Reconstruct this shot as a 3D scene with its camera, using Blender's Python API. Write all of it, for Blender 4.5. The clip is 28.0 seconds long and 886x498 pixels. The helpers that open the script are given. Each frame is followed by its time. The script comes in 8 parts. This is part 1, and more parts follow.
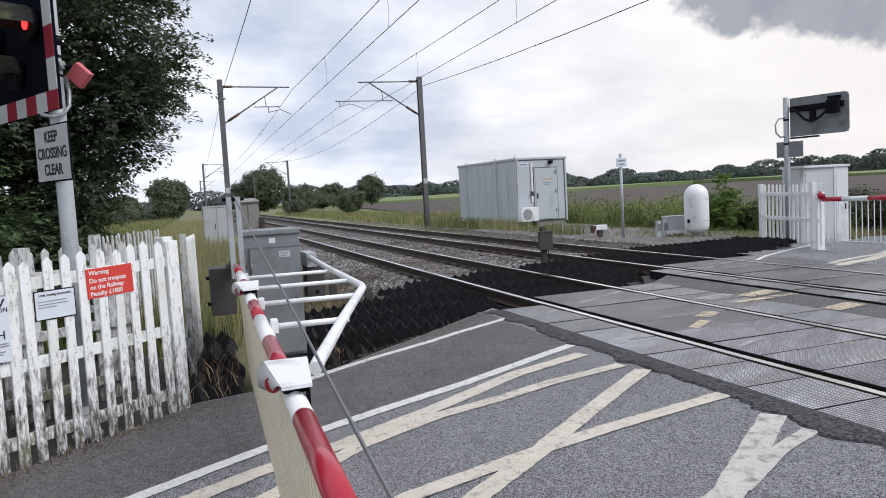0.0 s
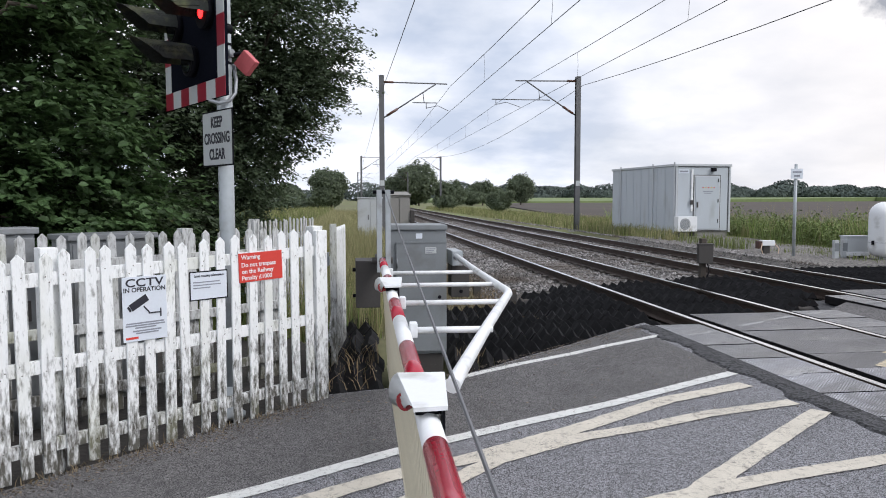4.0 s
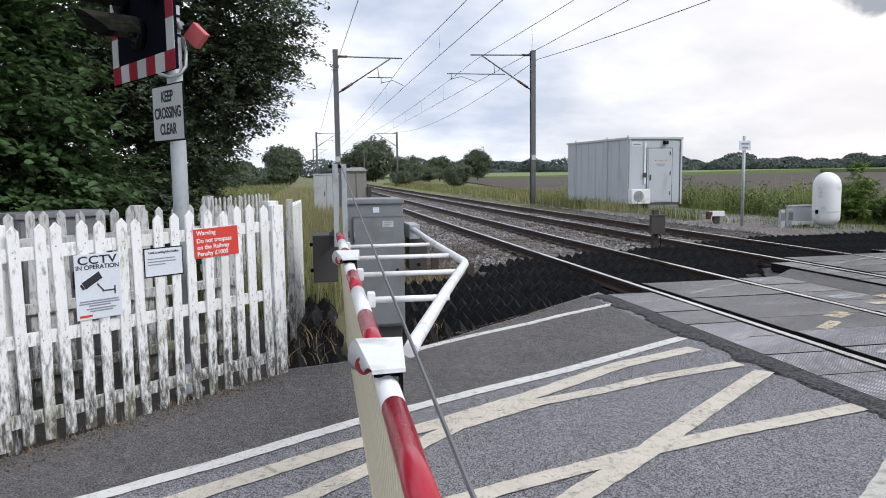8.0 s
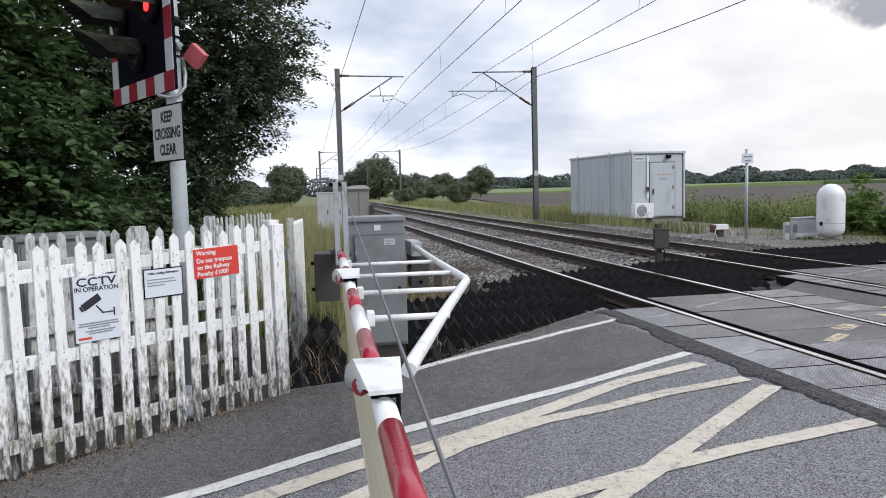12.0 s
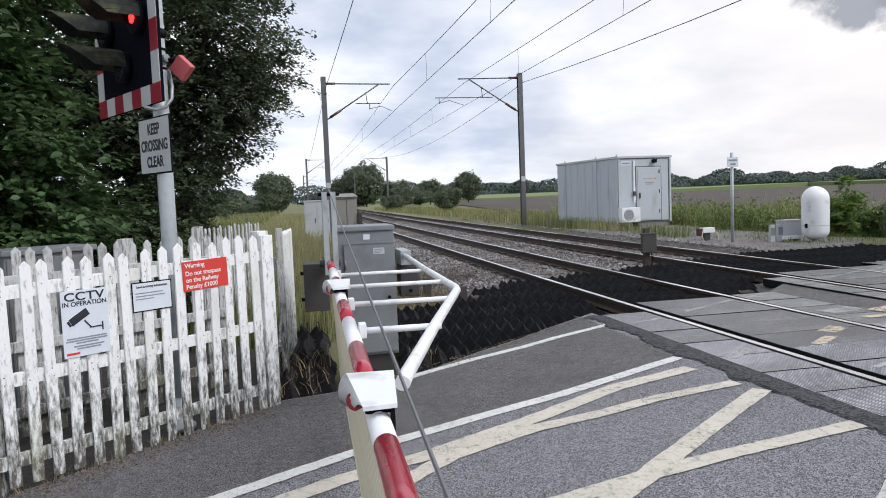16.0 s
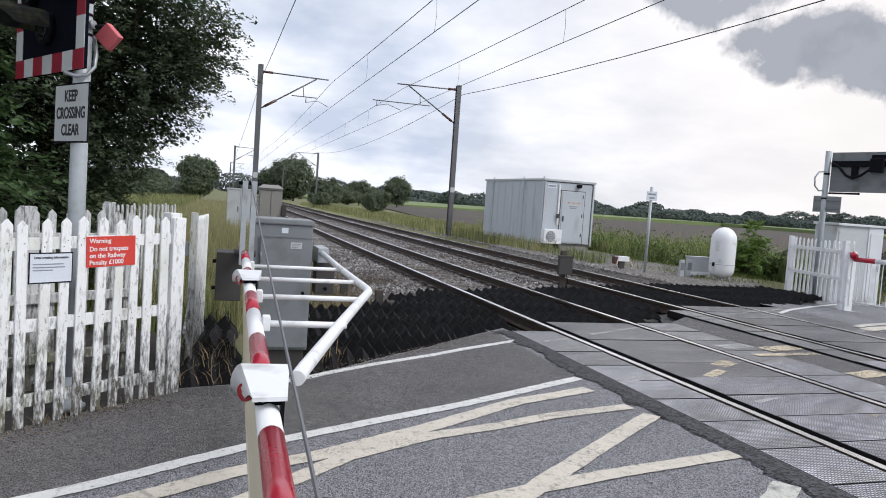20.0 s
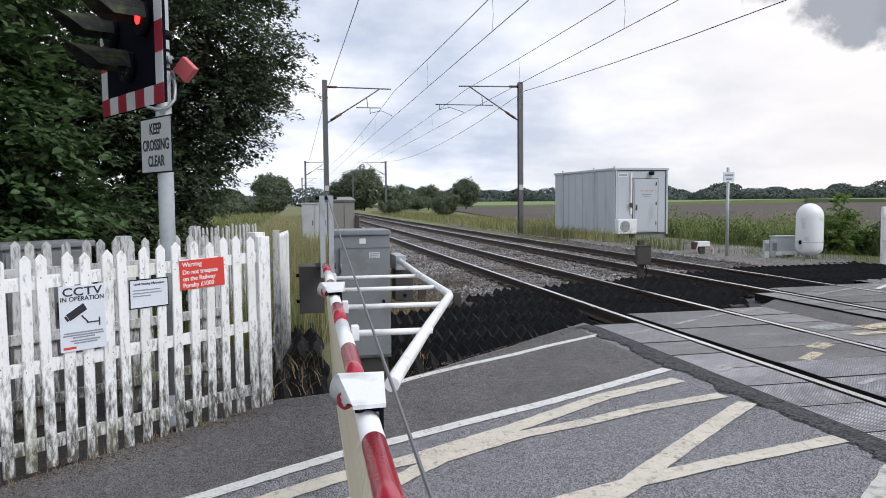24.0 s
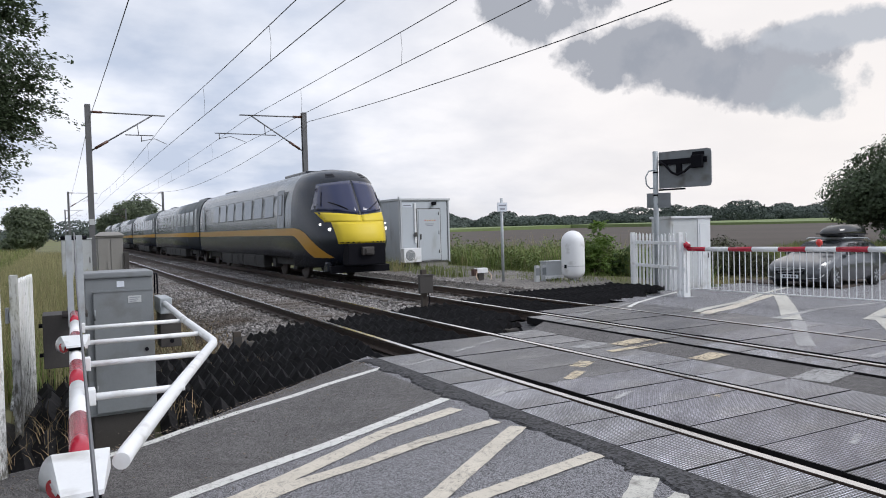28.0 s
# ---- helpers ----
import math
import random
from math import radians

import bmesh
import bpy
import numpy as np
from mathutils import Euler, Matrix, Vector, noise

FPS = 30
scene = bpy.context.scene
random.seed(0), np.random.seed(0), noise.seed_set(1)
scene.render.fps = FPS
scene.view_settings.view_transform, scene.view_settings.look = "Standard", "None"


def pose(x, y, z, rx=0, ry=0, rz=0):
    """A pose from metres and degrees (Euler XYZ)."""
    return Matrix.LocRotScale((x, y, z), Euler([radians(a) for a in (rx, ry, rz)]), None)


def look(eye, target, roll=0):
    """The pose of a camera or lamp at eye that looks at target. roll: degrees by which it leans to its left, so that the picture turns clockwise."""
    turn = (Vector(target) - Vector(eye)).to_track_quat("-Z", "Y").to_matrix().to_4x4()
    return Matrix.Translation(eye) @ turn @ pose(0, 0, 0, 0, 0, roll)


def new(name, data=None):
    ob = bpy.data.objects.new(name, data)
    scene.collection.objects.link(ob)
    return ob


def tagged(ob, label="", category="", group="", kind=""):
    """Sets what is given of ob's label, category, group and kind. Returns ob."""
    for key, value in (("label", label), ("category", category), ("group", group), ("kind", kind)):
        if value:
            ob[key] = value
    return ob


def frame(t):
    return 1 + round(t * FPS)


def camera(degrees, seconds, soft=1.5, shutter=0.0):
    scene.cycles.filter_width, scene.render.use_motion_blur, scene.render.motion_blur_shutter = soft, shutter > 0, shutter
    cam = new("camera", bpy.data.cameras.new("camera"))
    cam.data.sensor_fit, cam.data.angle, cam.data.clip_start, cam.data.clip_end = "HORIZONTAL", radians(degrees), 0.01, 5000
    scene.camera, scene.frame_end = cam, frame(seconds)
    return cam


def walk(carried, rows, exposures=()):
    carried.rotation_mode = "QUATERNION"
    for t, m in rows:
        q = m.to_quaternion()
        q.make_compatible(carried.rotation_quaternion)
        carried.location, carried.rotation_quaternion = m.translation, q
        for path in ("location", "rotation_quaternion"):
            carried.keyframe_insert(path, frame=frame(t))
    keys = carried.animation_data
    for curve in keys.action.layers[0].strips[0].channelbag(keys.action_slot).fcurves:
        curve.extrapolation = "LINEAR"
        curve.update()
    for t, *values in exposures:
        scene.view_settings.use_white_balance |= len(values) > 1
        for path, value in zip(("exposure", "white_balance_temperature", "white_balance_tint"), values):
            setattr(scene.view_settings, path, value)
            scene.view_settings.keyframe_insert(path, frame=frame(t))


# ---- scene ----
cam = camera(62.7, 28.0, soft=1.0)
# seconds, eye, yaw, pitch, roll
ROWS = [
    (0.0, -4.307, -0.012, 1.498, -19.25, -4.28, 3.19),
    (0.5, -4.374, 0.155, 1.505, -12.19, -5.18, 1.49),
    (1.0, -4.373, 0.203, 1.498, -11.92, -5.79, -0.27),
    (1.5, -4.281, 0.250, 1.492, -9.67, -5.15, -0.09),
    (2.0, -4.238, 0.301, 1.505, -6.50, -4.40, 0.28),
    (2.5, -4.266, 0.316, 1.514, -4.59, -3.99, -0.07),
    (3.0, -4.261, 0.312, 1.521, -4.44, -3.76, -0.29),
    (3.5, -4.256, 0.300, 1.515, -5.58, -3.66, -0.13),
    (4.0, -4.259, 0.286, 1.505, -7.56, -3.99, 0.10),
    (4.5, -4.263, 0.271, 1.504, -9.68, -4.63, 0.50),
    (6.5, -4.254, 0.282, 1.485, -11.50, -6.95, 1.87),
    (7.0, -4.246, 0.278, 1.483, -11.09, -6.98, 1.55),
    (7.5, -4.250, 0.273, 1.486, -10.99, -6.64, 1.13),
    (8.0, -4.259, 0.232, 1.482, -10.93, -5.90, 0.76),
    (8.5, -4.271, 0.190, 1.489, -10.95, -4.96, 0.24),
    (9.0, -4.265, 0.173, 1.493, -10.93, -3.95, -0.19),
    (9.5, -4.272, 0.165, 1.496, -10.87, -3.13, -0.42),
    (10.0, -4.268, 0.170, 1.494, -10.78, -2.93, -0.25),
    (10.5, -4.279, 0.171, 1.498, -10.90, -3.38, 0.25),
    (11.0, -4.265, 0.209, 1.480, -11.10, -4.13, 0.85),
    (11.5, -4.223, 0.266, 1.472, -11.05, -4.86, 1.34),
    (13.5, -4.277, 0.261, 1.527, -9.67, -2.89, 1.40),
    (14.0, -4.249, 0.324, 1.530, -12.73, -3.44, 1.69),
    (14.5, -4.250, 0.295, 1.529, -14.17, -3.69, 1.55),
    (15.0, -4.262, 0.261, 1.515, -13.26, -3.50, 1.34),
    (15.5, -4.257, 0.258, 1.514, -12.51, -3.73, 1.71),
    (16.0, -4.243, 0.265, 1.501, -11.66, -4.12, 2.22),
    (16.5, -4.214, 0.296, 1.494, -10.79, -4.43, 2.25),
    (17.0, -4.214, 0.294, 1.499, -10.06, -4.30, 1.85),
    (17.5, -4.227, 0.284, 1.506, -9.42, -3.71, 1.12),
    (18.0, -4.254, 0.278, 1.524, -9.08, -2.75, 0.31),
    (18.5, -4.264, 0.259, 1.522, -9.04, -1.91, -0.32),
    (19.0, -4.272, 0.257, 1.526, -9.75, -1.54, -0.94),
    (19.5, -4.282, 0.250, 1.525, -11.58, -1.90, -1.80),
    (20.0, -4.205, 0.214, 1.500, -17.25, -3.55, -3.98),
    (20.5, -4.119, 0.191, 1.470, -22.43, -4.28, -5.54),
    (21.0, -4.129, 0.194, 1.478, -22.90, -4.73, -3.84),
    (21.5, -4.118, 0.209, 1.470, -21.07, -5.76, -0.75),
    (22.0, -4.123, 0.259, 1.488, -17.29, -6.13, 1.28),
    (22.5, -4.199, 0.209, 1.484, -15.14, -5.72, 0.33),
    (24.5, -4.245, 0.185, 1.514, -11.54, -3.37, 0.83),
    (25.0, -4.232, 0.191, 1.505, -12.23, -3.91, 1.05),
    (25.5, -4.143, 0.187, 1.494, -16.44, -4.99, 1.61),
    (26.0, -4.105, 0.175, 1.515, -22.62, -6.16, 2.63),
    (26.5, -4.038, 0.204, 1.501, -29.34, -8.24, 4.68),
    (27.0, -3.985, 0.194, 1.520, -34.86, -9.46, 6.11),
    (27.5, -3.990, 0.182, 1.541, -35.23, -6.71, 5.70),
    (28.0, -4.084, 0.254, 1.557, -28.25, -1.63, 1.53),
]
walk(cam, [(t, pose(x, y, z, 90 + pitch, roll, yaw)) for t, x, y, z, yaw, pitch, roll in ROWS],
     exposures=[(0.0, 0.0, 6440, 12), (1.5, 0.06, 6440, 12), (20.2, 0.04, 6440, 12), (21.0, -0.06, 6440, 12), (22.2, -0.08, 6440, 12), (24.5, 0.05, 6440, 12), (26.0, 0.03, 6440, 12), (27.1, -0.13, 6440, 12), (28.0, -0.03, 6440, 12)])

# ---- sky, sun ----
def make_world():
    w = bpy.data.worlds.new("world")
    w.use_nodes = True
    nt = w.node_tree
    nt.nodes.clear()
    N, L = nt.nodes.new, nt.links.new
    out, bg = N("ShaderNodeOutputWorld"), N("ShaderNodeBackground")
    sky = N("ShaderNodeTexSky")
    sky.sky_type, sky.sun_disc = "NISHITA", False
    sky.sun_elevation, sky.sun_rotation = radians(44), radians(130)
    co = N("ShaderNodeTexCoord")
    # clouds on a flat sheet overhead: direction divided by its height
    sep = N("ShaderNodeSeparateXYZ")
    L(co.outputs["Generated"], sep.inputs[0])
    zz = N("ShaderNodeMath"); zz.operation = "MAXIMUM"; zz.inputs[1].default_value = 0.0
    L(sep.outputs["Z"], zz.inputs[0])
    za = N("ShaderNodeMath"); za.operation = "ADD"; za.inputs[1].default_value = 0.30
    L(zz.outputs[0], za.inputs[0])
    dv = N("ShaderNodeVectorMath"); dv.operation = "DIVIDE"
    cz = N("ShaderNodeCombineXYZ")
    for i in range(3):
        L(za.outputs[0], cz.inputs[i])
    L(co.outputs["Generated"], dv.inputs[0]); L(cz.outputs[0], dv.inputs[1])

    def noise_ramp(scale, detail, lo, hi, a, b, off):
        mp = N("ShaderNodeMapping"); mp.inputs["Location"].default_value = off
        L(dv.outputs[0], mp.inputs[0])
        n = N("ShaderNodeTexNoise"); n.inputs["Scale"].default_value = scale; n.inputs["Detail"].default_value = detail
        n.inputs["Roughness"].default_value = 0.52
        L(mp.outputs[0], n.inputs["Vector"])
        r = N("ShaderNodeValToRGB")
        r.color_ramp.elements[0].position, r.color_ramp.elements[1].position = lo, hi
        r.color_ramp.elements[0].color, r.color_ramp.elements[1].color = a, b
        L(n.outputs["Fac"], r.inputs["Fac"])
        return r
    # thin bright overcast, its greyer folds
    white = noise_ramp(2.1, 10, 0.36, 0.60, (7.8, 8.9, 10.8, 1), (13.1, 13.6, 14.5, 1), (3.1, 1.7, 0))
    cover = noise_ramp(0.7, 7, 0.28, 0.46, (0.72, 0.72, 0.72, 1), (1, 1, 1, 1), (9.2, 4.4, 0))
    mix = N("ShaderNodeMixRGB")
    L(cover.outputs[0], mix.inputs[0]); L(sky.outputs[0], mix.inputs[1]); L(white.outputs[0], mix.inputs[2])
    # one heavy grey cloud: a ragged patch round its direction
    def cloud(direction, width, colour, off, prev):
        d = Vector(direction).normalized()
        u = d.cross(Vector((0, 0, 1))).normalized(); v = u.cross(d).normalized()
        nz = N("ShaderNodeTexNoise"); nz.inputs["Scale"].default_value = 11.0; nz.inputs["Detail"].default_value = 9; nz.inputs["Roughness"].default_value = 0.58
        mp = N("ShaderNodeMapping"); mp.inputs["Location"].default_value = off
        L(co.outputs["Generated"], mp.inputs[0]); L(mp.outputs[0], nz.inputs["Vector"])
        acc = None
        for axis, half in ((u, width[0]), (v, width[1])):
            dot = N("ShaderNodeVectorMath"); dot.operation = "DOT_PRODUCT"; dot.inputs[1].default_value = axis / half
            sub = N("ShaderNodeVectorMath"); sub.operation = "SUBTRACT"; sub.inputs[1].default_value = d
            L(co.outputs["Generated"], sub.inputs[0]); L(sub.outputs[0], dot.inputs[0])
            sq = N("ShaderNodeMath"); sq.operation = "MULTIPLY"
            L(dot.outputs["Value"], sq.inputs[0]); L(dot.outputs["Value"], sq.inputs[1])
            if acc is None:
                acc = sq
            else:
                ad = N("ShaderNodeMath"); ad.operation = "ADD"
                L(acc.outputs[0], ad.inputs[0]); L(sq.outputs[0], ad.inputs[1]); acc = ad
        ma = N("ShaderNodeMath"); ma.operation = "MULTIPLY_ADD"; ma.inputs[1].default_value = 5.0; ma.inputs[2].default_value = -1.55
        L(nz.outputs["Fac"], ma.inputs[0])
        df = N("ShaderNodeMath"); df.operation = "SUBTRACT"
        L(ma.outputs[0], df.inputs[0]); L(acc.outputs[0], df.inputs[1])
        rp = N("ShaderNodeValToRGB")
        rp.color_ramp.elements[0].position, rp.color_ramp.elements[1].position = 0.0, 0.55
        rp.color_ramp.elements[1].color = (0.9, 0.9, 0.9, 1)
        L(df.outputs[0], rp.inputs["Fac"])
        m2 = N("ShaderNodeMixRGB"); m2.inputs[2].default_value = colour
        L(rp.outputs[0], m2.inputs[0]); L(prev, m2.inputs[1])
        return m2.outputs[0]
    # warm haze low down towards the hidden sun
    dt = N("ShaderNodeVectorMath"); dt.operation = "DOT_PRODUCT"; dt.inputs[1].default_value = Vector((0.86, 0.5, 0.10)).normalized()
    L(co.outputs["Generated"], dt.inputs[0])
    wr = N("ShaderNodeMapRange"); wr.inputs["From Min"].default_value, wr.inputs["From Max"].default_value = 0.72, 1.0
    wr.inputs["To Max"].default_value = 0.9
    L(dt.outputs["Value"], wr.inputs[0])
    wm = N("ShaderNodeMixRGB"); wm.inputs[2].default_value = (13.3, 12.7, 12.1, 1)
    L(wr.outputs[0], wm.inputs[0]); L(mix.outputs[0], wm.inputs[1])
    col = wm.outputs[0]
    for c in CLOUDS:
        col = cloud(*c, col)
    L(col, bg.inputs["Color"])
    bg.inputs["Strength"].default_value = 0.075
    L(bg.outputs[0], out.inputs[0])
    scene.world = w


CLOUDS = [((0.575, 0.765, 0.285), (0.085, 0.060), (4.9, 5.3, 6.0, 1), (1.0, 2.0, 0.4)), ((0.662, 0.717, 0.222), (0.085, 0.046), (4.6, 5.0, 5.7, 1), (4.0, 2.0, 0.4)),
          ((0.723, 0.661, 0.203), (0.090, 0.050), (4.7, 5.1, 5.8, 1), (3.3, 8.0, 1.2)), ((0.775, 0.603, 0.187), (0.090, 0.052), (4.9, 5.3, 6.0, 1), (2.0, 5.0, 0.4)),
          ((0.816, 0.557, 0.155), (0.072, 0.034), (6.0, 6.6, 7.2, 1), (6.0, 1.0, 2.4)), ((0.813, 0.54, 0.216), (0.085, 0.026), (6.8, 7.3, 8.0, 1), (0.4, 3.0, 5.1))]
make_world()
sun = new("sun", bpy.data.lights.new("sun", "SUN"))
sun.data.energy, sun.data.angle, sun.data.color = 2.0, radians(25), (1.0, 0.99, 0.97)
sun.matrix_world = look((0, 0, 50), (-55, 45, -20))


# ---- materials ----
def material(name, colour, rough=0.6, metal=0.0, vary=0.12, scale=3.0, fine=60.0, bump=0.15, dirt=None, dirt_amount=0.0, dirt_scale=1.5, spec=0.5, island=0.0, coord="Object", stretch=(1, 1, 1)):
    """A surface with broad and fine variation, an optional layer of dirt, and fine relief."""
    m = bpy.data.materials.new(name)
    m.use_nodes = True
    nt = m.node_tree
    N, L = nt.nodes.new, nt.links.new
    b = nt.nodes["Principled BSDF"]
    b.inputs["Roughness"].default_value, b.inputs["Metallic"].default_value = rough, metal
    b.inputs["Specular IOR Level"].default_value = spec
    tc = N("ShaderNodeTexCoord")
    mp = N("ShaderNodeMapping"); mp.inputs["Scale"].default_value = stretch
    L(tc.outputs[coord], mp.inputs[0])

    def nz(s, d=6):
        n = N("ShaderNodeTexNoise"); n.inputs["Scale"].default_value = s; n.inputs["Detail"].default_value = d
        L(mp.outputs[0], n.inputs["Vector"])
        return n
    n1, n2 = nz(scale), nz(fine, 4)
    add = N("ShaderNodeMath"); add.operation = "MULTIPLY_ADD"; add.inputs[1].default_value = 0.5
    L(n2.outputs["Fac"], add.inputs[0])
    half = N("ShaderNodeMath"); half.operation = "MULTIPLY"; half.inputs[1].default_value = 0.5
    L(n1.outputs["Fac"], half.inputs[0]); L(half.outputs[0], add.inputs[2])
    r = N("ShaderNodeValToRGB")
    r.color_ramp.elements[0].position, r.color_ramp.elements[1].position = 0.3, 0.7
    c = Vector(colour)
    r.color_ramp.elements[0].color = (*(c * (1 - vary)), 1)
    r.color_ramp.elements[1].color = (*[min(1, k) for k in c * (1 + vary)], 1)
    L(add.outputs[0], r.inputs["Fac"])
    col = r.outputs[0]
    if island:
        ge = N("ShaderNodeNewGeometry"); hs = N("ShaderNodeHueSaturation")
        mr = N("ShaderNodeMapRange"); mr.inputs["To Min"].default_value = 1 - island; mr.inputs["To Max"].default_value = 1 + island
        L(ge.outputs["Random Per Island"], mr.inputs[0]); L(mr.outputs[0], hs.inputs["Value"]); L(col, hs.inputs["Color"])
        col = hs.outputs[0]
    if dirt:
        n3 = nz(dirt_scale, 8)
        r3 = N("ShaderNodeValToRGB")
        r3.color_ramp.elements[0].position, r3.color_ramp.elements[1].position = 0.62 - 0.3 * dirt_amount, 0.8 - 0.25 * dirt_amount
        L(n3.outputs["Fac"], r3.inputs["Fac"])
        mx = N("ShaderNodeMixRGB"); mx.inputs[2].default_value = (*dirt, 1)
        L(r3.outputs[0], mx.inputs[0]); L(col, mx.inputs[1])
        col = mx.outputs[0]
    L(col, b.inputs["Base Color"])
    if bump:
        bp = N("ShaderNodeBump"); bp.inputs["Strength"].default_value = bump; bp.inputs["Distance"].default_value = 0.01
        L(n2.outputs["Fac"], bp.inputs["Height"]); L(bp.outputs[0], b.inputs["Normal"])
    return m


def glow(name, colour, power):
    m = material(name, colour, 0.3)
    b = m.node_tree.nodes["Principled BSDF"]
    b.inputs["Emission Color"].default_value = (*colour, 1)
    b.inputs["Emission Strength"].default_value = power
    return m


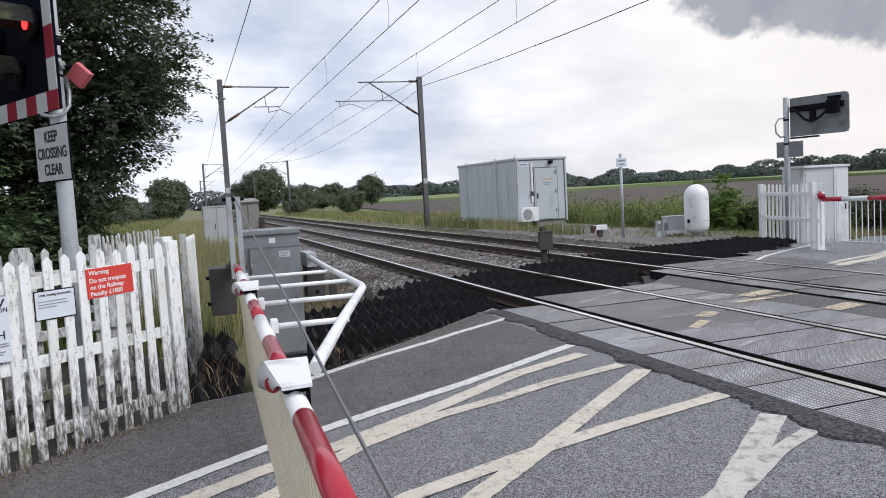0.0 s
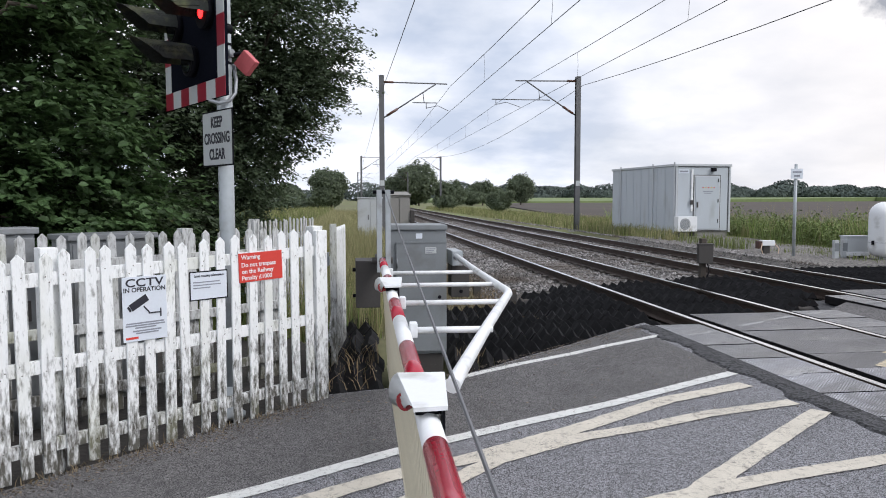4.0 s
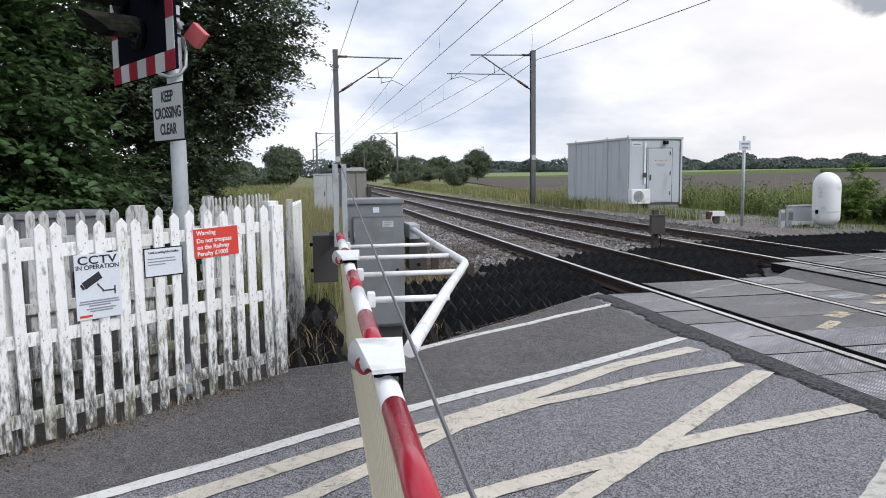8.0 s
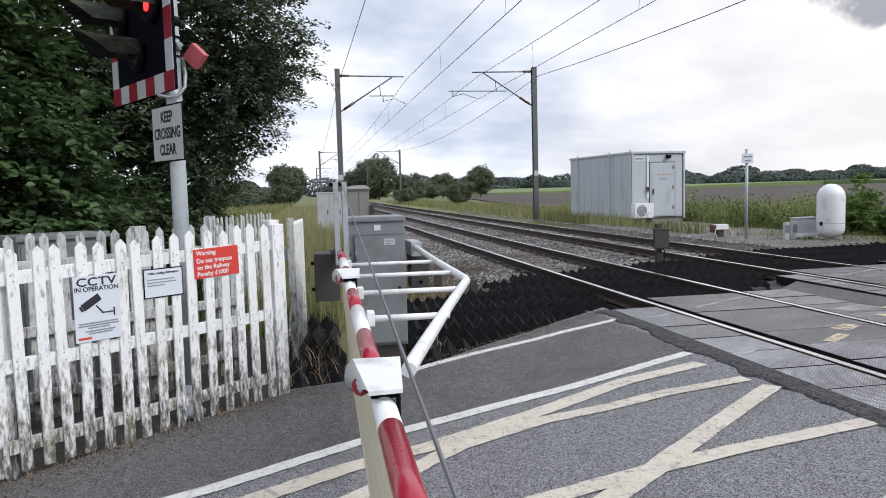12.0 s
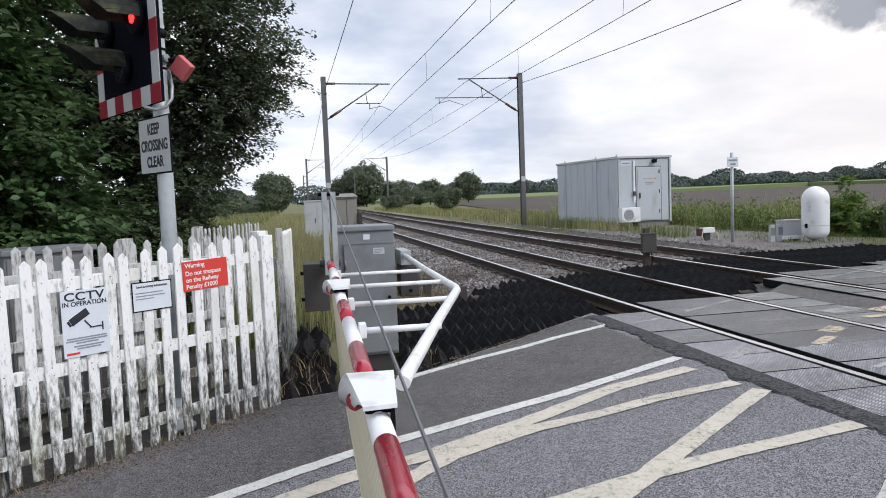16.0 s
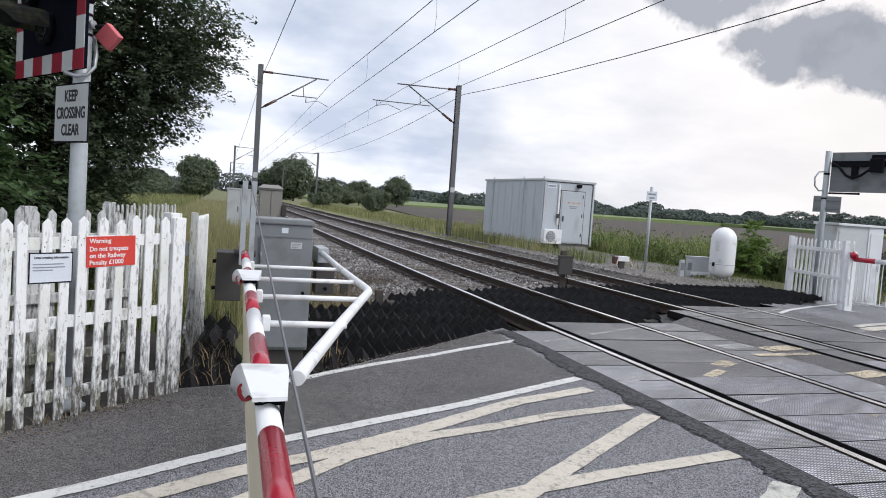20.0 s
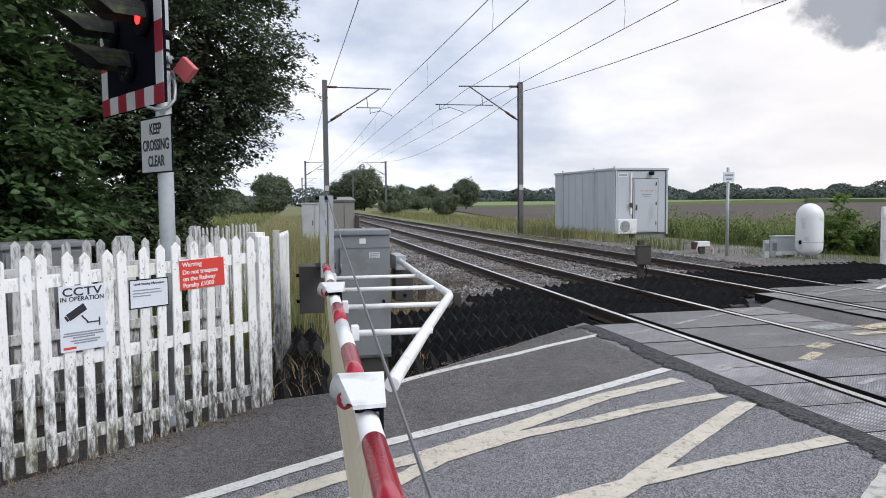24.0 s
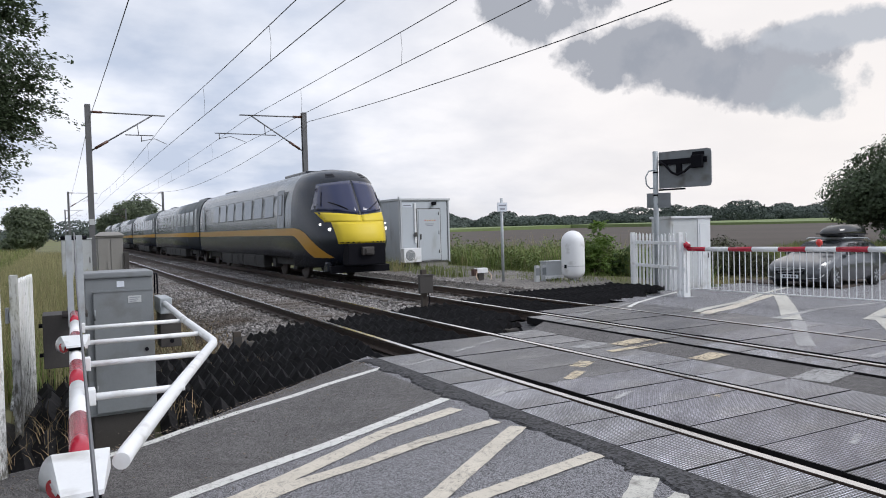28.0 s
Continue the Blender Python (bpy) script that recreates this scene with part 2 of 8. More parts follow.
M = {
    "rubber": material("rubber", (0.014, 0.0135, 0.0145), 0.85, spec=0.12, vary=0.4, scale=4, fine=60, bump=0.25),
    "line_white": material("line_white", (0.62, 0.62, 0.6), 0.7, vary=0.12, scale=4, fine=90, bump=0.3, dirt=(0.2, 0.195, 0.19), dirt_amount=0.1, dirt_scale=22),
    "line_yellow": material("line_yellow", (0.56, 0.515, 0.44), 0.7, vary=0.15, scale=4, fine=90, bump=0.3, dirt=(0.2, 0.185, 0.165), dirt_amount=0.15, dirt_scale=18),
    "rail_top": material("rail_top", (0.75, 0.74, 0.73), 0.22, 1.0, vary=0.06, bump=0.02),
    "rail_side": material("rail_side", (0.05, 0.032, 0.024), 0.8, vary=0.3, scale=8, bump=0.3),
    "sleeper": material("sleeper", (0.12, 0.105, 0.095), 0.9, vary=0.25, scale=3, fine=50, bump=0.4, dirt=(0.07, 0.055, 0.045), dirt_amount=0.5),
    "ballast": material("ballast", (0.22, 0.208, 0.203), 0.9, vary=0.4, scale=1.5, fine=30, bump=0.5, island=0.75, dirt=(0.085, 0.066, 0.052), dirt_amount=0.42, dirt_scale=0.45),
    "ballast_bed": material("ballast_bed", (0.085, 0.076, 0.07), 0.95, vary=0.55, scale=0.6, fine=22, bump=1.0, dirt=(0.045, 0.036, 0.028), dirt_amount=0.5, dirt_scale=0.45),
    "white_paint": material("white_paint", (0.78, 0.79, 0.80), 0.35, vary=0.04, bump=0.03, dirt=(0.45, 0.44, 0.42), dirt_amount=0.15, dirt_scale=6),
    "red_paint": material("red_paint", (0.40, 0.018, 0.04), 0.22, vary=0.12, bump=0.03),
    "red_sign": material("red_sign", (0.62, 0.05, 0.035), 0.45, vary=0.06, bump=0.02),
    "sign_white": material("sign_white", (0.66, 0.70, 0.76), 0.45, vary=0.05, bump=0.02),
    "sign_grey": material("sign_grey", (0.50, 0.52, 0.52), 0.4, vary=0.05, bump=0.02),
    "black": material("black", (0.005, 0.005, 0.008), 0.6, spec=0.12, vary=0.2, bump=0.05),
    "ink": material("ink", (0.02, 0.02, 0.03), 0.5, vary=0.1, bump=0.0),
    "ink_white": material("ink_white", (0.8, 0.8, 0.8), 0.5, vary=0.03, bump=0.0),
    "ink_grey": material("ink_grey", (0.25, 0.26, 0.3), 0.5, vary=0.05, bump=0.0),
    "galv": material("galv", (0.42, 0.44, 0.46), 0.45, 0.7, vary=0.15, scale=5, fine=25, bump=0.06),
    "pole_grey": material("pole_grey", (0.40, 0.43, 0.45), 0.5, 0.2, vary=0.12, scale=5, fine=25, bump=0.05, dirt=(0.25, 0.24, 0.22), dirt_amount=0.25, dirt_scale=4),
    "cab_grey": material("cab_grey", (0.20, 0.215, 0.225), 0.45, vary=0.06, scale=2, bump=0.05, dirt=(0.13, 0.13, 0.125), dirt_amount=0.3, dirt_scale=3),
    "cab_dark": material("cab_dark", (0.05, 0.045, 0.042), 0.6, vary=0.15, bump=0.1),
    "cab_light": material("cab_light", (0.46, 0.48, 0.49), 0.5, vary=0.06, bump=0.05, dirt=(0.3, 0.29, 0.27), dirt_amount=0.25),
    "mast": material("mast", (0.14, 0.14, 0.145), 0.6, 0.4, vary=0.2, scale=3, bump=0.1),
    "wire": material("wire", (0.03, 0.03, 0.032), 0.6, 0.5, vary=0.1, bump=0.0),
    "cabin": material("cabin", (0.47, 0.505, 0.54), 0.5, vary=0.04, scale=1.5, bump=0.05, dirt=(0.38, 0.40, 0.41), dirt_amount=0.15, dirt_scale=2, stretch=(1, 1, 0.3)),
    "cabin_trim": material("cabin_trim", (0.50, 0.52, 0.54), 0.5, vary=0.05, bump=0.05),
    "tank": material("tank", (0.80, 0.81, 0.82), 0.4, vary=0.03, bump=0.03, dirt=(0.5, 0.5, 0.48), dirt_amount=0.2, dirt_scale=3),
    "grass": material("grass", (0.125, 0.155, 0.05), 0.8, vary=0.3, scale=0.3, bump=0.0, island=0.45),
    "straw": material("straw", (0.27, 0.255, 0.13), 0.85, vary=0.25, scale=0.5, bump=0.0, island=0.4),
    "soil": material("soil", (0.12, 0.11, 0.06), 0.95, vary=0.4, scale=0.15, fine=4, bump=0.6, dirt=(0.14, 0.16, 0.05), dirt_amount=0.8, dirt_scale=0.08),
    "bark": material("bark", (0.07, 0.055, 0.042), 0.9, vary=0.35, scale=6, fine=30, bump=0.6),
    "leaf": material("leaf", (0.070, 0.120, 0.048), 0.55, spec=0.3, vary=0.3, scale=0.4, bump=0.0, island=0.45),
    "leaf_dark": material("leaf_dark", (0.072, 0.100, 0.056), 0.55, spec=0.3, vary=0.3, scale=0.4, bump=0.0, island=0.45),
    "leaf_bright": material("leaf_bright", (0.12, 0.20, 0.04), 0.5, vary=0.25, scale=0.5, bump=0.0, island=0.4),
    "tyre": material("tyre", (0.02, 0.02, 0.021), 0.8, vary=0.2, bump=0.1),
    "lamp_red": glow("lamp_red", (1.0, 0.02, 0.02), 5.0),
    "lamp_white": glow("lamp_white", (1.0, 0.98, 0.92), 1.6),
    "train_grey": material("train_grey", (0.15, 0.165, 0.17), 0.2, 0.45, vary=0.12, scale=1.5, bump=0.02, dirt=(0.075, 0.075, 0.075), dirt_amount=0.3, dirt_scale=1.0, stretch=(1, 1.2, 0.25)),
    "train_dark": material("train_dark", (0.013, 0.017, 0.026), 0.25, spec=0.4, vary=0.15, scale=1, bump=0.0),
    "train_orange": material("train_orange", (0.42, 0.22, 0.025), 0.35, vary=0.05, bump=0.02),
    "train_yellow": material("train_yellow", (0.66, 0.50, 0.02), 0.55, vary=0.04, bump=0.02),
    "under": material("under", (0.016, 0.015, 0.0145), 0.85, vary=0.4, scale=2, bump=0.2),
    "glass_dark": material("glass_dark", (0.02, 0.022, 0.03), 0.05, vary=0.05, bump=0.0, spec=0.9),
    "car_paint": material("car_paint", (0.040, 0.044, 0.052), 0.3, 0.25, vary=0.05, bump=0.0),
}


def leafy(m, share):
    """A leaf passes part of the light that falls on its other side."""
    nt = m.node_tree
    N, L = nt.nodes.new, nt.links.new
    b = nt.nodes["Principled BSDF"]
    tr, mix, hs = N("ShaderNodeBsdfTranslucent"), N("ShaderNodeMixShader"), N("ShaderNodeHueSaturation")
    hs.inputs["Hue"].default_value, hs.inputs["Saturation"].default_value, hs.inputs["Value"].default_value = 0.49, 1.0, 1.6
    L(b.inputs["Base Color"].links[0].from_socket, hs.inputs["Color"]); L(hs.outputs[0], tr.inputs["Color"])
    mix.inputs[0].default_value = share
    L(b.outputs[0], mix.inputs[1]); L(tr.outputs[0], mix.inputs[2])
    L(mix.outputs[0], nt.nodes["Material Output"].inputs["Surface"])


def worn(m, cover, scale, thick=1.0):
    """Paint that has come off in flakes: the surface shows through between them."""
    nt = m.node_tree
    N, L = nt.nodes.new, nt.links.new
    tc = N("ShaderNodeTexCoord")
    a, b = N("ShaderNodeTexNoise"), N("ShaderNodeTexNoise")
    a.inputs["Scale"].default_value, a.inputs["Detail"].default_value, a.inputs["Roughness"].default_value = scale, 12, 0.75
    b.inputs["Scale"].default_value, b.inputs["Detail"].default_value = 1.6, 3
    for n in (a, b):
        L(tc.outputs["Object"], n.inputs["Vector"])
    mx = N("ShaderNodeMath"); mx.operation = "MULTIPLY_ADD"; mx.inputs[1].default_value = 0.35
    L(b.outputs["Fac"], mx.inputs[0]); L(a.outputs["Fac"], mx.inputs[2])
    r = N("ShaderNodeValToRGB")
    r.color_ramp.elements[0].position, r.color_ramp.elements[1].position = 0.95 - 0.5 * cover, 1.0 - 0.5 * cover
    L(mx.outputs[0], r.inputs["Fac"])
    vo, rv, mu = N("ShaderNodeTexVoronoi"), N("ShaderNodeValToRGB"), N("ShaderNodeMath")
    vo.feature = "DISTANCE_TO_EDGE"; vo.inputs["Scale"].default_value = 7.0
    dv = N("ShaderNodeVectorMath"); dv.operation = "MULTIPLY_ADD"; dv.inputs[1].default_value = (0.12, 0.12, 0.0)
    L(a.outputs["Color"], dv.inputs[0]); L(tc.outputs["Object"], dv.inputs[2]); L(dv.outputs[0], vo.inputs["Vector"])
    rv.color_ramp.elements[0].position, rv.color_ramp.elements[1].position = 0.004, 0.02
    rv.color_ramp.elements[0].color = (0.62, 0.62, 0.62, 1)
    L(vo.outputs["Distance"], rv.inputs["Fac"])
    mu.operation = "MULTIPLY"
    r.color_ramp.elements[1].color = (thick, thick, thick, 1)
    L(r.outputs[0], mu.inputs[0]); L(rv.outputs[0], mu.inputs[1]); L(mu.outputs[0], nt.nodes["Principled BSDF"].inputs["Alpha"])
    return m


for k in ("leaf", "leaf_dark", "leaf_bright", "grass", "straw"):
    leafy(M[k], 0.35)
worn(M["line_white"], 0.88, 70)
M["line_worn"] = worn(material("line_worn", (0.50, 0.49, 0.45), 0.7, vary=0.15, scale=5, fine=90, bump=0.3, dirt=(0.2, 0.19, 0.175), dirt_amount=0.3, dirt_scale=12), 0.86, 55)
M["line_faint"] = worn(material("line_faint", (0.36, 0.36, 0.36), 0.7, vary=0.15, scale=5, fine=90, bump=0.3), 0.70, 30)
M["car_paint"].node_tree.nodes["Principled BSDF"].inputs["Coat Weight"].default_value = 1.0
M["car_paint"].node_tree.nodes["Principled BSDF"].inputs["Coat Roughness"].default_value = 0.12
worn(M["line_yellow"], 0.83, 70)
M["paint_white"] = worn(material("paint_white", (0.50, 0.50, 0.50), 0.6, vary=0.2, scale=6, bump=0.1), 0.68, 26, 0.62)
M["paint_yellow"] = worn(material("paint_yellow", (0.66, 0.56, 0.40), 0.6, vary=0.15, scale=6, bump=0.1), 0.70, 24, 0.85)


# ---- mesh helpers ----
def box(bm, x0, x1, y0, y1, z0, z1, bevel=0.0, m=None):
    vs = [bm.verts.new((x, y, z)) for z in (z0, z1) for y in (y0, y1) for x in (x0, x1)]
    fs = [bm.faces.new([vs[i] for i in f]) for f in ((0, 2, 3, 1), (4, 5, 7, 6), (0, 1, 5, 4), (2, 6, 7, 3), (0, 4, 6, 2), (1, 3, 7, 5))]
    if bevel:
        es = list({e for f in fs for e in f.edges})
        vs = list({v for f in bmesh.ops.bevel(bm, geom=es, offset=bevel, segments=2, affect="EDGES", profile=0.6)["faces"] for v in f.verts} | {v for v in vs if v.is_valid})
    if m is not None:
        bmesh.ops.transform(bm, matrix=m, verts=vs)
    return vs


def tube(bm, pts, r, seg=10, caps=True, r2=None):
    """A round bar through the points."""
    pts = [Vector(p) for p in pts]
    rings = []
    n = len(pts)
    for i, p in enumerate(pts):
        d = (pts[min(i + 1, n - 1)] - pts[max(i - 1, 0)]).normalized()
        a = d.orthogonal().normalized() if i == 0 else (a - d * a.dot(d)).normalized()
        b = d.cross(a)
        rr = r if r2 is None else r + (r2 - r) * i / max(1, n - 1)
        rings.append([bm.verts.new(p + rr * (math.cos(k * math.tau / seg) * a + math.sin(k * math.tau / seg) * b)) for k in range(seg)])
    for u, v in zip(rings, rings[1:]):
        for k in range(seg):
            f = bm.faces.new((u[k], u[(k + 1) % seg], v[(k + 1) % seg], v[k]))
            f.smooth = seg > 6
    if caps:
        bm.faces.new(rings[0][::-1]); bm.faces.new(rings[-1])
    return rings


def lathe(bm, profile, seg=24, centre=(0, 0, 0)):
    """A turned body: (radius, height) pairs from bottom to top."""
    c = Vector(centre)
    rings = [[bm.verts.new(c + Vector((r * math.cos(k * math.tau / seg), r * math.sin(k * math.tau / seg), z))) for k in range(seg)] for r, z in profile]
    for u, v in zip(rings, rings[1:]):
        for k in range(seg):
            bm.faces.new((u[k], u[(k + 1) % seg], v[(k + 1) % seg], v[k])).smooth = True
    bm.faces.new(rings[0][::-1]); bm.faces.new(rings[-1])


def prism(bm, outline, z0, z1):
    """An upright body over a flat outline, given counter-clockwise."""
    lo = [bm.verts.new((x, y, z0)) for x, y in outline]
    hi = [bm.verts.new((x, y, z1)) for x, y in outline]
    n = len(outline)
    for i in range(n):
        bm.faces.new((lo[i], lo[(i + 1) % n], hi[(i + 1) % n], hi[i]))
    bm.faces.new(lo[::-1]); bm.faces.new(hi)
    return lo + hi


def mesh_of(name, bm, mats):
    me = bpy.data.meshes.new(name)
    bmesh.ops.recalc_face_normals(bm, faces=bm.faces[:]) if len(bm.faces) < 20000 else None
    bm.to_mesh(me); bm.free()
    for k in (mats if isinstance(mats, (list, tuple)) else [mats]):
        me.materials.append(M[k])
    return me


def part(name, bm, mat, parent=None, label=""):
    ob = new(name, mesh_of(name, bm, mat))
    ob.parent = parent
    return tagged(ob, label)


def thing(name, label, category, at=None, group="", kind=""):
    ob = new(name)
    ob.empty_display_size = 0.1
    if at is not None:
        ob.matrix_basis = at
    return tagged(ob, label, category, group, kind)


def structure(name, bm, mat, label, category):
    return tagged(part(name, bm, mat), label, category, kind="structure")


def piece(name, mesh, parent, m):
    ob = new(name, mesh)
    ob.parent = parent
    ob.matrix_basis = m
    return ob


def bend(y):
    """How far the line has swung to the right at y along it."""
    y = max(0.0, y)
    return 7e-5 * y * y if y < 110 else 0.847 + 0.0154 * (y - 110)


RAILS = ((0.0, 0.0), (1.505, 0.0), (3.385, 0.03), (4.89, 0.03))
ROAD = Vector((12.75, 6.4, 0)).normalized()      # the road's way over the line
ROAD_N = Vector((-ROAD.y, ROAD.x, 0))


# ---- ground, fields, road ----
def chipped_asphalt(name, colour, grain, lo, hi, blotch=0.16):
    """Coarse surface dressing: pale chips in dark bitumen, with broad worn patches and a few cracks."""
    m = material(name, colour, 0.82, vary=blotch, scale=0.9, fine=14, bump=0.0)
    nt = m.node_tree
    N, L = nt.nodes.new, nt.links.new
    b = nt.nodes["Principled BSDF"]
    src = b.inputs["Base Color"].links[0].from_socket
    tc = N("ShaderNodeTexCoord")
    vo = N("ShaderNodeTexVoronoi"); vo.inputs["Scale"].default_value = grain; vo.inputs["Randomness"].default_value = 1.0
    L(tc.outputs["Object"], vo.inputs["Vector"])
    rp = N("ShaderNodeValToRGB")
    rp.color_ramp.elements[0].position, rp.color_ramp.elements[1].position = 0.15, 0.85
    rp.color_ramp.elements[0].color, rp.color_ramp.elements[1].color = (lo, lo, lo, 1), (hi, hi, hi, 1)
    sp = N("ShaderNodeSeparateColor"); L(vo.outputs["Color"], sp.inputs[0]); L(sp.outputs[0], rp.inputs["Fac"])
    mx = N("ShaderNodeMixRGB"); mx.blend_type = "MULTIPLY"; mx.inputs[0].default_value = 1.0
    L(src, mx.inputs[1]); L(rp.outputs[0], mx.inputs[2])
    cr = N("ShaderNodeTexVoronoi"); cr.feature = "DISTANCE_TO_EDGE"; cr.inputs["Scale"].default_value = 0.55
    nz = N("ShaderNodeTexNoise"); nz.inputs["Scale"].default_value = 2.5; nz.inputs["Detail"].default_value = 8
    L(tc.outputs["Object"], nz.inputs["Vector"])
    av = N("ShaderNodeVectorMath"); av.operation = "MULTIPLY_ADD"; av.inputs[1].default_value = (0.6, 0.6, 0.6)
    L(nz.outputs["Color"], av.inputs[0]); L(tc.outputs["Object"], av.inputs[2]); L(av.outputs[0], cr.inputs["Vector"])
    rc = N("ShaderNodeValToRGB"); rc.color_ramp.elements[0].position, rc.color_ramp.elements[1].position = 0.0, 0.012
    rc.color_ramp.elements[0].color = (0.8, 0.8, 0.8, 1)
    L(cr.outputs["Distance"], rc.inputs["Fac"])
    m2 = N("ShaderNodeMixRGB"); m2.blend_type = "MULTIPLY"; m2.inputs[0].default_value = 1.0
    L(mx.outputs[0], m2.inputs[1]); L(rc.outputs[0], m2.inputs[2]); L(m2.outputs[0], b.inputs["Base Color"])
    bp = N("ShaderNodeBump"); bp.inputs["Strength"].default_value = 0.7; bp.inputs["Distance"].default_value = 0.006
    L(vo.outputs["Distance"], bp.inputs["Height"]); L(bp.outputs[0], b.inputs["Normal"])
    return m


M["asphalt"] = chipped_asphalt("asphalt", (0.158, 0.157, 0.168), 185, 0.18, 2.15)
M["path"] = chipped_asphalt("path", (0.088, 0.084, 0.084), 200, 0.15, 2.3, 0.35)
M["asphalt_dark"] = chipped_asphalt("asphalt_dark", (0.030, 0.030, 0.033), 60, 0.2, 2.3)


def smooth(a, b, x):
    t = min(1.0, max(0.0, (x - a) / (b - a)))
    return t * t * (3 - 2 * t)


def ground_z(x, y):
    z = -0.34 - 0.3 * smooth(11, 17, x) + 0.30 * smooth(5.4, 6.6, x) * (1 - smooth(11.5, 15, x))
    z -= 0.25 * smooth(3, 14, -x - 3)
    # bed of the lane
    u, v = (x - 5.95) * ROAD.x + (y - 11.75) * ROAD.y, (x - 5.95) * ROAD_N.x + (y - 11.75) * ROAD_N.y
    if x > 4 and -14 < v < 3:
        lane = 3.6 * smooth(21, 25, x)
        k = smooth(-10.5 - 0.3 * lane, -9.2 - 0.3 * lane, v) * (1 - smooth(0.3 - lane, 1.8 - lane, v))
        z = z * (1 - k) + min(z, road_z(x) - 0.15) * k
    d = math.hypot(x, y)
    z += 0.05 * noise.noise((x * 0.35, y * 0.35, 0)) * (1 - smooth(40, 80, d))
    return z - 0.4 * smooth(60, 400, d)


def road_z(x, y=0.0):
    if x < -0.64:
        return 0.0255 * (x + 0.64)
    return -0.055 * min(13.0, max(0.0, x - 5.9))


def graded(near, far, step, grow):
    v, s = [0.0], step
    while v[-1] < far:
        if v[-1] > near:
            s *= grow
        v.append(v[-1] + s)
    return v


def make_ground():
    pos_x, neg_x = graded(45, 2600, 1.5, 1.35), graded(30, 2600, 1.5, 1.35)
    pos_y, neg_y = graded(90, 3000, 2.0, 1.35), graded(16, 600, 2.0, 1.5)
    xs = [-v for v in neg_x[:0:-1]] + pos_x
    ys = [-v for v in neg_y[:0:-1]] + pos_y
    verts = [(x, y, ground_z(x, y)) for y in ys for x in xs]
    n = len(xs)
    faces = [(j * n + i, j * n + i + 1, (j + 1) * n + i + 1, (j + 1) * n + i) for j in range(len(ys) - 1) for i in range(n - 1)]
    me = bpy.data.meshes.new("ground")
    me.from_pydata(verts, [], faces)
    me.materials.append(M["soil"])
    for p in me.polygons:
        p.use_smooth = True
    tagged(new("ground", me), "flat farmland of rough grass and earth", "ground", kind="structure")


def make_field(name, outline, mat, label, lift, rise=0.0):
    """A sheet of field a little over the ground, rising gently far off where given."""
    bm = bmesh.new()
    bm.faces.new([bm.verts.new((x, y, ground_z(x, y) + lift)) for x, y in outline])
    bmesh.ops.triangulate(bm, faces=bm.faces[:])
    for _ in range(4):
        bmesh.ops.subdivide_edges(bm, edges=bm.edges[:], cuts=1, use_grid_fill=True)
        bmesh.ops.triangulate(bm, faces=bm.faces[:])
    for v in bm.verts:
        v.co.z = ground_z(v.co.x, v.co.y) + lift + rise * smooth(330, 600, math.hypot(v.co.x, v.co.y))
    rim = bmesh.ops.extrude_edge_only(bm, edges=[e for e in bm.edges if e.is_boundary])
    for v in rim["geom"]:
        if isinstance(v, bmesh.types.BMVert):
            v.co.z = ground_z(v.co.x, v.co.y) - 0.3
    structure(name, bm, mat, label, "field")


M["plough"] = material("plough", (0.060, 0.047, 0.039), 0.95, vary=0.4, scale=0.08, fine=2.5, bump=0.0, stretch=(1, 0.3, 1), dirt=(0.08, 0.085, 0.042), dirt_amount=0.08, dirt_scale=0.12)
M["crop"] = material("crop", (0.15, 0.195, 0.075), 0.85, vary=0.2, scale=0.02, fine=0.5, bump=0.0)
M["verge"] = material("verge", (0.14, 0.155, 0.055), 0.9, vary=0.35, scale=0.12, fine=1.5, bump=0.0)
make_ground()
make_field("field_1", [(17, 14), (70, 32), (330, 120), (330, 420), (60, 330), (17, 60)], "plough", "bare brown ploughed field", 0.2)
make_field("field_2", [(335, 100), (520, 160), (520, 640), (40, 560), (45, 332), (330, 424)], "crop", "pale green field of standing crop", 0.9, 2.0)


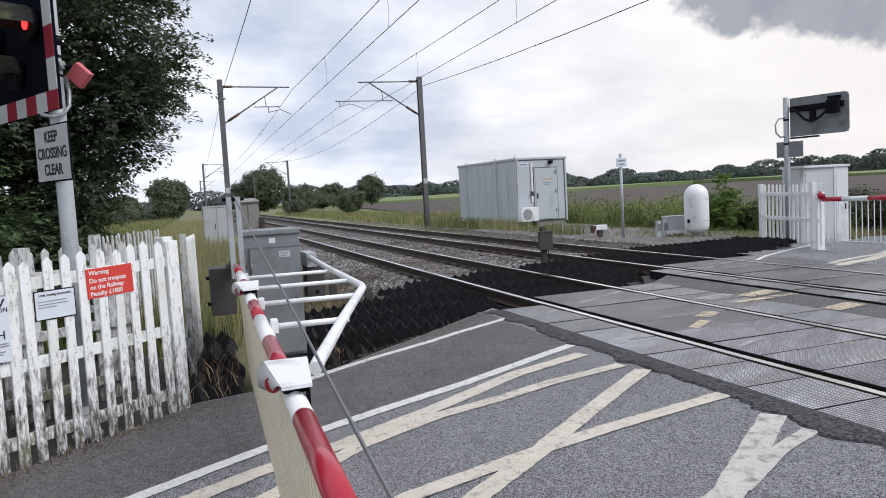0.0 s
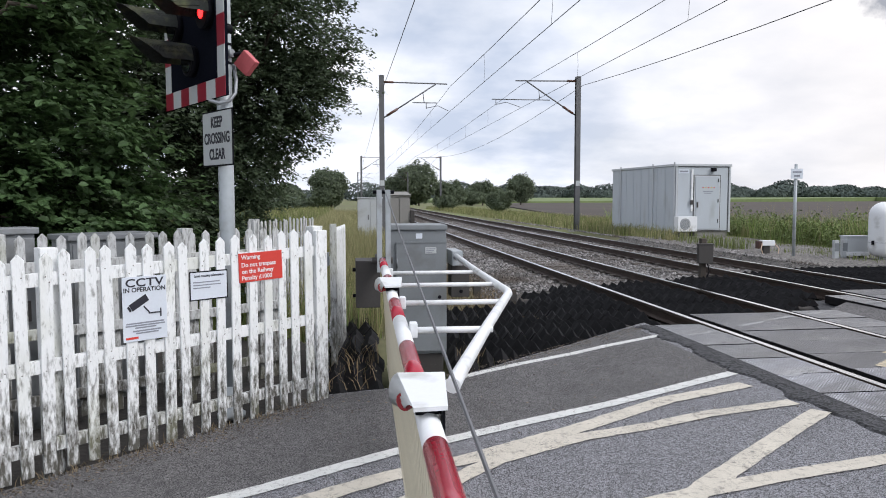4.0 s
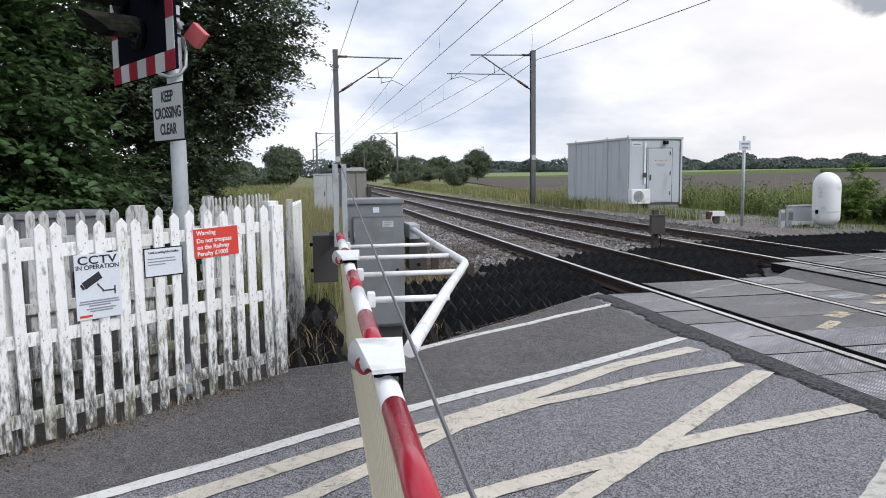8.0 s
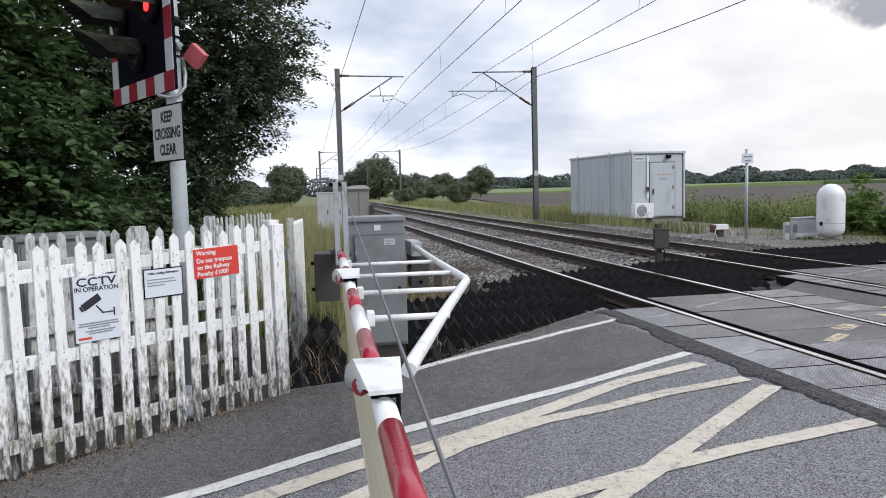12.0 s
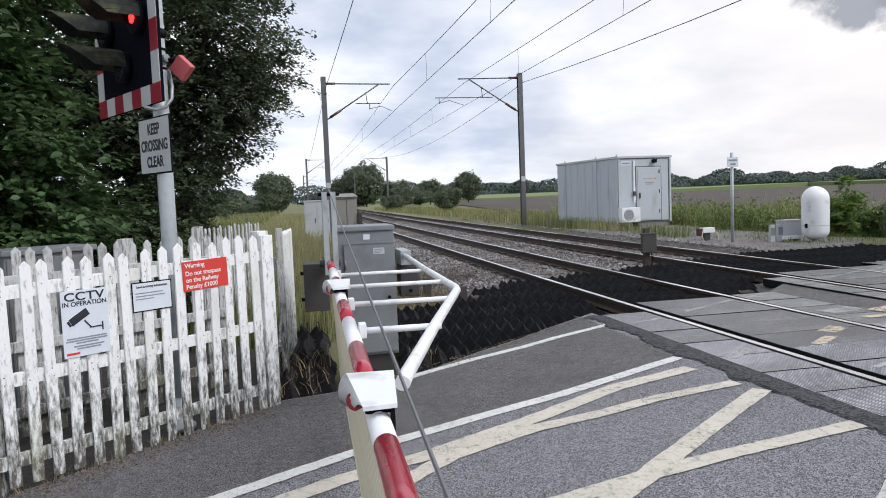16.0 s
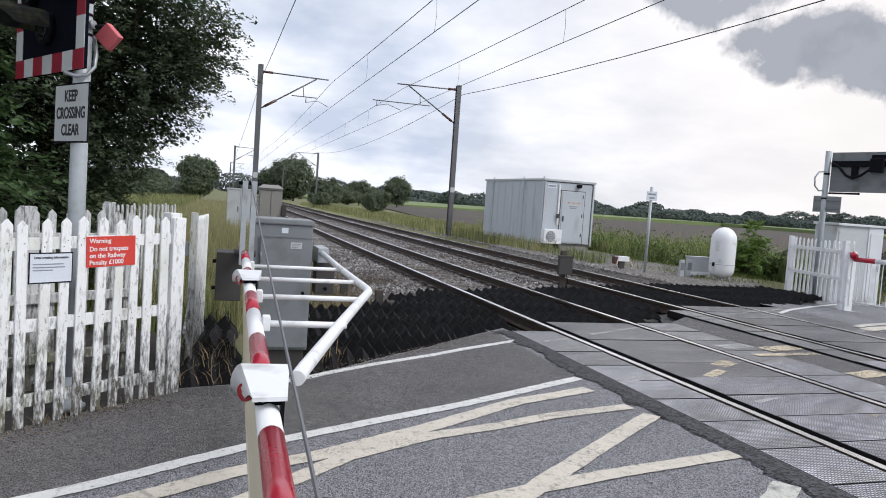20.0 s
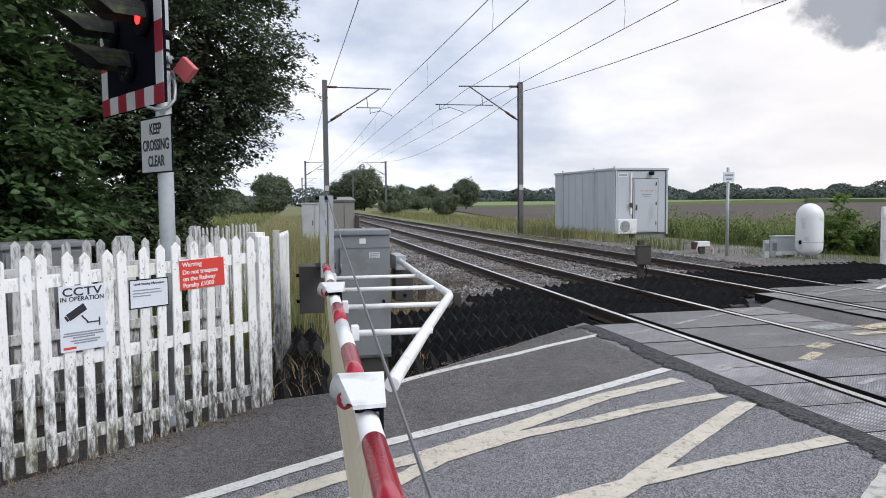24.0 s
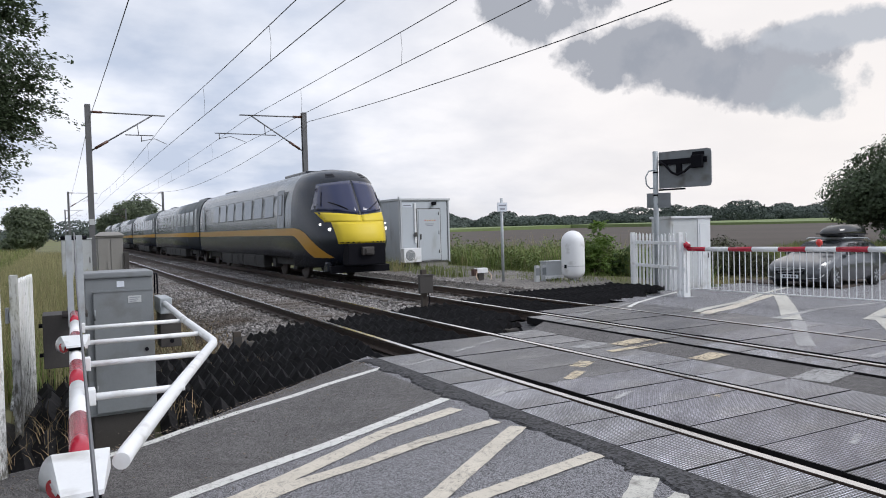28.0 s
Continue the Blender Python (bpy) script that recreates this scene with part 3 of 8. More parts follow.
def make_road():
    # the side on which the camera stands
    bm = bmesh.new()
    outline = [(-14, -14), (-0.70, -14), (-0.70, 8.62), (-1.49, 8.0), (-1.95, 7.6), (-2.5, 7.2), (-3.0, 6.78), (-3.45, 6.46), (-3.92, 6.3), (-4.4, 6.22), (-6.45, 4.36), (-14, -2.3)]
    vs = prism(bm, outline, -0.5, 0.0)
    for v in vs[len(outline):]:
        v.co.z = road_z(v.co.x)
    structure("road_1", bm, "asphalt", "worn grey asphalt with coarse chippings", "road")
    # the far side
    bm = bmesh.new()
    a = Vector((5.95, 11.75, 0))
    left = [Vector((x, y, 0)) for x, y in ((5.95, 11.9), (9.4, 13.9), (13.5, 16.3), (17.5, 17.6), (21.5, 17.6), (24, 17.2), (27, 18.0), (54, 31.8), (142, 75))]
    right = [Vector((x, y, 0)) for x, y in ((5.95, -8), (9.5, -3), (14, 1.5), (18, 4.6), (21.5, 6.8), (25, 9.0), (29, 11.2), (57, 25.4), (145, 69))]
    top = [bm.verts.new((p.x, p.y, road_z(p.x))) for p in left], [bm.verts.new((p.x, p.y, road_z(p.x))) for p in right]
    low = [bm.verts.new((p.x, p.y, -1.2)) for p in left], [bm.verts.new((p.x, p.y, -1.2)) for p in right]
    for i in range(len(left) - 1):
        bm.faces.new((top[0][i], top[1][i], top[1][i + 1], top[0][i + 1]))
        bm.faces.new((top[0][i], top[0][i + 1], low[0][i + 1], low[0][i]))
        bm.faces.new((top[1][i + 1], top[1][i], low[1][i], low[1][i + 1]))
    structure("road_2", bm, "asphalt", "worn grey asphalt lane leading away between verges", "road")
    # trodden path along the pickets
    bm = bmesh.new()
    pts = [(-10, 1.72), (-5.9, 3.76), (-4.01, 4.73), (-3.04, 5.15), (-2.3, 5.45), (-0.935, 6.11), (-0.935, 8.40), (-1.5, 7.97), (-1.95, 7.57), (-2.5, 7.17), (-3.0, 6.75), (-3.45, 6.43), (-3.92, 6.27), (-4.4, 6.2), (-6.45, 4.34), (-10.5, 0.85)]
    bm.faces.new([bm.verts.new((x, y, road_z(x) + 0.003)) for x, y in pts])
    bmesh.ops.triangulate(bm, faces=bm.faces[:])
    structure("path", bm, "path", "smoother dark asphalt edging strewn with grit", "path")


def ragged(rng, w, amp):
    return w * (1 + amp * (rng.random() - 0.5))


def strip(name, pts, width, mat, label, lift=0.006, rng=random.Random(4)):
    """A painted line with uneven edges, laid on the road."""
    P = []
    for a, b in zip(pts, pts[1:]):
        n = max(1, int(math.dist(a, b) / 0.06))
        P += [(a[0] + (b[0] - a[0]) * i / n, a[1] + (b[1] - a[1]) * i / n) for i in range(n)]
    P.append(pts[-1])
    bm, prev = bmesh.new(), None
    for i, p in enumerate(P):
        q, r = P[max(0, i - 2)], P[min(len(P) - 1, i + 2)]
        d = Vector((r[0] - q[0], r[1] - q[1], 0)).normalized()
        n = Vector((-d.y, d.x, 0)) * width / 2
        c = Vector((p[0], p[1], 0))
        l, k = c + n * ragged(rng, 1, 0.14), c - n * ragged(rng, 1, 0.14)
        now = [bm.verts.new((v.x, v.y, road_z(v.x) + lift)) for v in (l, k)]
        if prev:
            bm.faces.new((prev[0], prev[1], now[1], now[0]))
        prev = now
    return structure(name, bm, mat, label, "road marking")


M["yard_soil"] = material("yard_soil", (0.036, 0.031, 0.027), 0.95, vary=0.6, scale=2.0, fine=22, bump=1.0)
make_road()
bm = bmesh.new()
bm.faces.new([bm.verts.new((x, y, ground_z(x, y) + 0.07)) for x, y in ((-11, 0.8), (-6.45, 4.5), (-4.45, 6.3), (-4.45, 8.4), (-5.2, 10.2), (-9.0, 8.0), (-13, 4.0))])
structure("yard", bm, "yard_soil", "dark stony ground behind the pickets", "ground")
W, Y, V, F = "line_white", "line_yellow", "line_worn", "line_faint"
for k, (mat, width, pts) in enumerate([
    (W, 0.09, [(-3.79, 6.20), (-3.44, 6.38), (-3.19, 6.56), (-2.68, 6.86), (-2.05, 7.17), (-1.6, 7.44), (-0.82, 7.83)]),
    (W, 0.115, [(-5.9, 3.75), (-4.73, 4.32), (-4.01, 4.73), (-3.04, 5.15), (-2.3, 5.45), (-0.96, 6.1)]),
    (Y, 0.15, [(-5.6, 3.5), (-4.88, 3.89), (-4.03, 4.36), (-3.5, 4.55), (-2.68, 4.97), (-1.86, 5.45), (-1.06, 5.72)]),
    (Y, 0.13, [(-4.9, 3.4), (-4.3, 3.73), (-3.82, 4.1), (-3.38, 4.48), (-2.78, 4.76), (-2.2, 4.9), (-1.73, 5.06), (-0.99, 5.19)]),
    (Y, 0.14, [(-3.9, 2.7), (-3.04, 3.37), (-2.45, 3.8), (-1.64, 4.43), (-0.94, 4.95)]),
    (Y, 0.13, [(-4.2, 3.3), (-3.36, 3.55), (-2.5, 3.79), (-1.9, 3.92), (-0.88, 4.08)]),
    (V, 0.16, [(-3.0, 2.35), (-2.43, 2.62), (-1.95, 2.8), (-1.37, 3.24), (-0.92, 3.58)]),
    (V, 0.10, [(-1.85, 2.82), (-1.36, 3.1), (-0.95, 3.26)]),
    (V, 0.16, [(-2.0, 1.1), (-1.46, 1.58), (-1.19, 1.85), (-0.93, 2.06)]),
    (V, 0.14, [(-2.2, 1.5), (-1.62, 1.76), (-1.28, 1.8), (-0.93, 1.79)]),
    # beyond the line
    (W, 0.09, [(5.23, 10.45), (7.55, 12.12), (9.86, 13.68), (14.15, 16.3)]),
    (V, 0.14, [(5.6, 9.18), (6.55, 9.69), (8.45, 10.63), (10.98, 12.22), (14.47, 14.22), (17.77, 15.89)]),
    (Y, 0.22, [(5.53, 8.93), (6.79, 9.5), (9.03, 10.81), (11.11, 12.0), (12.1, 12.44)]),
    (V, 0.3, [(12.54, 12.8), (8.15, 9.3), (5.98, 7.62)]),
    (F, 0.13, [(5.81, 7.81), (6.88, 8.24), (8.57, 8.94), (11.85, 9.72)]),
    (V, 0.2, [(7.26, 7.19), (9.58, 8.3), (12.02, 9.37)]),
    (V, 0.26, [(7.86, 7.35), (6.0, 6.04)]),
    (F, 0.15, [(7.98, 7.42), (9.8, 8.01), (11.5, 8.41), (12.84, 8.53)]),
    (V, 0.26, [(12.85, 9.53), (9.18, 6.87), (6.0, 4.73)]),
    (V, 0.22, [(6.0, 5.48), (8.23, 6.25), (11.04, 6.98)]),
    (W, 0.13, [(14.15, 10.4), (17.42, 11.67), (19.81, 12.62), (23.05, 14.04)]),
    (W, 0.13, [(27.23, 15.91), (33.29, 18.65)]),
]):
    strip("road_marking", pts, width, mat, "worn white painted line on the asphalt" if mat != Y else "faded cream hatching line on the asphalt", 0.006 + 0.0005 * (k % 6))


# what is left of paint on the pads
for mat, width, lift, pts in [
    ("paint_white", 0.07, 0.0055, [(-0.55, 7.75), (-0.15, 7.92)]), ("paint_white", 0.07, 0.0055, [(0.3, 8.2), (0.75, 8.45)]), ("paint_white", 0.07, 0.0055, [(0.9, 8.55), (1.35, 8.78)]), ("paint_white", 0.08, 0.0055, [(1.65, 8.9), (2.15, 9.1)]),
    ("paint_white", 0.08, 0.036, [(2.95, 9.5), (3.25, 9.65)]), ("paint_white", 0.07, 0.036, [(3.55, 9.85), (4.2, 10.2)]), ("paint_white", 0.07, 0.036, [(4.3, 10.25), (4.75, 10.45)]), ("paint_white", 0.08, 0.0055, [(5.1, 10.65), (5.85, 11.05)]),
    ("paint_yellow", 0.24, 0.0055, [(2.24, 7.40), (2.86, 7.55)]), ("paint_yellow", 0.12, 0.0065, [(1.84, 7.08), (2.84, 7.17)]), ("paint_white", 0.24, 0.0055, [(1.7, 7.5), (2.22, 7.66)]),
    ("paint_yellow", 0.18, 0.0055, [(0.92, 6.56), (1.22, 6.74)]), ("paint_yellow", 0.12, 0.0055, [(0.45, 6.1), (0.8, 6.35)]), ("paint_yellow", 0.24, 0.0055, [(2.26, 6.10), (2.78, 6.22)]), ("paint_white", 0.36, 0.0055, [(2.26, 4.72), (2.9, 4.87)]),
    ("paint_yellow", 0.15, 0.0055, [(-0.62, 2.36), (-0.34, 2.5)]), ("paint_yellow", 0.2, 0.0055, [(-0.6, 1.88), (-0.15, 2.02)]), ("paint_yellow", 0.08, 0.0055, [(1.0, 4.75), (1.12, 4.82)]),
    ("paint_white", 0.12, 0.0055, [(-0.6, 5.9), (-0.2, 6.15)]), ("paint_white", 0.06, 0.0055, [(0.25, 5.2), (0.6, 5.35)]), ("paint_white", 0.05, 0.0055, [(0.7, 3.3), (0.95, 3.42)]), ("paint_white", 0.05, 0.0055, [(0.6, 2.9), (0.75, 2.95)]),
    ("paint_white", 0.2, 0.036, [(4.72, 6.6), (4.25, 6.2), (3.79, 5.82)]), ("paint_white", 0.14, 0.036, [(3.7, 5.01), (4.33, 5.03)]), ("paint_white", 0.2, 0.036, [(4.44, 5.02), (4.1, 4.72), (3.7, 4.37)]), ("paint_white", 0.09, 0.0055, [(3.16, 4.13), (2.57, 3.66)]),
    ("paint_white", 0.12, 0.036, [(4.1, 3.97), (4.76, 4.15)]), ("paint_yellow", 0.12, 0.0055, [(2.73, 3.81), (2.7, 3.66)]), ("paint_white", 0.2, 0.0055, [(5.88, 7.45), (5.05, 6.8)]), ("paint_white", 0.16, 0.0055, [(5.88, 5.95), (5.1, 5.4)]), ("paint_white", 0.1, 0.0055, [(5.1, 8.7), (5.8, 9.1)]),
]:
    strip("road_marking", pts, width, mat, "flaking remnant of paint on the crossing pads", lift)


# ---- the deck of the crossing, pads between the rails ----
def make_deck():
    bm = bmesh.new()
    prism(bm, [(-0.9, -9), (5.95, -9), (5.95, 11.6), (5.0, 11.3), (2.95, 10.7), (2.2, 9.35), (0.0, 9.1), (-0.62, 8.5), (-0.9, 8.32)], -0.5, -0.11)
    base = structure("crossing_deck", bm, "asphalt_dark", "dark bitumen bed of the level crossing", "road")
    # bitumen seams with broken edges
    rng = random.Random(8)
    bm = bmesh.new()
    prev = None
    y = -9.0
    while y < 8.35:
        w = -0.93 + 0.12 * (noise.noise((y * 1.7, 3.3, 0)) + 0.7 * noise.noise((y * 5.0, 9.1, 0)) + 0.4 * noise.noise((y * 14.0, 1.1, 0)))
        now = [bm.verts.new((x, y, z)) for x, z in ((w, road_z(w) - 0.004), (w + 0.03, 0.007 + 0.006 * noise.noise((y * 9, 0, 0))), (w * 0.6 - 0.65 * 0.4, 0.012 + 0.012 * noise.noise((y * 7, 5, 0))), (-0.72, 0.010 + 0.012 * noise.noise((y * 8, 9, 0))), (-0.66, 0.008), (-0.655, -0.05))]
        if prev:
            for i in range(5):
                bm.faces.new((prev[i], prev[i + 1], now[i + 1], now[i]))
        prev = now
        y += 0.05
    part("patch", bm, "asphalt_dark", base, "black bitumen patch with a broken edge")
    bm = bmesh.new()
    prism(bm, [(2.24, -9), (2.92, -9), (2.92, 9.9), (2.24, 9.3)], -0.2, -0.006)
    part("strip", bm, "path", base, "asphalt strip between the tracks")
    # pads: one mesh for each width, with ribs across
    def pad(w, l, mat):
        bm = bmesh.new()
        box(bm, -w / 2, w / 2, -l / 2, l / 2, -0.12, 0.0, 0.006)
        for f in bm.faces:
            f.material_index = 0 if f.normal.z > 0.8 or min(v.co.z for v in f.verts) > -0.001 else 1
        return mesh_of("pad", bm, [mat, "rubber"])
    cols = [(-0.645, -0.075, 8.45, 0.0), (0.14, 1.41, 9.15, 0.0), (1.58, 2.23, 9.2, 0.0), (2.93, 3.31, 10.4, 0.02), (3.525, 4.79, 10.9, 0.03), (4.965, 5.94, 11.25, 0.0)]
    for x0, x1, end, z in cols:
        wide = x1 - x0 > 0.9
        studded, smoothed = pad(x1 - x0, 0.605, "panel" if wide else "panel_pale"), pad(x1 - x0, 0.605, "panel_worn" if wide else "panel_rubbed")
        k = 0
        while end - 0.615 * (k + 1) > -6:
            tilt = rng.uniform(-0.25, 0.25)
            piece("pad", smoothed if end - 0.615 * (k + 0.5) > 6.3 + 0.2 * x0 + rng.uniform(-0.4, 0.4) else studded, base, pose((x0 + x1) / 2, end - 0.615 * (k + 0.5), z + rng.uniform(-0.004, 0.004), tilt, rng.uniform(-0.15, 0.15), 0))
            k += 1


def panel_material(name, colour, lo, hi):
    m = material(name, colour, 0.30, spec=0.7, vary=0.42, scale=1.4, fine=30, bump=0.0, dirt=(0.15, 0.145, 0.14), dirt_amount=0.35, dirt_scale=1.1, coord="Object")
    nt = m.node_tree
    N, L = nt.nodes.new, nt.links.new
    tc = N("ShaderNodeTexCoord")
    waves = []
    for axis in ("X", "Y"):
        w = N("ShaderNodeTexWave"); w.bands_direction = axis; w.inputs["Scale"].default_value = 12.0 if axis == "X" else 11.5
        L(tc.outputs["Object"], w.inputs["Vector"]); waves.append(w)
    mul = N("ShaderNodeMath"); mul.operation = "MULTIPLY"
    L(waves[0].outputs["Fac"], mul.inputs[0]); L(waves[1].outputs["Fac"], mul.inputs[1])
    bp = N("ShaderNodeBump"); bp.inputs["Strength"].default_value = 0.7; bp.inputs["Distance"].default_value = 0.008
    L(mul.outputs[0], bp.inputs["Height"]); L(bp.outputs[0], nt.nodes["Principled BSDF"].inputs["Normal"])
    # stud tops painted bright for sky glints, hollows painted dark for shade
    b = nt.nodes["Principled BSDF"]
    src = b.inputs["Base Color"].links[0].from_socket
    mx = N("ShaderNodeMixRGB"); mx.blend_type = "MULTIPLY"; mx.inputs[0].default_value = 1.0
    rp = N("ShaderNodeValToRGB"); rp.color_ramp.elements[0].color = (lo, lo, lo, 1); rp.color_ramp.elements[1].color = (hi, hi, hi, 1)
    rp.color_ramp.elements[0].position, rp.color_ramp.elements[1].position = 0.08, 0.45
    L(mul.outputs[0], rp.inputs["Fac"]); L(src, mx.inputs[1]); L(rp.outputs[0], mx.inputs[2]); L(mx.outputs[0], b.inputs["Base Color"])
    oi, hs, mr = N("ShaderNodeObjectInfo"), N("ShaderNodeHueSaturation"), N("ShaderNodeMapRange")
    mr.inputs["To Min"].default_value, mr.inputs["To Max"].default_value = 0.78, 1.22
    L(oi.outputs["Random"], mr.inputs[0]); L(mr.outputs[0], hs.inputs["Value"]); L(mx.outputs[0], hs.inputs["Color"])
    # tyre scuffs along the road's way and mottled grime, different on every pad
    mp = N("ShaderNodeMapping"); mp.inputs["Rotation"].default_value = (0, 0, radians(-27))
    L(oi.outputs["Location"], mp.inputs["Location"]); L(tc.outputs["Object"], mp.inputs[0])
    last = hs.outputs[0]
    for scale, lo_, hi_, a, c in ((2.2, 0.34, 0.66, 0.45, 1.5), (9.0, 0.36, 0.66, 0.7, 1.3)):
        nz = N("ShaderNodeTexNoise"); nz.inputs["Scale"].default_value = scale; nz.inputs["Detail"].default_value = 12; nz.inputs["Roughness"].default_value = 0.75
        st = N("ShaderNodeMapping"); st.inputs["Scale"].default_value = (0.45, 1.6, 1) if scale < 5 else (1, 1, 1)
        L(mp.outputs[0], st.inputs[0]); L(st.outputs[0], nz.inputs["Vector"])
        r2 = N("ShaderNodeValToRGB"); r2.color_ramp.elements[0].position, r2.color_ramp.elements[1].position = lo_, hi_
        r2.color_ramp.elements[0].color, r2.color_ramp.elements[1].color = (a, a, a, 1), (c, c, c, 1)
        L(nz.outputs["Fac"], r2.inputs["Fac"])
        mm = N("ShaderNodeMixRGB"); mm.blend_type = "MULTIPLY"; mm.inputs[0].default_value = 1.0
        L(last, mm.inputs[1]); L(r2.outputs[0], mm.inputs[2]); last = mm.outputs[0]
    L(last, b.inputs["Base Color"])
    return m


# the blue of reflected sky is put into these pad colours
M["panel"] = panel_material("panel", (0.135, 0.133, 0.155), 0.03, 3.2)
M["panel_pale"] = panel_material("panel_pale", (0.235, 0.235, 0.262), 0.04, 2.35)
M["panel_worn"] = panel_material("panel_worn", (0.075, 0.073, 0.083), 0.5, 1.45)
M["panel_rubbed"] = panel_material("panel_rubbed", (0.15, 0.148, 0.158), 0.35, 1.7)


# ---- rails, sleepers, ballast ----
def make_rails():
    prof = [(-0.035, 0.0), (0.035, 0.0), (0.036, -0.035), (0.010, -0.05), (0.009, -0.125), (0.07, -0.145), (0.07, -0.158), (-0.07, -0.158), (-0.07, -0.145), (-0.009, -0.125), (-0.010, -0.05), (-0.036, -0.035)]
    ys = [-40, -12] + [0.5 * i for i in range(0, 60)] + [30 + 5 * i for i in range(0, 60)]
    for x0, z0 in RAILS:
        bm = bmesh.new()
        prev = None
        for y in ys:
            now = [bm.verts.new((x0 + bend(y) + x, y, z0 + z)) for x, z in prof]
            if prev:
                for i in range(len(prof)):
                    f = bm.faces.new((prev[i], prev[(i + 1) % 12], now[(i + 1) % 12], now[i]))
                    f.material_index = 0 if i == 0 else 1
            prev = now
        ob = part("rail", bm, ["rail_top", "rail_side"])
        tagged(ob, "steel rail with a polished head and rusty web", "rail", "running rails", "structure")


def make_sleepers():
    def one():
        bm = bmesh.new()
        vs = box(bm, -1.25, 1.25, -0.13, 0.13, -0.2, 0.0)
        for v in vs:
            if v.co.z > -0.01:
                v.co.y *= 0.82
                v.co.z -= 0.02 * (1 - min(1, abs(abs(v.co.x) - 0.75)))
        for s in (-0.7525, 0.7525):
            for d in (-0.11, 0.11):
                box(bm, s + d - 0.05, s + d + 0.05, -0.07, 0.07, 0.0, 0.035)
        return mesh_of("sleeper", bm, "sleeper")
    me = one()
    rng = random.Random(5)
    for t, (x, z, y0) in enumerate(((0.7525, -0.162, 13.3), (4.1375, -0.132, 14.6))):
        host = thing("track", "concrete sleepers half buried in ballast", "sleepers", pose(x, 0, z), "running lines", "structure")
        rest = bmesh.new()
        y, k = y0, 0
        while y < 170:
            m = pose(bend(y), y, rng.uniform(-0.008, 0.004), 0, 0, rng.uniform(-0.6, 0.6))
            if k < 60:
                piece("sleeper", me, host, m)
            else:
                n = len(rest.verts)
                box(rest, bend(y) - 1.25, bend(y) + 1.25, y - 0.12, y + 0.12, -0.2, 0.0)
            y += 0.65
            k += 1
        tagged(part("far_sleepers", rest, "sleeper", host), kind="stuff")


def make_ballast():
    xs = [(-2.15, -0.45), (-1.3, -0.22), (-0.9, -0.185), (-0.2, -0.185), (0.75, -0.20), (1.75, -0.185), (2.45, -0.22), (3.1, -0.17), (4.14, -0.17), (5.2, -0.155), (5.95, -0.16), (6.6, -0.30)]
    ys = [8.4 + 0.5 * i for i in range(0, 80)] + [50 + 8 * i for i in range(0, 46)]
    bm = bmesh.new()
    prev = None
    for y in ys:
        now = []
        for x, z in xs:
            xx = x + bend(y)
            e = 0.04 * noise.noise((xx * 1.3, y * 1.3, 2)) if y < 60 else 0
            now.append(bm.verts.new((xx + e, y, z + e * 0.6)))
        if prev:
            for i in range(len(xs) - 1):
                bm.faces.new((prev[i], prev[i + 1], now[i + 1], now[i]))
        prev = now
    structure("ballast_bed", bm, "ballast_bed", "grey and brown crushed stone under the tracks", "ballast")
    # loose stones on it
    rng = np.random.default_rng(3)
    n = 62000
    y = 10.0 + 42 * rng.random(n) ** 1.7
    x = rng.uniform(-2.0, 7.7, n)
    zb = np.where(x > 6.15, -0.02, np.interp(x, [p[0] for p in xs], [p[1] for p in xs]))
    near = np.min(np.abs(x[:, None] - np.array([r[0] for r in RAILS])[None, :]), axis=1)
    keep = ((x < 6.5) | ((y < 27) & (y > 14.8) & (rng.random(n) < 0.9 - 0.8 * (x - 6.5)))) & (near > 0.11) & ~((y < 13.2 + 0.3 * x) & (x > -1.5)) & ~((y < 11.4 + 1.0 * (x + 1.7)) & (x <= -0.2))
    x, y, zb = x[keep], y[keep], zb[keep]
    n = len(x)
    s = rng.uniform(0.018, 0.042, n)
    base = np.array([(1, 0, 0), (0, 1, 0), (-1, 0, 0), (0, -1, 0), (0, 0, 1), (0, 0, -1)], float)
    v = base[None] * (s[:, None, None] * rng.uniform(0.6, 1.3, (n, 6, 1))) + rng.normal(0, 0.006, (n, 6, 3))
    a = rng.uniform(0, 6.28, n)
    ca, sa = np.cos(a)[:, None], np.sin(a)[:, None]
    vx, vy = v[:, :, 0] * ca - v[:, :, 1] * sa, v[:, :, 0] * sa + v[:, :, 1] * ca
    bx = x + np.array([bend(k) for k in y])
    v = np.stack([vx + bx[:, None], vy + y[:, None], v[:, :, 2] * 0.8 + (zb + 0.01)[:, None]], 2).reshape(-1, 3)
    tri = np.array([(0, 1, 4), (1, 2, 4), (2, 3, 4), (3, 0, 4), (1, 0, 5), (2, 1, 5), (3, 2, 5), (0, 3, 5)])
    f = (tri[None] + 6 * np.arange(n)[:, None, None]).reshape(-1, 3)
    me = bpy.data.meshes.new("ballast")
    me.from_pydata(v.tolist(), [], f.tolist())
    me.materials.append(M["ballast"])
    tagged(new("ballast", me), "loose grey and rust-brown ballast stones", "ballast", kind="stuff")


# ---- toothed rubber guards that keep walkers off the line ----
def near_edge(x):
    return float(np.interp(x, [-4.5, -4.2, -2.86, -0.7, -0.49, 1.5, 1.55, 2.9, 2.95, 5.9, 5.95, 9], [6.5, 6.6, 7.15, 8.85, 9.3, 9.35, 9.4, 10.7, 11.0, 11.5, 11.75, 13.3]))


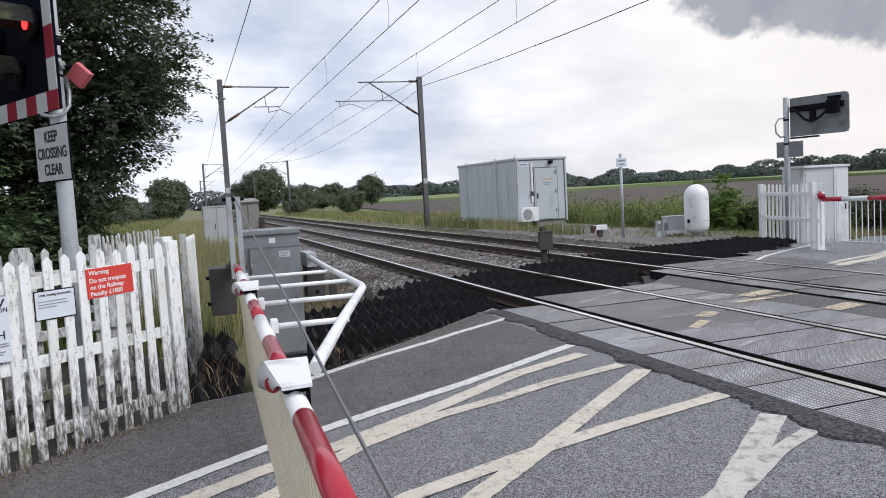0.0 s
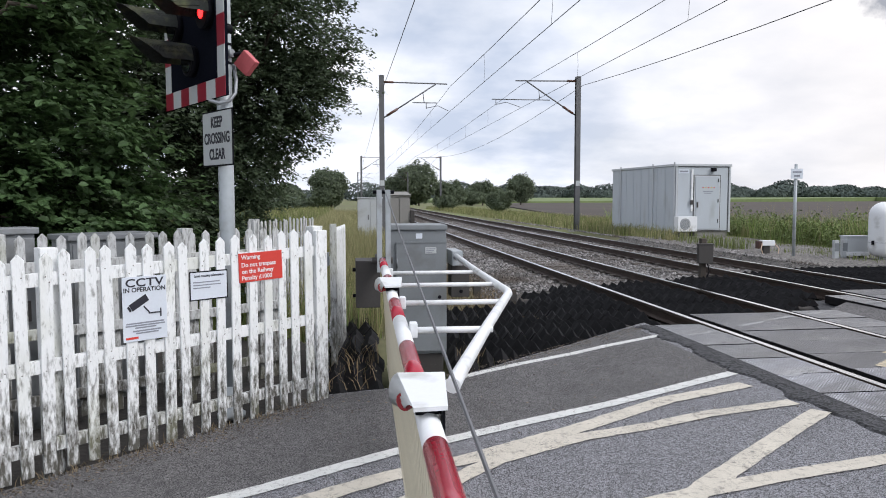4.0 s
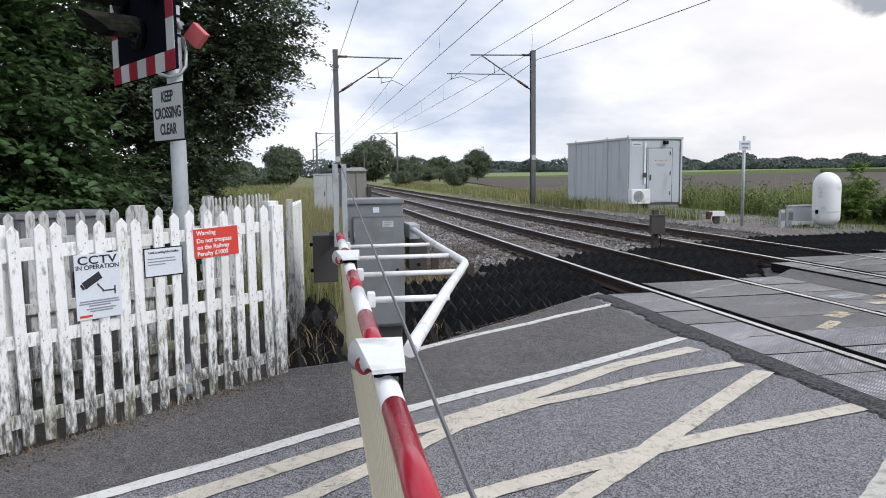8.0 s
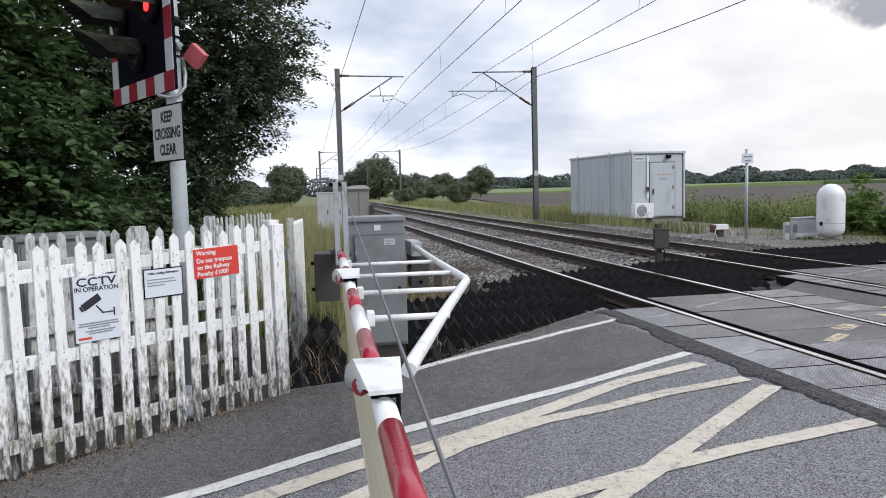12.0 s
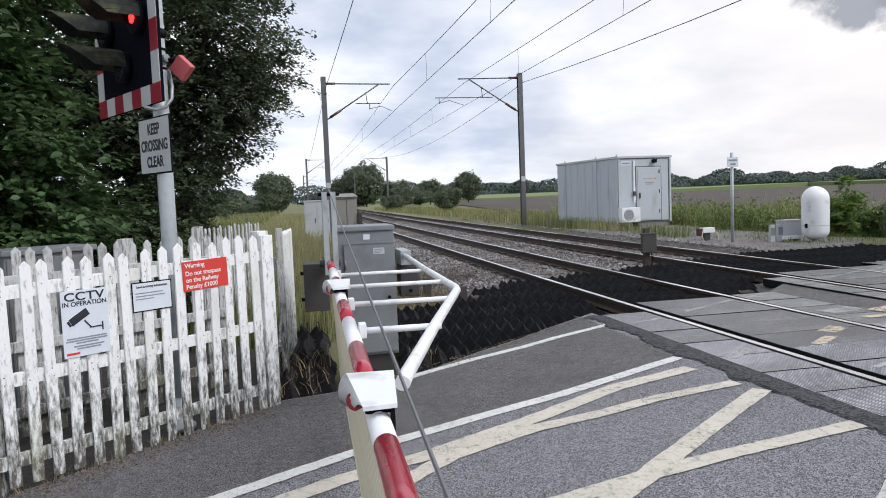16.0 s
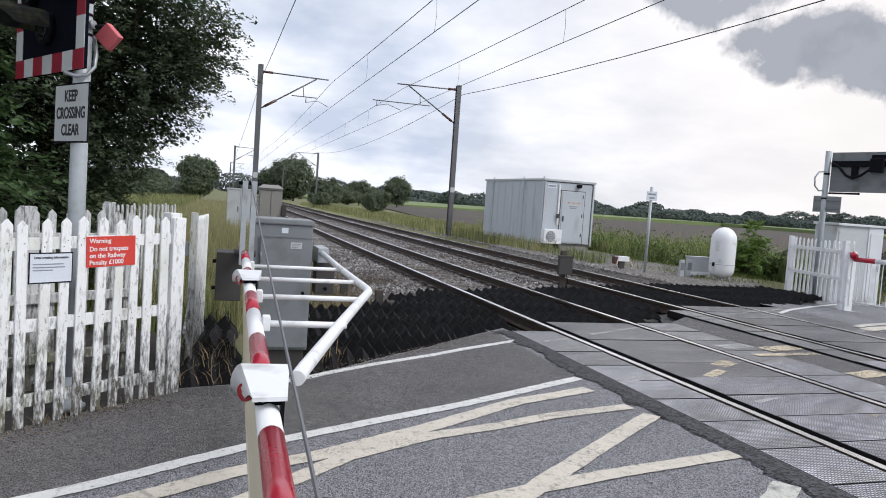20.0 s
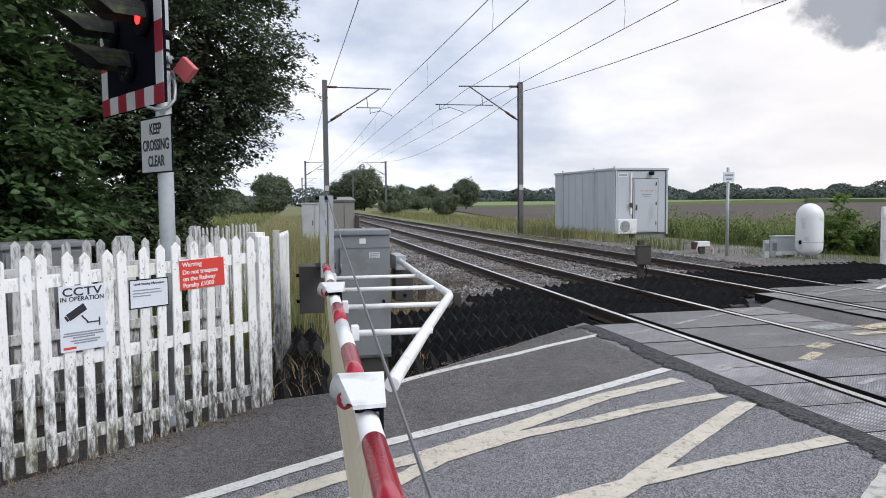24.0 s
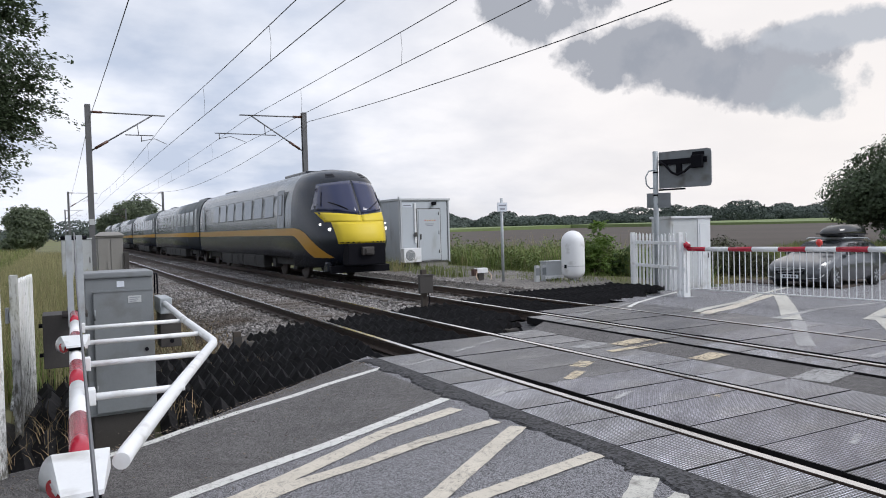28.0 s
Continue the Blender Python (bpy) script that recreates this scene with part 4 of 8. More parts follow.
def far_edge(x):
    return float(np.interp(x, [-4.5, -2.0, -1.6, -0.1, 0.3, 1.44, 2.2, 3.85, 6.1, 8.9], [10.5, 10.7, 11.5, 13.2, 12.9, 13.5, 13.6, 14.1, 14.6, 15.2]))


def make_guards():
    rng = random.Random(11)
    spans = [(-4.45, -3.9, -0.10), (-3.25, -0.10, -0.06), (0.11, 1.40, -0.03), (1.60, 3.28, -0.03), (3.49, 4.79, 0.0), (5.0, 8.9, 0.02)]
    for x0, x1, top in spans:
        host = thing("rubber_guard", "black rubber anti-trespass matting with sharp wavy ridges", "guard matting", pose(0, 0, 0), "guard matting beside the crossing", "structure")
        n = max(1, round((x1 - x0) / 0.62))
        for k in range(n):
            a, b = x0 + (x1 - x0) * k / n, x0 + (x1 - x0) * (k + 1) / n - 0.012
            cuts = [near_edge((a + b) / 2) - (0.25 if x0 < -0.5 else 0.0)]
            end = far_edge((a + b) / 2)
            rows = max(1, round((end - cuts[0]) / 1.25))
            step = (end - cuts[0]) / rows
            for r in range(rows):
                bm = bmesh.new()
                y0, y1 = cuts[0] + step * r, cuts[0] + step * (r + 1) - 0.015
                ridges = max(1, round((b - a) / 0.175))
                lift = rng.uniform(-0.02, 0.02)
                m = 10
                for i in range(ridges):
                    prev = None
                    for j in range(m + 1):
                        y = y0 + (y1 - y0) * j / m
                        sway = 0.03 * math.sin(y * 5.0 + i * 0.3)
                        l, c, q = a + (b - a) * i / ridges, a + (b - a) * (i + 0.5) / ridges, a + (b - a) * (i + 1) / ridges
                        sink = -0.10 * (1 - smooth(0, 0.9, y - cuts[0])) if x0 < -0.5 else 0.0
                        h = top + lift + sink + 0.02 * math.sin(j * 1.9 + i)
                        pts = [(l + sway, h - 0.10), (c + sway - 0.003, h), (c + sway + 0.003, h), (q + sway, h - 0.10)]
                        now = [bm.verts.new((px, y, pz)) for px, pz in pts]
                        if prev:
                            for f in range(3):
                                bm.faces.new((prev[f], prev[f + 1], now[f + 1], now[f]))
                        else:
                            bm.faces.new(now[::-1])
                        prev = now
                    bm.faces.new(prev)
                part("guard_panel", bm, "rubber", host)


make_rails()
make_ballast()


# ---- lettering ----
def letters(text, size, mat, parent, m, name="lettering", spacing=1.0, squeeze=1.0):
    cu = bpy.data.curves.new("text", "FONT")
    cu.body, cu.size, cu.align_x, cu.align_y, cu.extrude = text, size, "CENTER", "CENTER", 0.0008
    cu.space_character, cu.offset = spacing, size * (0.03 if size > 0.1 else 0.016)
    ob = bpy.data.objects.new("text", cu)
    scene.collection.objects.link(ob)
    bpy.context.view_layer.update()
    me = bpy.data.meshes.new_from_object(ob.evaluated_get(bpy.context.evaluated_depsgraph_get()))
    bpy.data.objects.remove(ob)
    bpy.data.curves.remove(cu)
    me.name = name
    me.materials.clear(); me.materials.append(M[mat])
    t = new(name, me)
    t.parent = parent
    t.matrix_basis = m @ Matrix.Diagonal((squeeze, 1, 1, 1))
    return t


def bars(rows, mat, parent, depth):
    """Unreadable lines of print: (centre x, centre z, length, height) on a board that faces -y."""
    for x, z, l, h in rows:
        bm = bmesh.new()
        box(bm, x - l / 2, x + l / 2, depth - 0.0015, depth, z - h / 2, z + h / 2)
        part("print_line", bm, mat, parent)


FACE = pose(0, 0, 0, 90, 0, 0)   # lays letters upright, facing -y


# ---- picket fences ----
def picket_mesh(w, h, t, mat="white_wood", nails=()):
    bm = bmesh.new()
    o = [(-w / 2, 0), (w / 2, 0), (w / 2, h - w * 0.55), (0, h), (-w / 2, h - w * 0.55)]
    a = [bm.verts.new((x, -t / 2, z)) for x, z in o]
    b = [bm.verts.new((x, t / 2, z)) for x, z in o]
    for i in range(5):
        bm.faces.new((a[i], a[(i + 1) % 5], b[(i + 1) % 5], b[i]))
    bm.faces.new(a[::-1]); bm.faces.new(b)
    bmesh.ops.bevel(bm, geom=bm.edges[:], offset=0.003, segments=1, affect="EDGES")
    # rusty nail heads where the board crosses a rail
    for x, z in nails:
        r = 0.0042
        f = bm.faces.new([bm.verts.new((x + r * math.cos(k * 1.047), -t / 2 - 0.0012, z + r * math.sin(k * 1.047))) for k in range(6)])
        f.material_index = 1
    return mesh_of("picket", bm, [mat, "nail"])


def picket_fence(p0, p1, count, h, label, base, seed, w=0.076, rails=(1.02, 0.54, 0.08), posts=(), back=0.03, t=0.018, mat="white_wood", at=None, rise=0.0):
    """rise: how much the tops climb for each metre along; at: the boards' places along it, else even."""
    p0, p1 = Vector((*p0, 0)), Vector((*p1, 0))
    d = p1 - p0
    L = d.length
    rng = random.Random(seed)
    f = thing("picket_fence", label, "fence", pose(p0.x, p0.y, base, 0, 0, math.degrees(math.atan2(d.y, d.x))), "white picket fences")
    at = at or [L * i / (count - 1) for i in range(count)]
    shared = {}
    for x in at:
        hh = round(h + rise * x, 2)
        key = (hh, rng.randrange(3))
        if key not in shared:
            nails = [(rng.uniform(-0.02, 0.02), z * hh / h + dz + rng.uniform(-0.008, 0.008)) for z in rails for dz in (-0.022, 0.022) if rng.random() < 0.8]
            shared[key] = picket_mesh(w * rng.uniform(0.94, 1.06), hh + rng.uniform(-0.012, 0.012), t, mat, nails)
        piece("picket", shared[key], f, pose(x + rng.uniform(-0.005, 0.005), rng.uniform(-0.003, 0.003), rng.uniform(-0.014, 0.010), 0, rng.uniform(-0.9, 0.9), 0))
    for z in rails:
        bm = bmesh.new()
        vs = box(bm, -0.06, L + 0.05, back - 0.019, back + 0.021, z - 0.04, z + 0.04, 0.004)
        for v in vs:
            v.co.z += rise * v.co.x * z / h
        part("rail", bm, mat, f)
    for x in posts:
        bm = bmesh.new()
        box(bm, x - 0.05, x + 0.05, back + 0.022, back + 0.122, -0.15, h + rise * x + 0.01, 0.006)
        part("post", bm, mat, f)
    return f


M["nail"] = material("nail", (0.06, 0.04, 0.035), 0.8, vary=0.2, bump=0.0)


def weathered_white(name, white, grime):
    """White paint on pickets: grimy and green towards bare weathered wood in streaks."""
    m = material(name, (white, white * 1.01, white * 1.005), 0.6, vary=0.07, scale=3, fine=40, bump=0.3, stretch=(3, 3, 0.7))
    nt = m.node_tree
    N, L = nt.nodes.new, nt.links.new
    b = nt.nodes["Principled BSDF"]
    col = b.inputs["Base Color"].links[0].from_socket
    tc, oi = N("ShaderNodeTexCoord"), N("ShaderNodeObjectInfo")
    off = N("ShaderNodeVectorMath"); off.operation = "MULTIPLY_ADD"; off.inputs[1].default_value = (37, 53, 71)
    cmb = N("ShaderNodeCombineXYZ")
    for i in range(3):
        L(oi.outputs["Random"], cmb.inputs[i])
    L(cmb.outputs[0], off.inputs[0]); L(tc.outputs["Object"], off.inputs[2])
    mp = N("ShaderNodeMapping"); mp.inputs["Scale"].default_value = (20, 20, 5.5)
    L(off.outputs[0], mp.inputs[0])
    nz = N("ShaderNodeTexNoise"); nz.inputs["Scale"].default_value = 2.0; nz.inputs["Detail"].default_value = 10; nz.inputs["Roughness"].default_value = 0.68
    L(mp.outputs[0], nz.inputs["Vector"])
    sep = N("ShaderNodeSeparateXYZ"); L(tc.outputs["Object"], sep.inputs[0])
    # splashed mud and rot on the lower ends of the boards
    mr = N("ShaderNodeMapRange"); mr.inputs["From Min"].default_value, mr.inputs["From Max"].default_value = 0.0, 0.75
    mr.inputs["To Min"].default_value, mr.inputs["To Max"].default_value = 0.17 + grime, grime - 0.06
    L(sep.outputs["Z"], mr.inputs[0])
    ad = N("ShaderNodeMath"); ad.operation = "ADD"
    L(nz.outputs["Fac"], ad.inputs[0]); L(mr.outputs[0], ad.inputs[1])
    rp = N("ShaderNodeValToRGB")
    rp.color_ramp.elements[0].position, rp.color_ramp.elements[1].position = 0.48, 0.70
    L(ad.outputs[0], rp.inputs["Fac"])
    mx = N("ShaderNodeMixRGB"); mx.inputs[2].default_value = (0.095, 0.09, 0.075, 1)
    L(rp.outputs[0], mx.inputs[0]); L(col, mx.inputs[1])
    n2 = N("ShaderNodeTexNoise"); n2.inputs["Scale"].default_value = 1.3; n2.inputs["Detail"].default_value = 6
    L(off.outputs[0], n2.inputs["Vector"])
    r2 = N("ShaderNodeValToRGB"); r2.color_ramp.elements[0].position, r2.color_ramp.elements[1].position = 0.56, 0.8
    r2.color_ramp.elements[1].color = (0.55, 0.55, 0.55, 1)
    L(n2.outputs["Fac"], r2.inputs["Fac"])
    m2 = N("ShaderNodeMixRGB"); m2.inputs[2].default_value = (0.36, 0.37, 0.20, 1)
    L(r2.outputs[0], m2.inputs[0]); L(mx.outputs[0], m2.inputs[1])
    L(m2.outputs[0], b.inputs["Base Color"])
    return m


M["white_wood"] = weathered_white("white_wood", 0.83, 0.0)
M["white_wood_old"] = weathered_white("white_wood_old", 0.55, 0.06)
FENCE_A, FENCE_B = (-7.64, 3.37), (-4.53, 6.04)
fence = picket_fence(FENCE_A, FENCE_B, 32, 1.245, "white-painted picket fence, stained and flaking low down", -0.115, 1, w=0.07, rails=(1.085, 0.60, 0.15), posts=(0.4, 2.2, 4.2), rise=0.035,
                     at=[1.777 + 0.1222 * k + 0.0003 * k * k for k in range(-14, 19)])
bm = bmesh.new(); box(bm, 4.125, 4.235, -0.02, 0.024, -0.05, 1.37, 0.006); part("end_post", bm, "white_wood", fence)
picket_fence((-8.2, 4.65), (-4.95, 7.35), 32, 1.44, "second white picket fence behind the roadside one", -0.2, 2, w=0.07, rails=(1.2, 0.7, 0.2), posts=(0.3, 1.9, 3.35), back=-0.03, mat="white_wood_old")
picket_fence((-5.42, 9.3), (-4.75, 11.0), 19, 1.44, "white picket fence running back among the grass", -0.2, 3, w=0.045, rails=(1.2, 0.6), posts=(0.3,), mat="white_wood_old")


def make_gate():
    g = thing("picket_gate", "white picket gate standing open beside the fence", "gate", pose(-4.385, 7.4, -0.1, 0, 0, 84.5))
    me = picket_mesh(0.07, 1.28, 0.018)
    for i in range(10):
        piece("picket", me, g, pose(0.1 + 0.105 * i, 0, 0.04, 0, random.uniform(-0.5, 0.5), 0))
    for z in (0.2, 1.0):
        bm = bmesh.new(); box(bm, 0.02, 1.16, 0.012, 0.05, z - 0.04, z + 0.04, 0.004); part("rail", bm, "white_wood", g)
    bm = bmesh.new(); tube(bm, [(0.06, 0.06, 0.2), (1.1, 0.06, 1.0)], 0.02, 6); part("brace", bm, "white_wood", g)
    bm = bmesh.new(); box(bm, -0.07, 0.0, -0.03, 0.03, -0.1, 1.36, 0.006); part("post", bm, "white_wood_old", g)
    bm = bmesh.new(); box(bm, -0.01, 0.06, 0.05, 0.075, 0.95, 1.08, 0.003); part("latch", bm, "galv", g)


make_gate()


def on_fence(s, z, name, label):
    """A board fixed to the front of the roadside fence, s metres along it."""
    d = (Vector(FENCE_B) - Vector(FENCE_A)).normalized()
    p = Vector(FENCE_A) + d * s
    n = Vector((d.y, -d.x)) * 0.013
    return thing(name, label, "sign", pose(p.x + n.x, p.y + n.y, z, 0, 0, math.degrees(math.atan2(d.y, d.x))), "signs on the fence")


def make_signs():
    # camera warning board
    b = on_fence(2.74, 0.803, "cctv_sign", "white warning board with a black camera symbol on the pickets")
    bm = bmesh.new(); box(bm, -0.146, 0.146, -0.004, 0.0, -0.207, 0.207, 0.001); part("board", bm, "sign_white", b)
    letters("CCTV", 0.072, "ink", b, pose(0, -0.0055, 0.166, 90, 0, 0), squeeze=1.3, spacing=1.05)
    letters("IN OPERATION", 0.040, "ink", b, pose(0, -0.0055, 0.122, 90, 0, 0), squeeze=1.02)
    bm = bmesh.new()
    box(bm, -0.075, 0.052, -0.002, 0.0, -0.024, 0.024, m=pose(-0.03, -0.0045, 0.045, 0, -30, 0))
    box(bm, -0.092, -0.078, -0.002, 0.0, -0.018, 0.018, m=pose(-0.03, -0.0045, 0.045, 0, -30, 0))
    part("camera_symbol", bm, "ink", b)
    bm = bmesh.new()
    for p in (((-0.01, 0.015), (0.03, -0.032)), ((0.022, -0.034), (0.104, -0.034)), ((0.104, -0.062), (0.104, -0.008))):
        tube(bm, [(p[0][0], -0.005, p[0][1]), (p[1][0], -0.005, p[1][1])], 0.0045, 6)
    part("bracket_symbol", bm, "ink", b)
    bars([(0, -0.092, 0.25, 0.009), (0, -0.107, 0.26, 0.009), (0, -0.122, 0.14, 0.009), (0.01, -0.142, 0.19, 0.009), (0.01, -0.157, 0.15, 0.009)], "ink_grey", b, -0.0042)
    bm = bmesh.new(); box(bm, -0.13, -0.05, -0.0055, -0.004, -0.192, -0.178); part("badge", bm, "red_sign", b)
    # crossing information board
    b = on_fence(3.197, 0.911, "information_sign", "white information board in a black frame on the pickets")
    bm = bmesh.new(); box(bm, -0.145, 0.145, -0.003, 0.0, -0.10, 0.10); part("frame", bm, "black", b)
    bm = bmesh.new(); box(bm, -0.137, 0.137, -0.005, -0.0032, -0.092, 0.092); part("board", bm, "sign_white", b)
    letters("Level crossing information", 0.024, "ink", b, pose(0, -0.0062, 0.068, 90, 0, 0), squeeze=0.88)
    bars([(-0.02, 0.025, 0.20, 0.007), (-0.015, 0.005, 0.21, 0.007), (-0.055, -0.014, 0.13, 0.007)], "ink_grey", b, -0.0052)
    # trespass warning
    b = on_fence(3.62, 1.012, "warning_sign", "red enamel warning sign with white lettering on the pickets")
    b.matrix_basis = b.matrix_basis @ pose(0, 0, 0, 0, -1.5, 0)
    bm = bmesh.new(); box(bm, -0.185, 0.185, -0.004, 0.0, -0.105, 0.105, 0.001); part("board", bm, "red_sign", b)
    for k, (t, x) in enumerate((("Warning", -0.165), ("Do not trespass", -0.165), ("on the Railway", -0.165), ("Penalty £1000", -0.165))):
        z = 0.074 - 0.047 * k - (0.008 if k else 0)
        o = letters(t, 0.045, "ink_white", b, pose(0, -0.0055, z, 90, 0, 0))
        w = max(v.co.x for v in o.data.vertices)
        o.matrix_basis = pose(x + w, -0.0055, z, 90, 0, 0)


make_signs()


# ---- road signal on its pole ----
def make_signal():
    s = thing("road_signal", "grey steel signal pole with striped black wig-wag board", "traffic signal", pose(-5.17, 6.06, -0.2))
    bm = bmesh.new(); tube(bm, [(0, 0, 0), (0, 0, 1.5), (0, 0, 4.2)], 0.058, 20); part("pole", bm, "pole_grey", s)
    bm = bmesh.new(); lathe(bm, [(0.11, 0.0), (0.11, 0.03), (0.075, 0.05), (0.075, 0.25)], 16); part("base", bm, "pole_grey", s)
    # backing board, swung towards the road that comes up from the left
    ang = math.degrees(math.atan2(0.86, -0.52))
    hub = new("signal_head"); hub.parent = s; hub.matrix_basis = pose(0.061, -0.244, 2.46, 0, 0, ang)
    hub.empty_display_size = 0.1
    def sub(name, bm, mat, label=""):
        return part(name, bm, mat, hub, label)
    W, H = 1.30, 1.05
    bm = bmesh.new(); box(bm, 0.0, W, -0.012, 0.012, 0.0, H, 0.004); sub("backing_board", bm, "board_black")
    # striped border, red and white in turn; the front faces +y of the head
    n = 0
    bw = 0.14
    for (x0, x1, z0, z1, along) in ((0.0, W, 0.0, bw, "x"), (0.0, bw, bw, H, "z"), (W - bw, W, bw, H, "z")):
        span = (x1 - x0) if along == "x" else (z1 - z0)
        k = max(1, round(span / (0.18 if along == "x" else 0.22)))
        for i in range(k):
            a, b_ = i / k, (i + 1) / k
            bm = bmesh.new()
            if along == "x":
                box(bm, x0 + span * a, x0 + span * b_, 0.0125, 0.016, z0, z1)
            else:
                box(bm, x0, x1, 0.0125, 0.016, z0 + span * a, z0 + span * b_)
            sub("border_stripe", bm, "border_red" if n % 2 == 0 else "sign_grey")
            n += 1
    # lamps with hoods
    for x, z, lit in ((0.30, 0.64, "lamp_red"), (0.96, 0.64, "glass_dark"), (0.63, 0.33, "glass_dark")):
        bm = bmesh.new(); tube(bm, [(x, 0.012, z), (x, 0.07, z)], 0.12, 20); sub("lamp_housing", bm, "black")
        bm = bmesh.new(); tube(bm, [(x, 0.071, z), (x, 0.078, z)], 0.045 if lit == "lamp_red" else 0.10, 20)
        sub("lens", bm, lit, "glowing red lens" if lit == "lamp_red" else "unlit dark lens")
        bm = bmesh.new()
        prev = None
        for k in range(15):
            a = radians(-8 + 196 * k / 14)
            c, sn = math.cos(a), math.sin(a)
            reach = 0.13 + 0.30 * max(0, math.sin(a) * 0.6 + 0.4)
            now = [bm.verts.new((x + 0.128 * c, 0.06, z + 0.128 * sn)), bm.verts.new((x + 0.133 * c, 0.06 + reach, z + 0.133 * sn))]
            if prev:
                f = bm.faces.new((prev[0], prev[1], now[1], now[0])); f.smooth = True
            prev = now
        bmesh.ops.solidify(bm, geom=bm.faces[:], thickness=0.005)
        sub("hood", bm, "hood_grey", "grey signal hood with paler olive blotches")
    bm = bmesh.new(); tube(bm, [(0.12, -0.09, 0.5), (0.12, -0.013, 0.5)], 0.03, 8); sub("bracket", bm, "black")
    # bands, cap, loop of cable
    for z in (2.72, 2.86, 3.0):
        bm = bmesh.new(); tube(bm, [(0, 0, z), (0, 0, z + 0.018)], 0.063, 20); part("clamp", bm, "black", s)
    bm = bmesh.new(); tube(bm, [(0.05, -0.03, 2.8), (0.075, -0.045, 2.8)], 0.03, 12); part("bolt_cap", bm, "galv", s)
    pts = [(0.075, -0.03, 2.72), (0.095, -0.04, 2.6), (0.09, -0.06, 2.50), (0.05, -0.085, 2.44), (-0.02, -0.09, 2.42), (-0.10, -0.08, 2.44)]
    bm = bmesh.new(); tube(bm, pts, 0.014, 8); part("cable", bm, "galv", s)
    # pinkish reflector box on a stub
    bm = bmesh.new(); box(bm, -0.068, 0.068, -0.03, 0.03, -0.068, 0.068, 0.006, m=pose(0.18, -0.08, 2.72, 8, 45, -20)); part("reflector_box", bm, "reflector", s, "faded red plastic reflector box")
    bm = bmesh.new(); tube(bm, [(0.03, 0, 2.78), (0.14, -0.05, 2.80)], 0.016, 8); part("stub", bm, "black", s)
    # plate
    p = thing("keep_clear_sign", "grey plate lettered in black, clamped to the signal pole", "sign", pose(-5.075, 5.79, 1.96, 0, 0, 124))
    bm = bmesh.new(); box(bm, 0.0, 0.52, -0.006, 0.0, -0.21, 0.21); part("frame", bm, "black", p)
    bm = bmesh.new(); box(bm, 0.012, 0.508, 0.0005, 0.004, -0.198, 0.198); part("plate", bm, "sign_grey", p)
    for k, t in enumerate(("KEEP", "CROSSING", "CLEAR")):
        letters(t, 0.112, "ink", p, pose(0.26, 0.0052, 0.118 - 0.12 * k, 90, 0, 180), squeeze=0.82)


M["board_black"] = material("board_black", (0.006, 0.007, 0.012), 0.9, spec=0.02, vary=0.3, bump=0.0)
M["border_red"] = material("border_red", (0.27, 0.012, 0.03), 0.4, vary=0.12, bump=0.02)
# hood grey broken by paler olive noise blotches
M["hood_grey"] = material("hood_grey", (0.055, 0.06, 0.055), 0.7, spec=0.25, vary=0.3, scale=8, bump=0.05, dirt=(0.16, 0.17, 0.09), dirt_amount=0.4, dirt_scale=6)
M["reflector"] = material("reflector", (0.55, 0.12, 0.13), 0.5, vary=0.08, bump=0.02)
make_signal()


# ---- grey boxes behind the fence ----
M["cab_mid"] = material("cab_mid", (0.23, 0.24, 0.25), 0.5, vary=0.08, bump=0.05, dirt=(0.15, 0.15, 0.14), dirt_amount=0.3, dirt_scale=4)


def relay_cabinet(x, y, w, d, h, rz, doors, label, base=-0.3, mat="cab_light"):
    c = thing("relay_cabinet", label, "cabinet", pose(x, y, base, 0, 0, rz), "grey boxes behind the fence")
    bm = bmesh.new(); box(bm, -w / 2, w / 2, -d / 2, d / 2, 0, h - 0.05, 0.008); part("body", bm, mat, c)
    bm = bmesh.new(); box(bm, -w / 2 - 0.025, w / 2 + 0.025, -d / 2 - 0.03, d / 2 + 0.03, h - 0.05, h, 0.01); part("lid", bm, mat, c)
    for i in range(doors):
        bm = bmesh.new()
        x0, x1 = -w / 2 + w * i / doors + 0.015, -w / 2 + w * (i + 1) / doors - 0.015
        box(bm, x0, x1, -d / 2 - 0.018, -d / 2 - 0.001, 0.08, h - 0.08, 0.004)
        dr = part("door", bm, mat, c)
        bm = bmesh.new(); box(bm, x1 - 0.07, x1 - 0.04, -d / 2 - 0.035, -d / 2 - 0.019, h * 0.55, h * 0.65, 0.003); part("handle", bm, "cab_dark", dr)
    return c


relay_cabinet(-6.42, 7.15, 0.74, 0.40, 1.50, 41, 3, "low grey steel relay cabinet behind the picket fence", mat="cab_mid")
relay_cabinet(-6.78, 6.2, 0.24, 0.2, 1.59, 41, 1, "small grey junction box on a stand behind the pickets", mat="cab_mid")


# ---- barrier, its machine and skirt ----
BOOM_A, BOOM_B = Vector((-4.14, -2.6, 0.81)), Vector((-3.955, 6.55, 0.965))


def on_boom(y):
    return BOOM_A.lerp(BOOM_B, (y - BOOM_A.y) / (BOOM_B.y - BOOM_A.y))


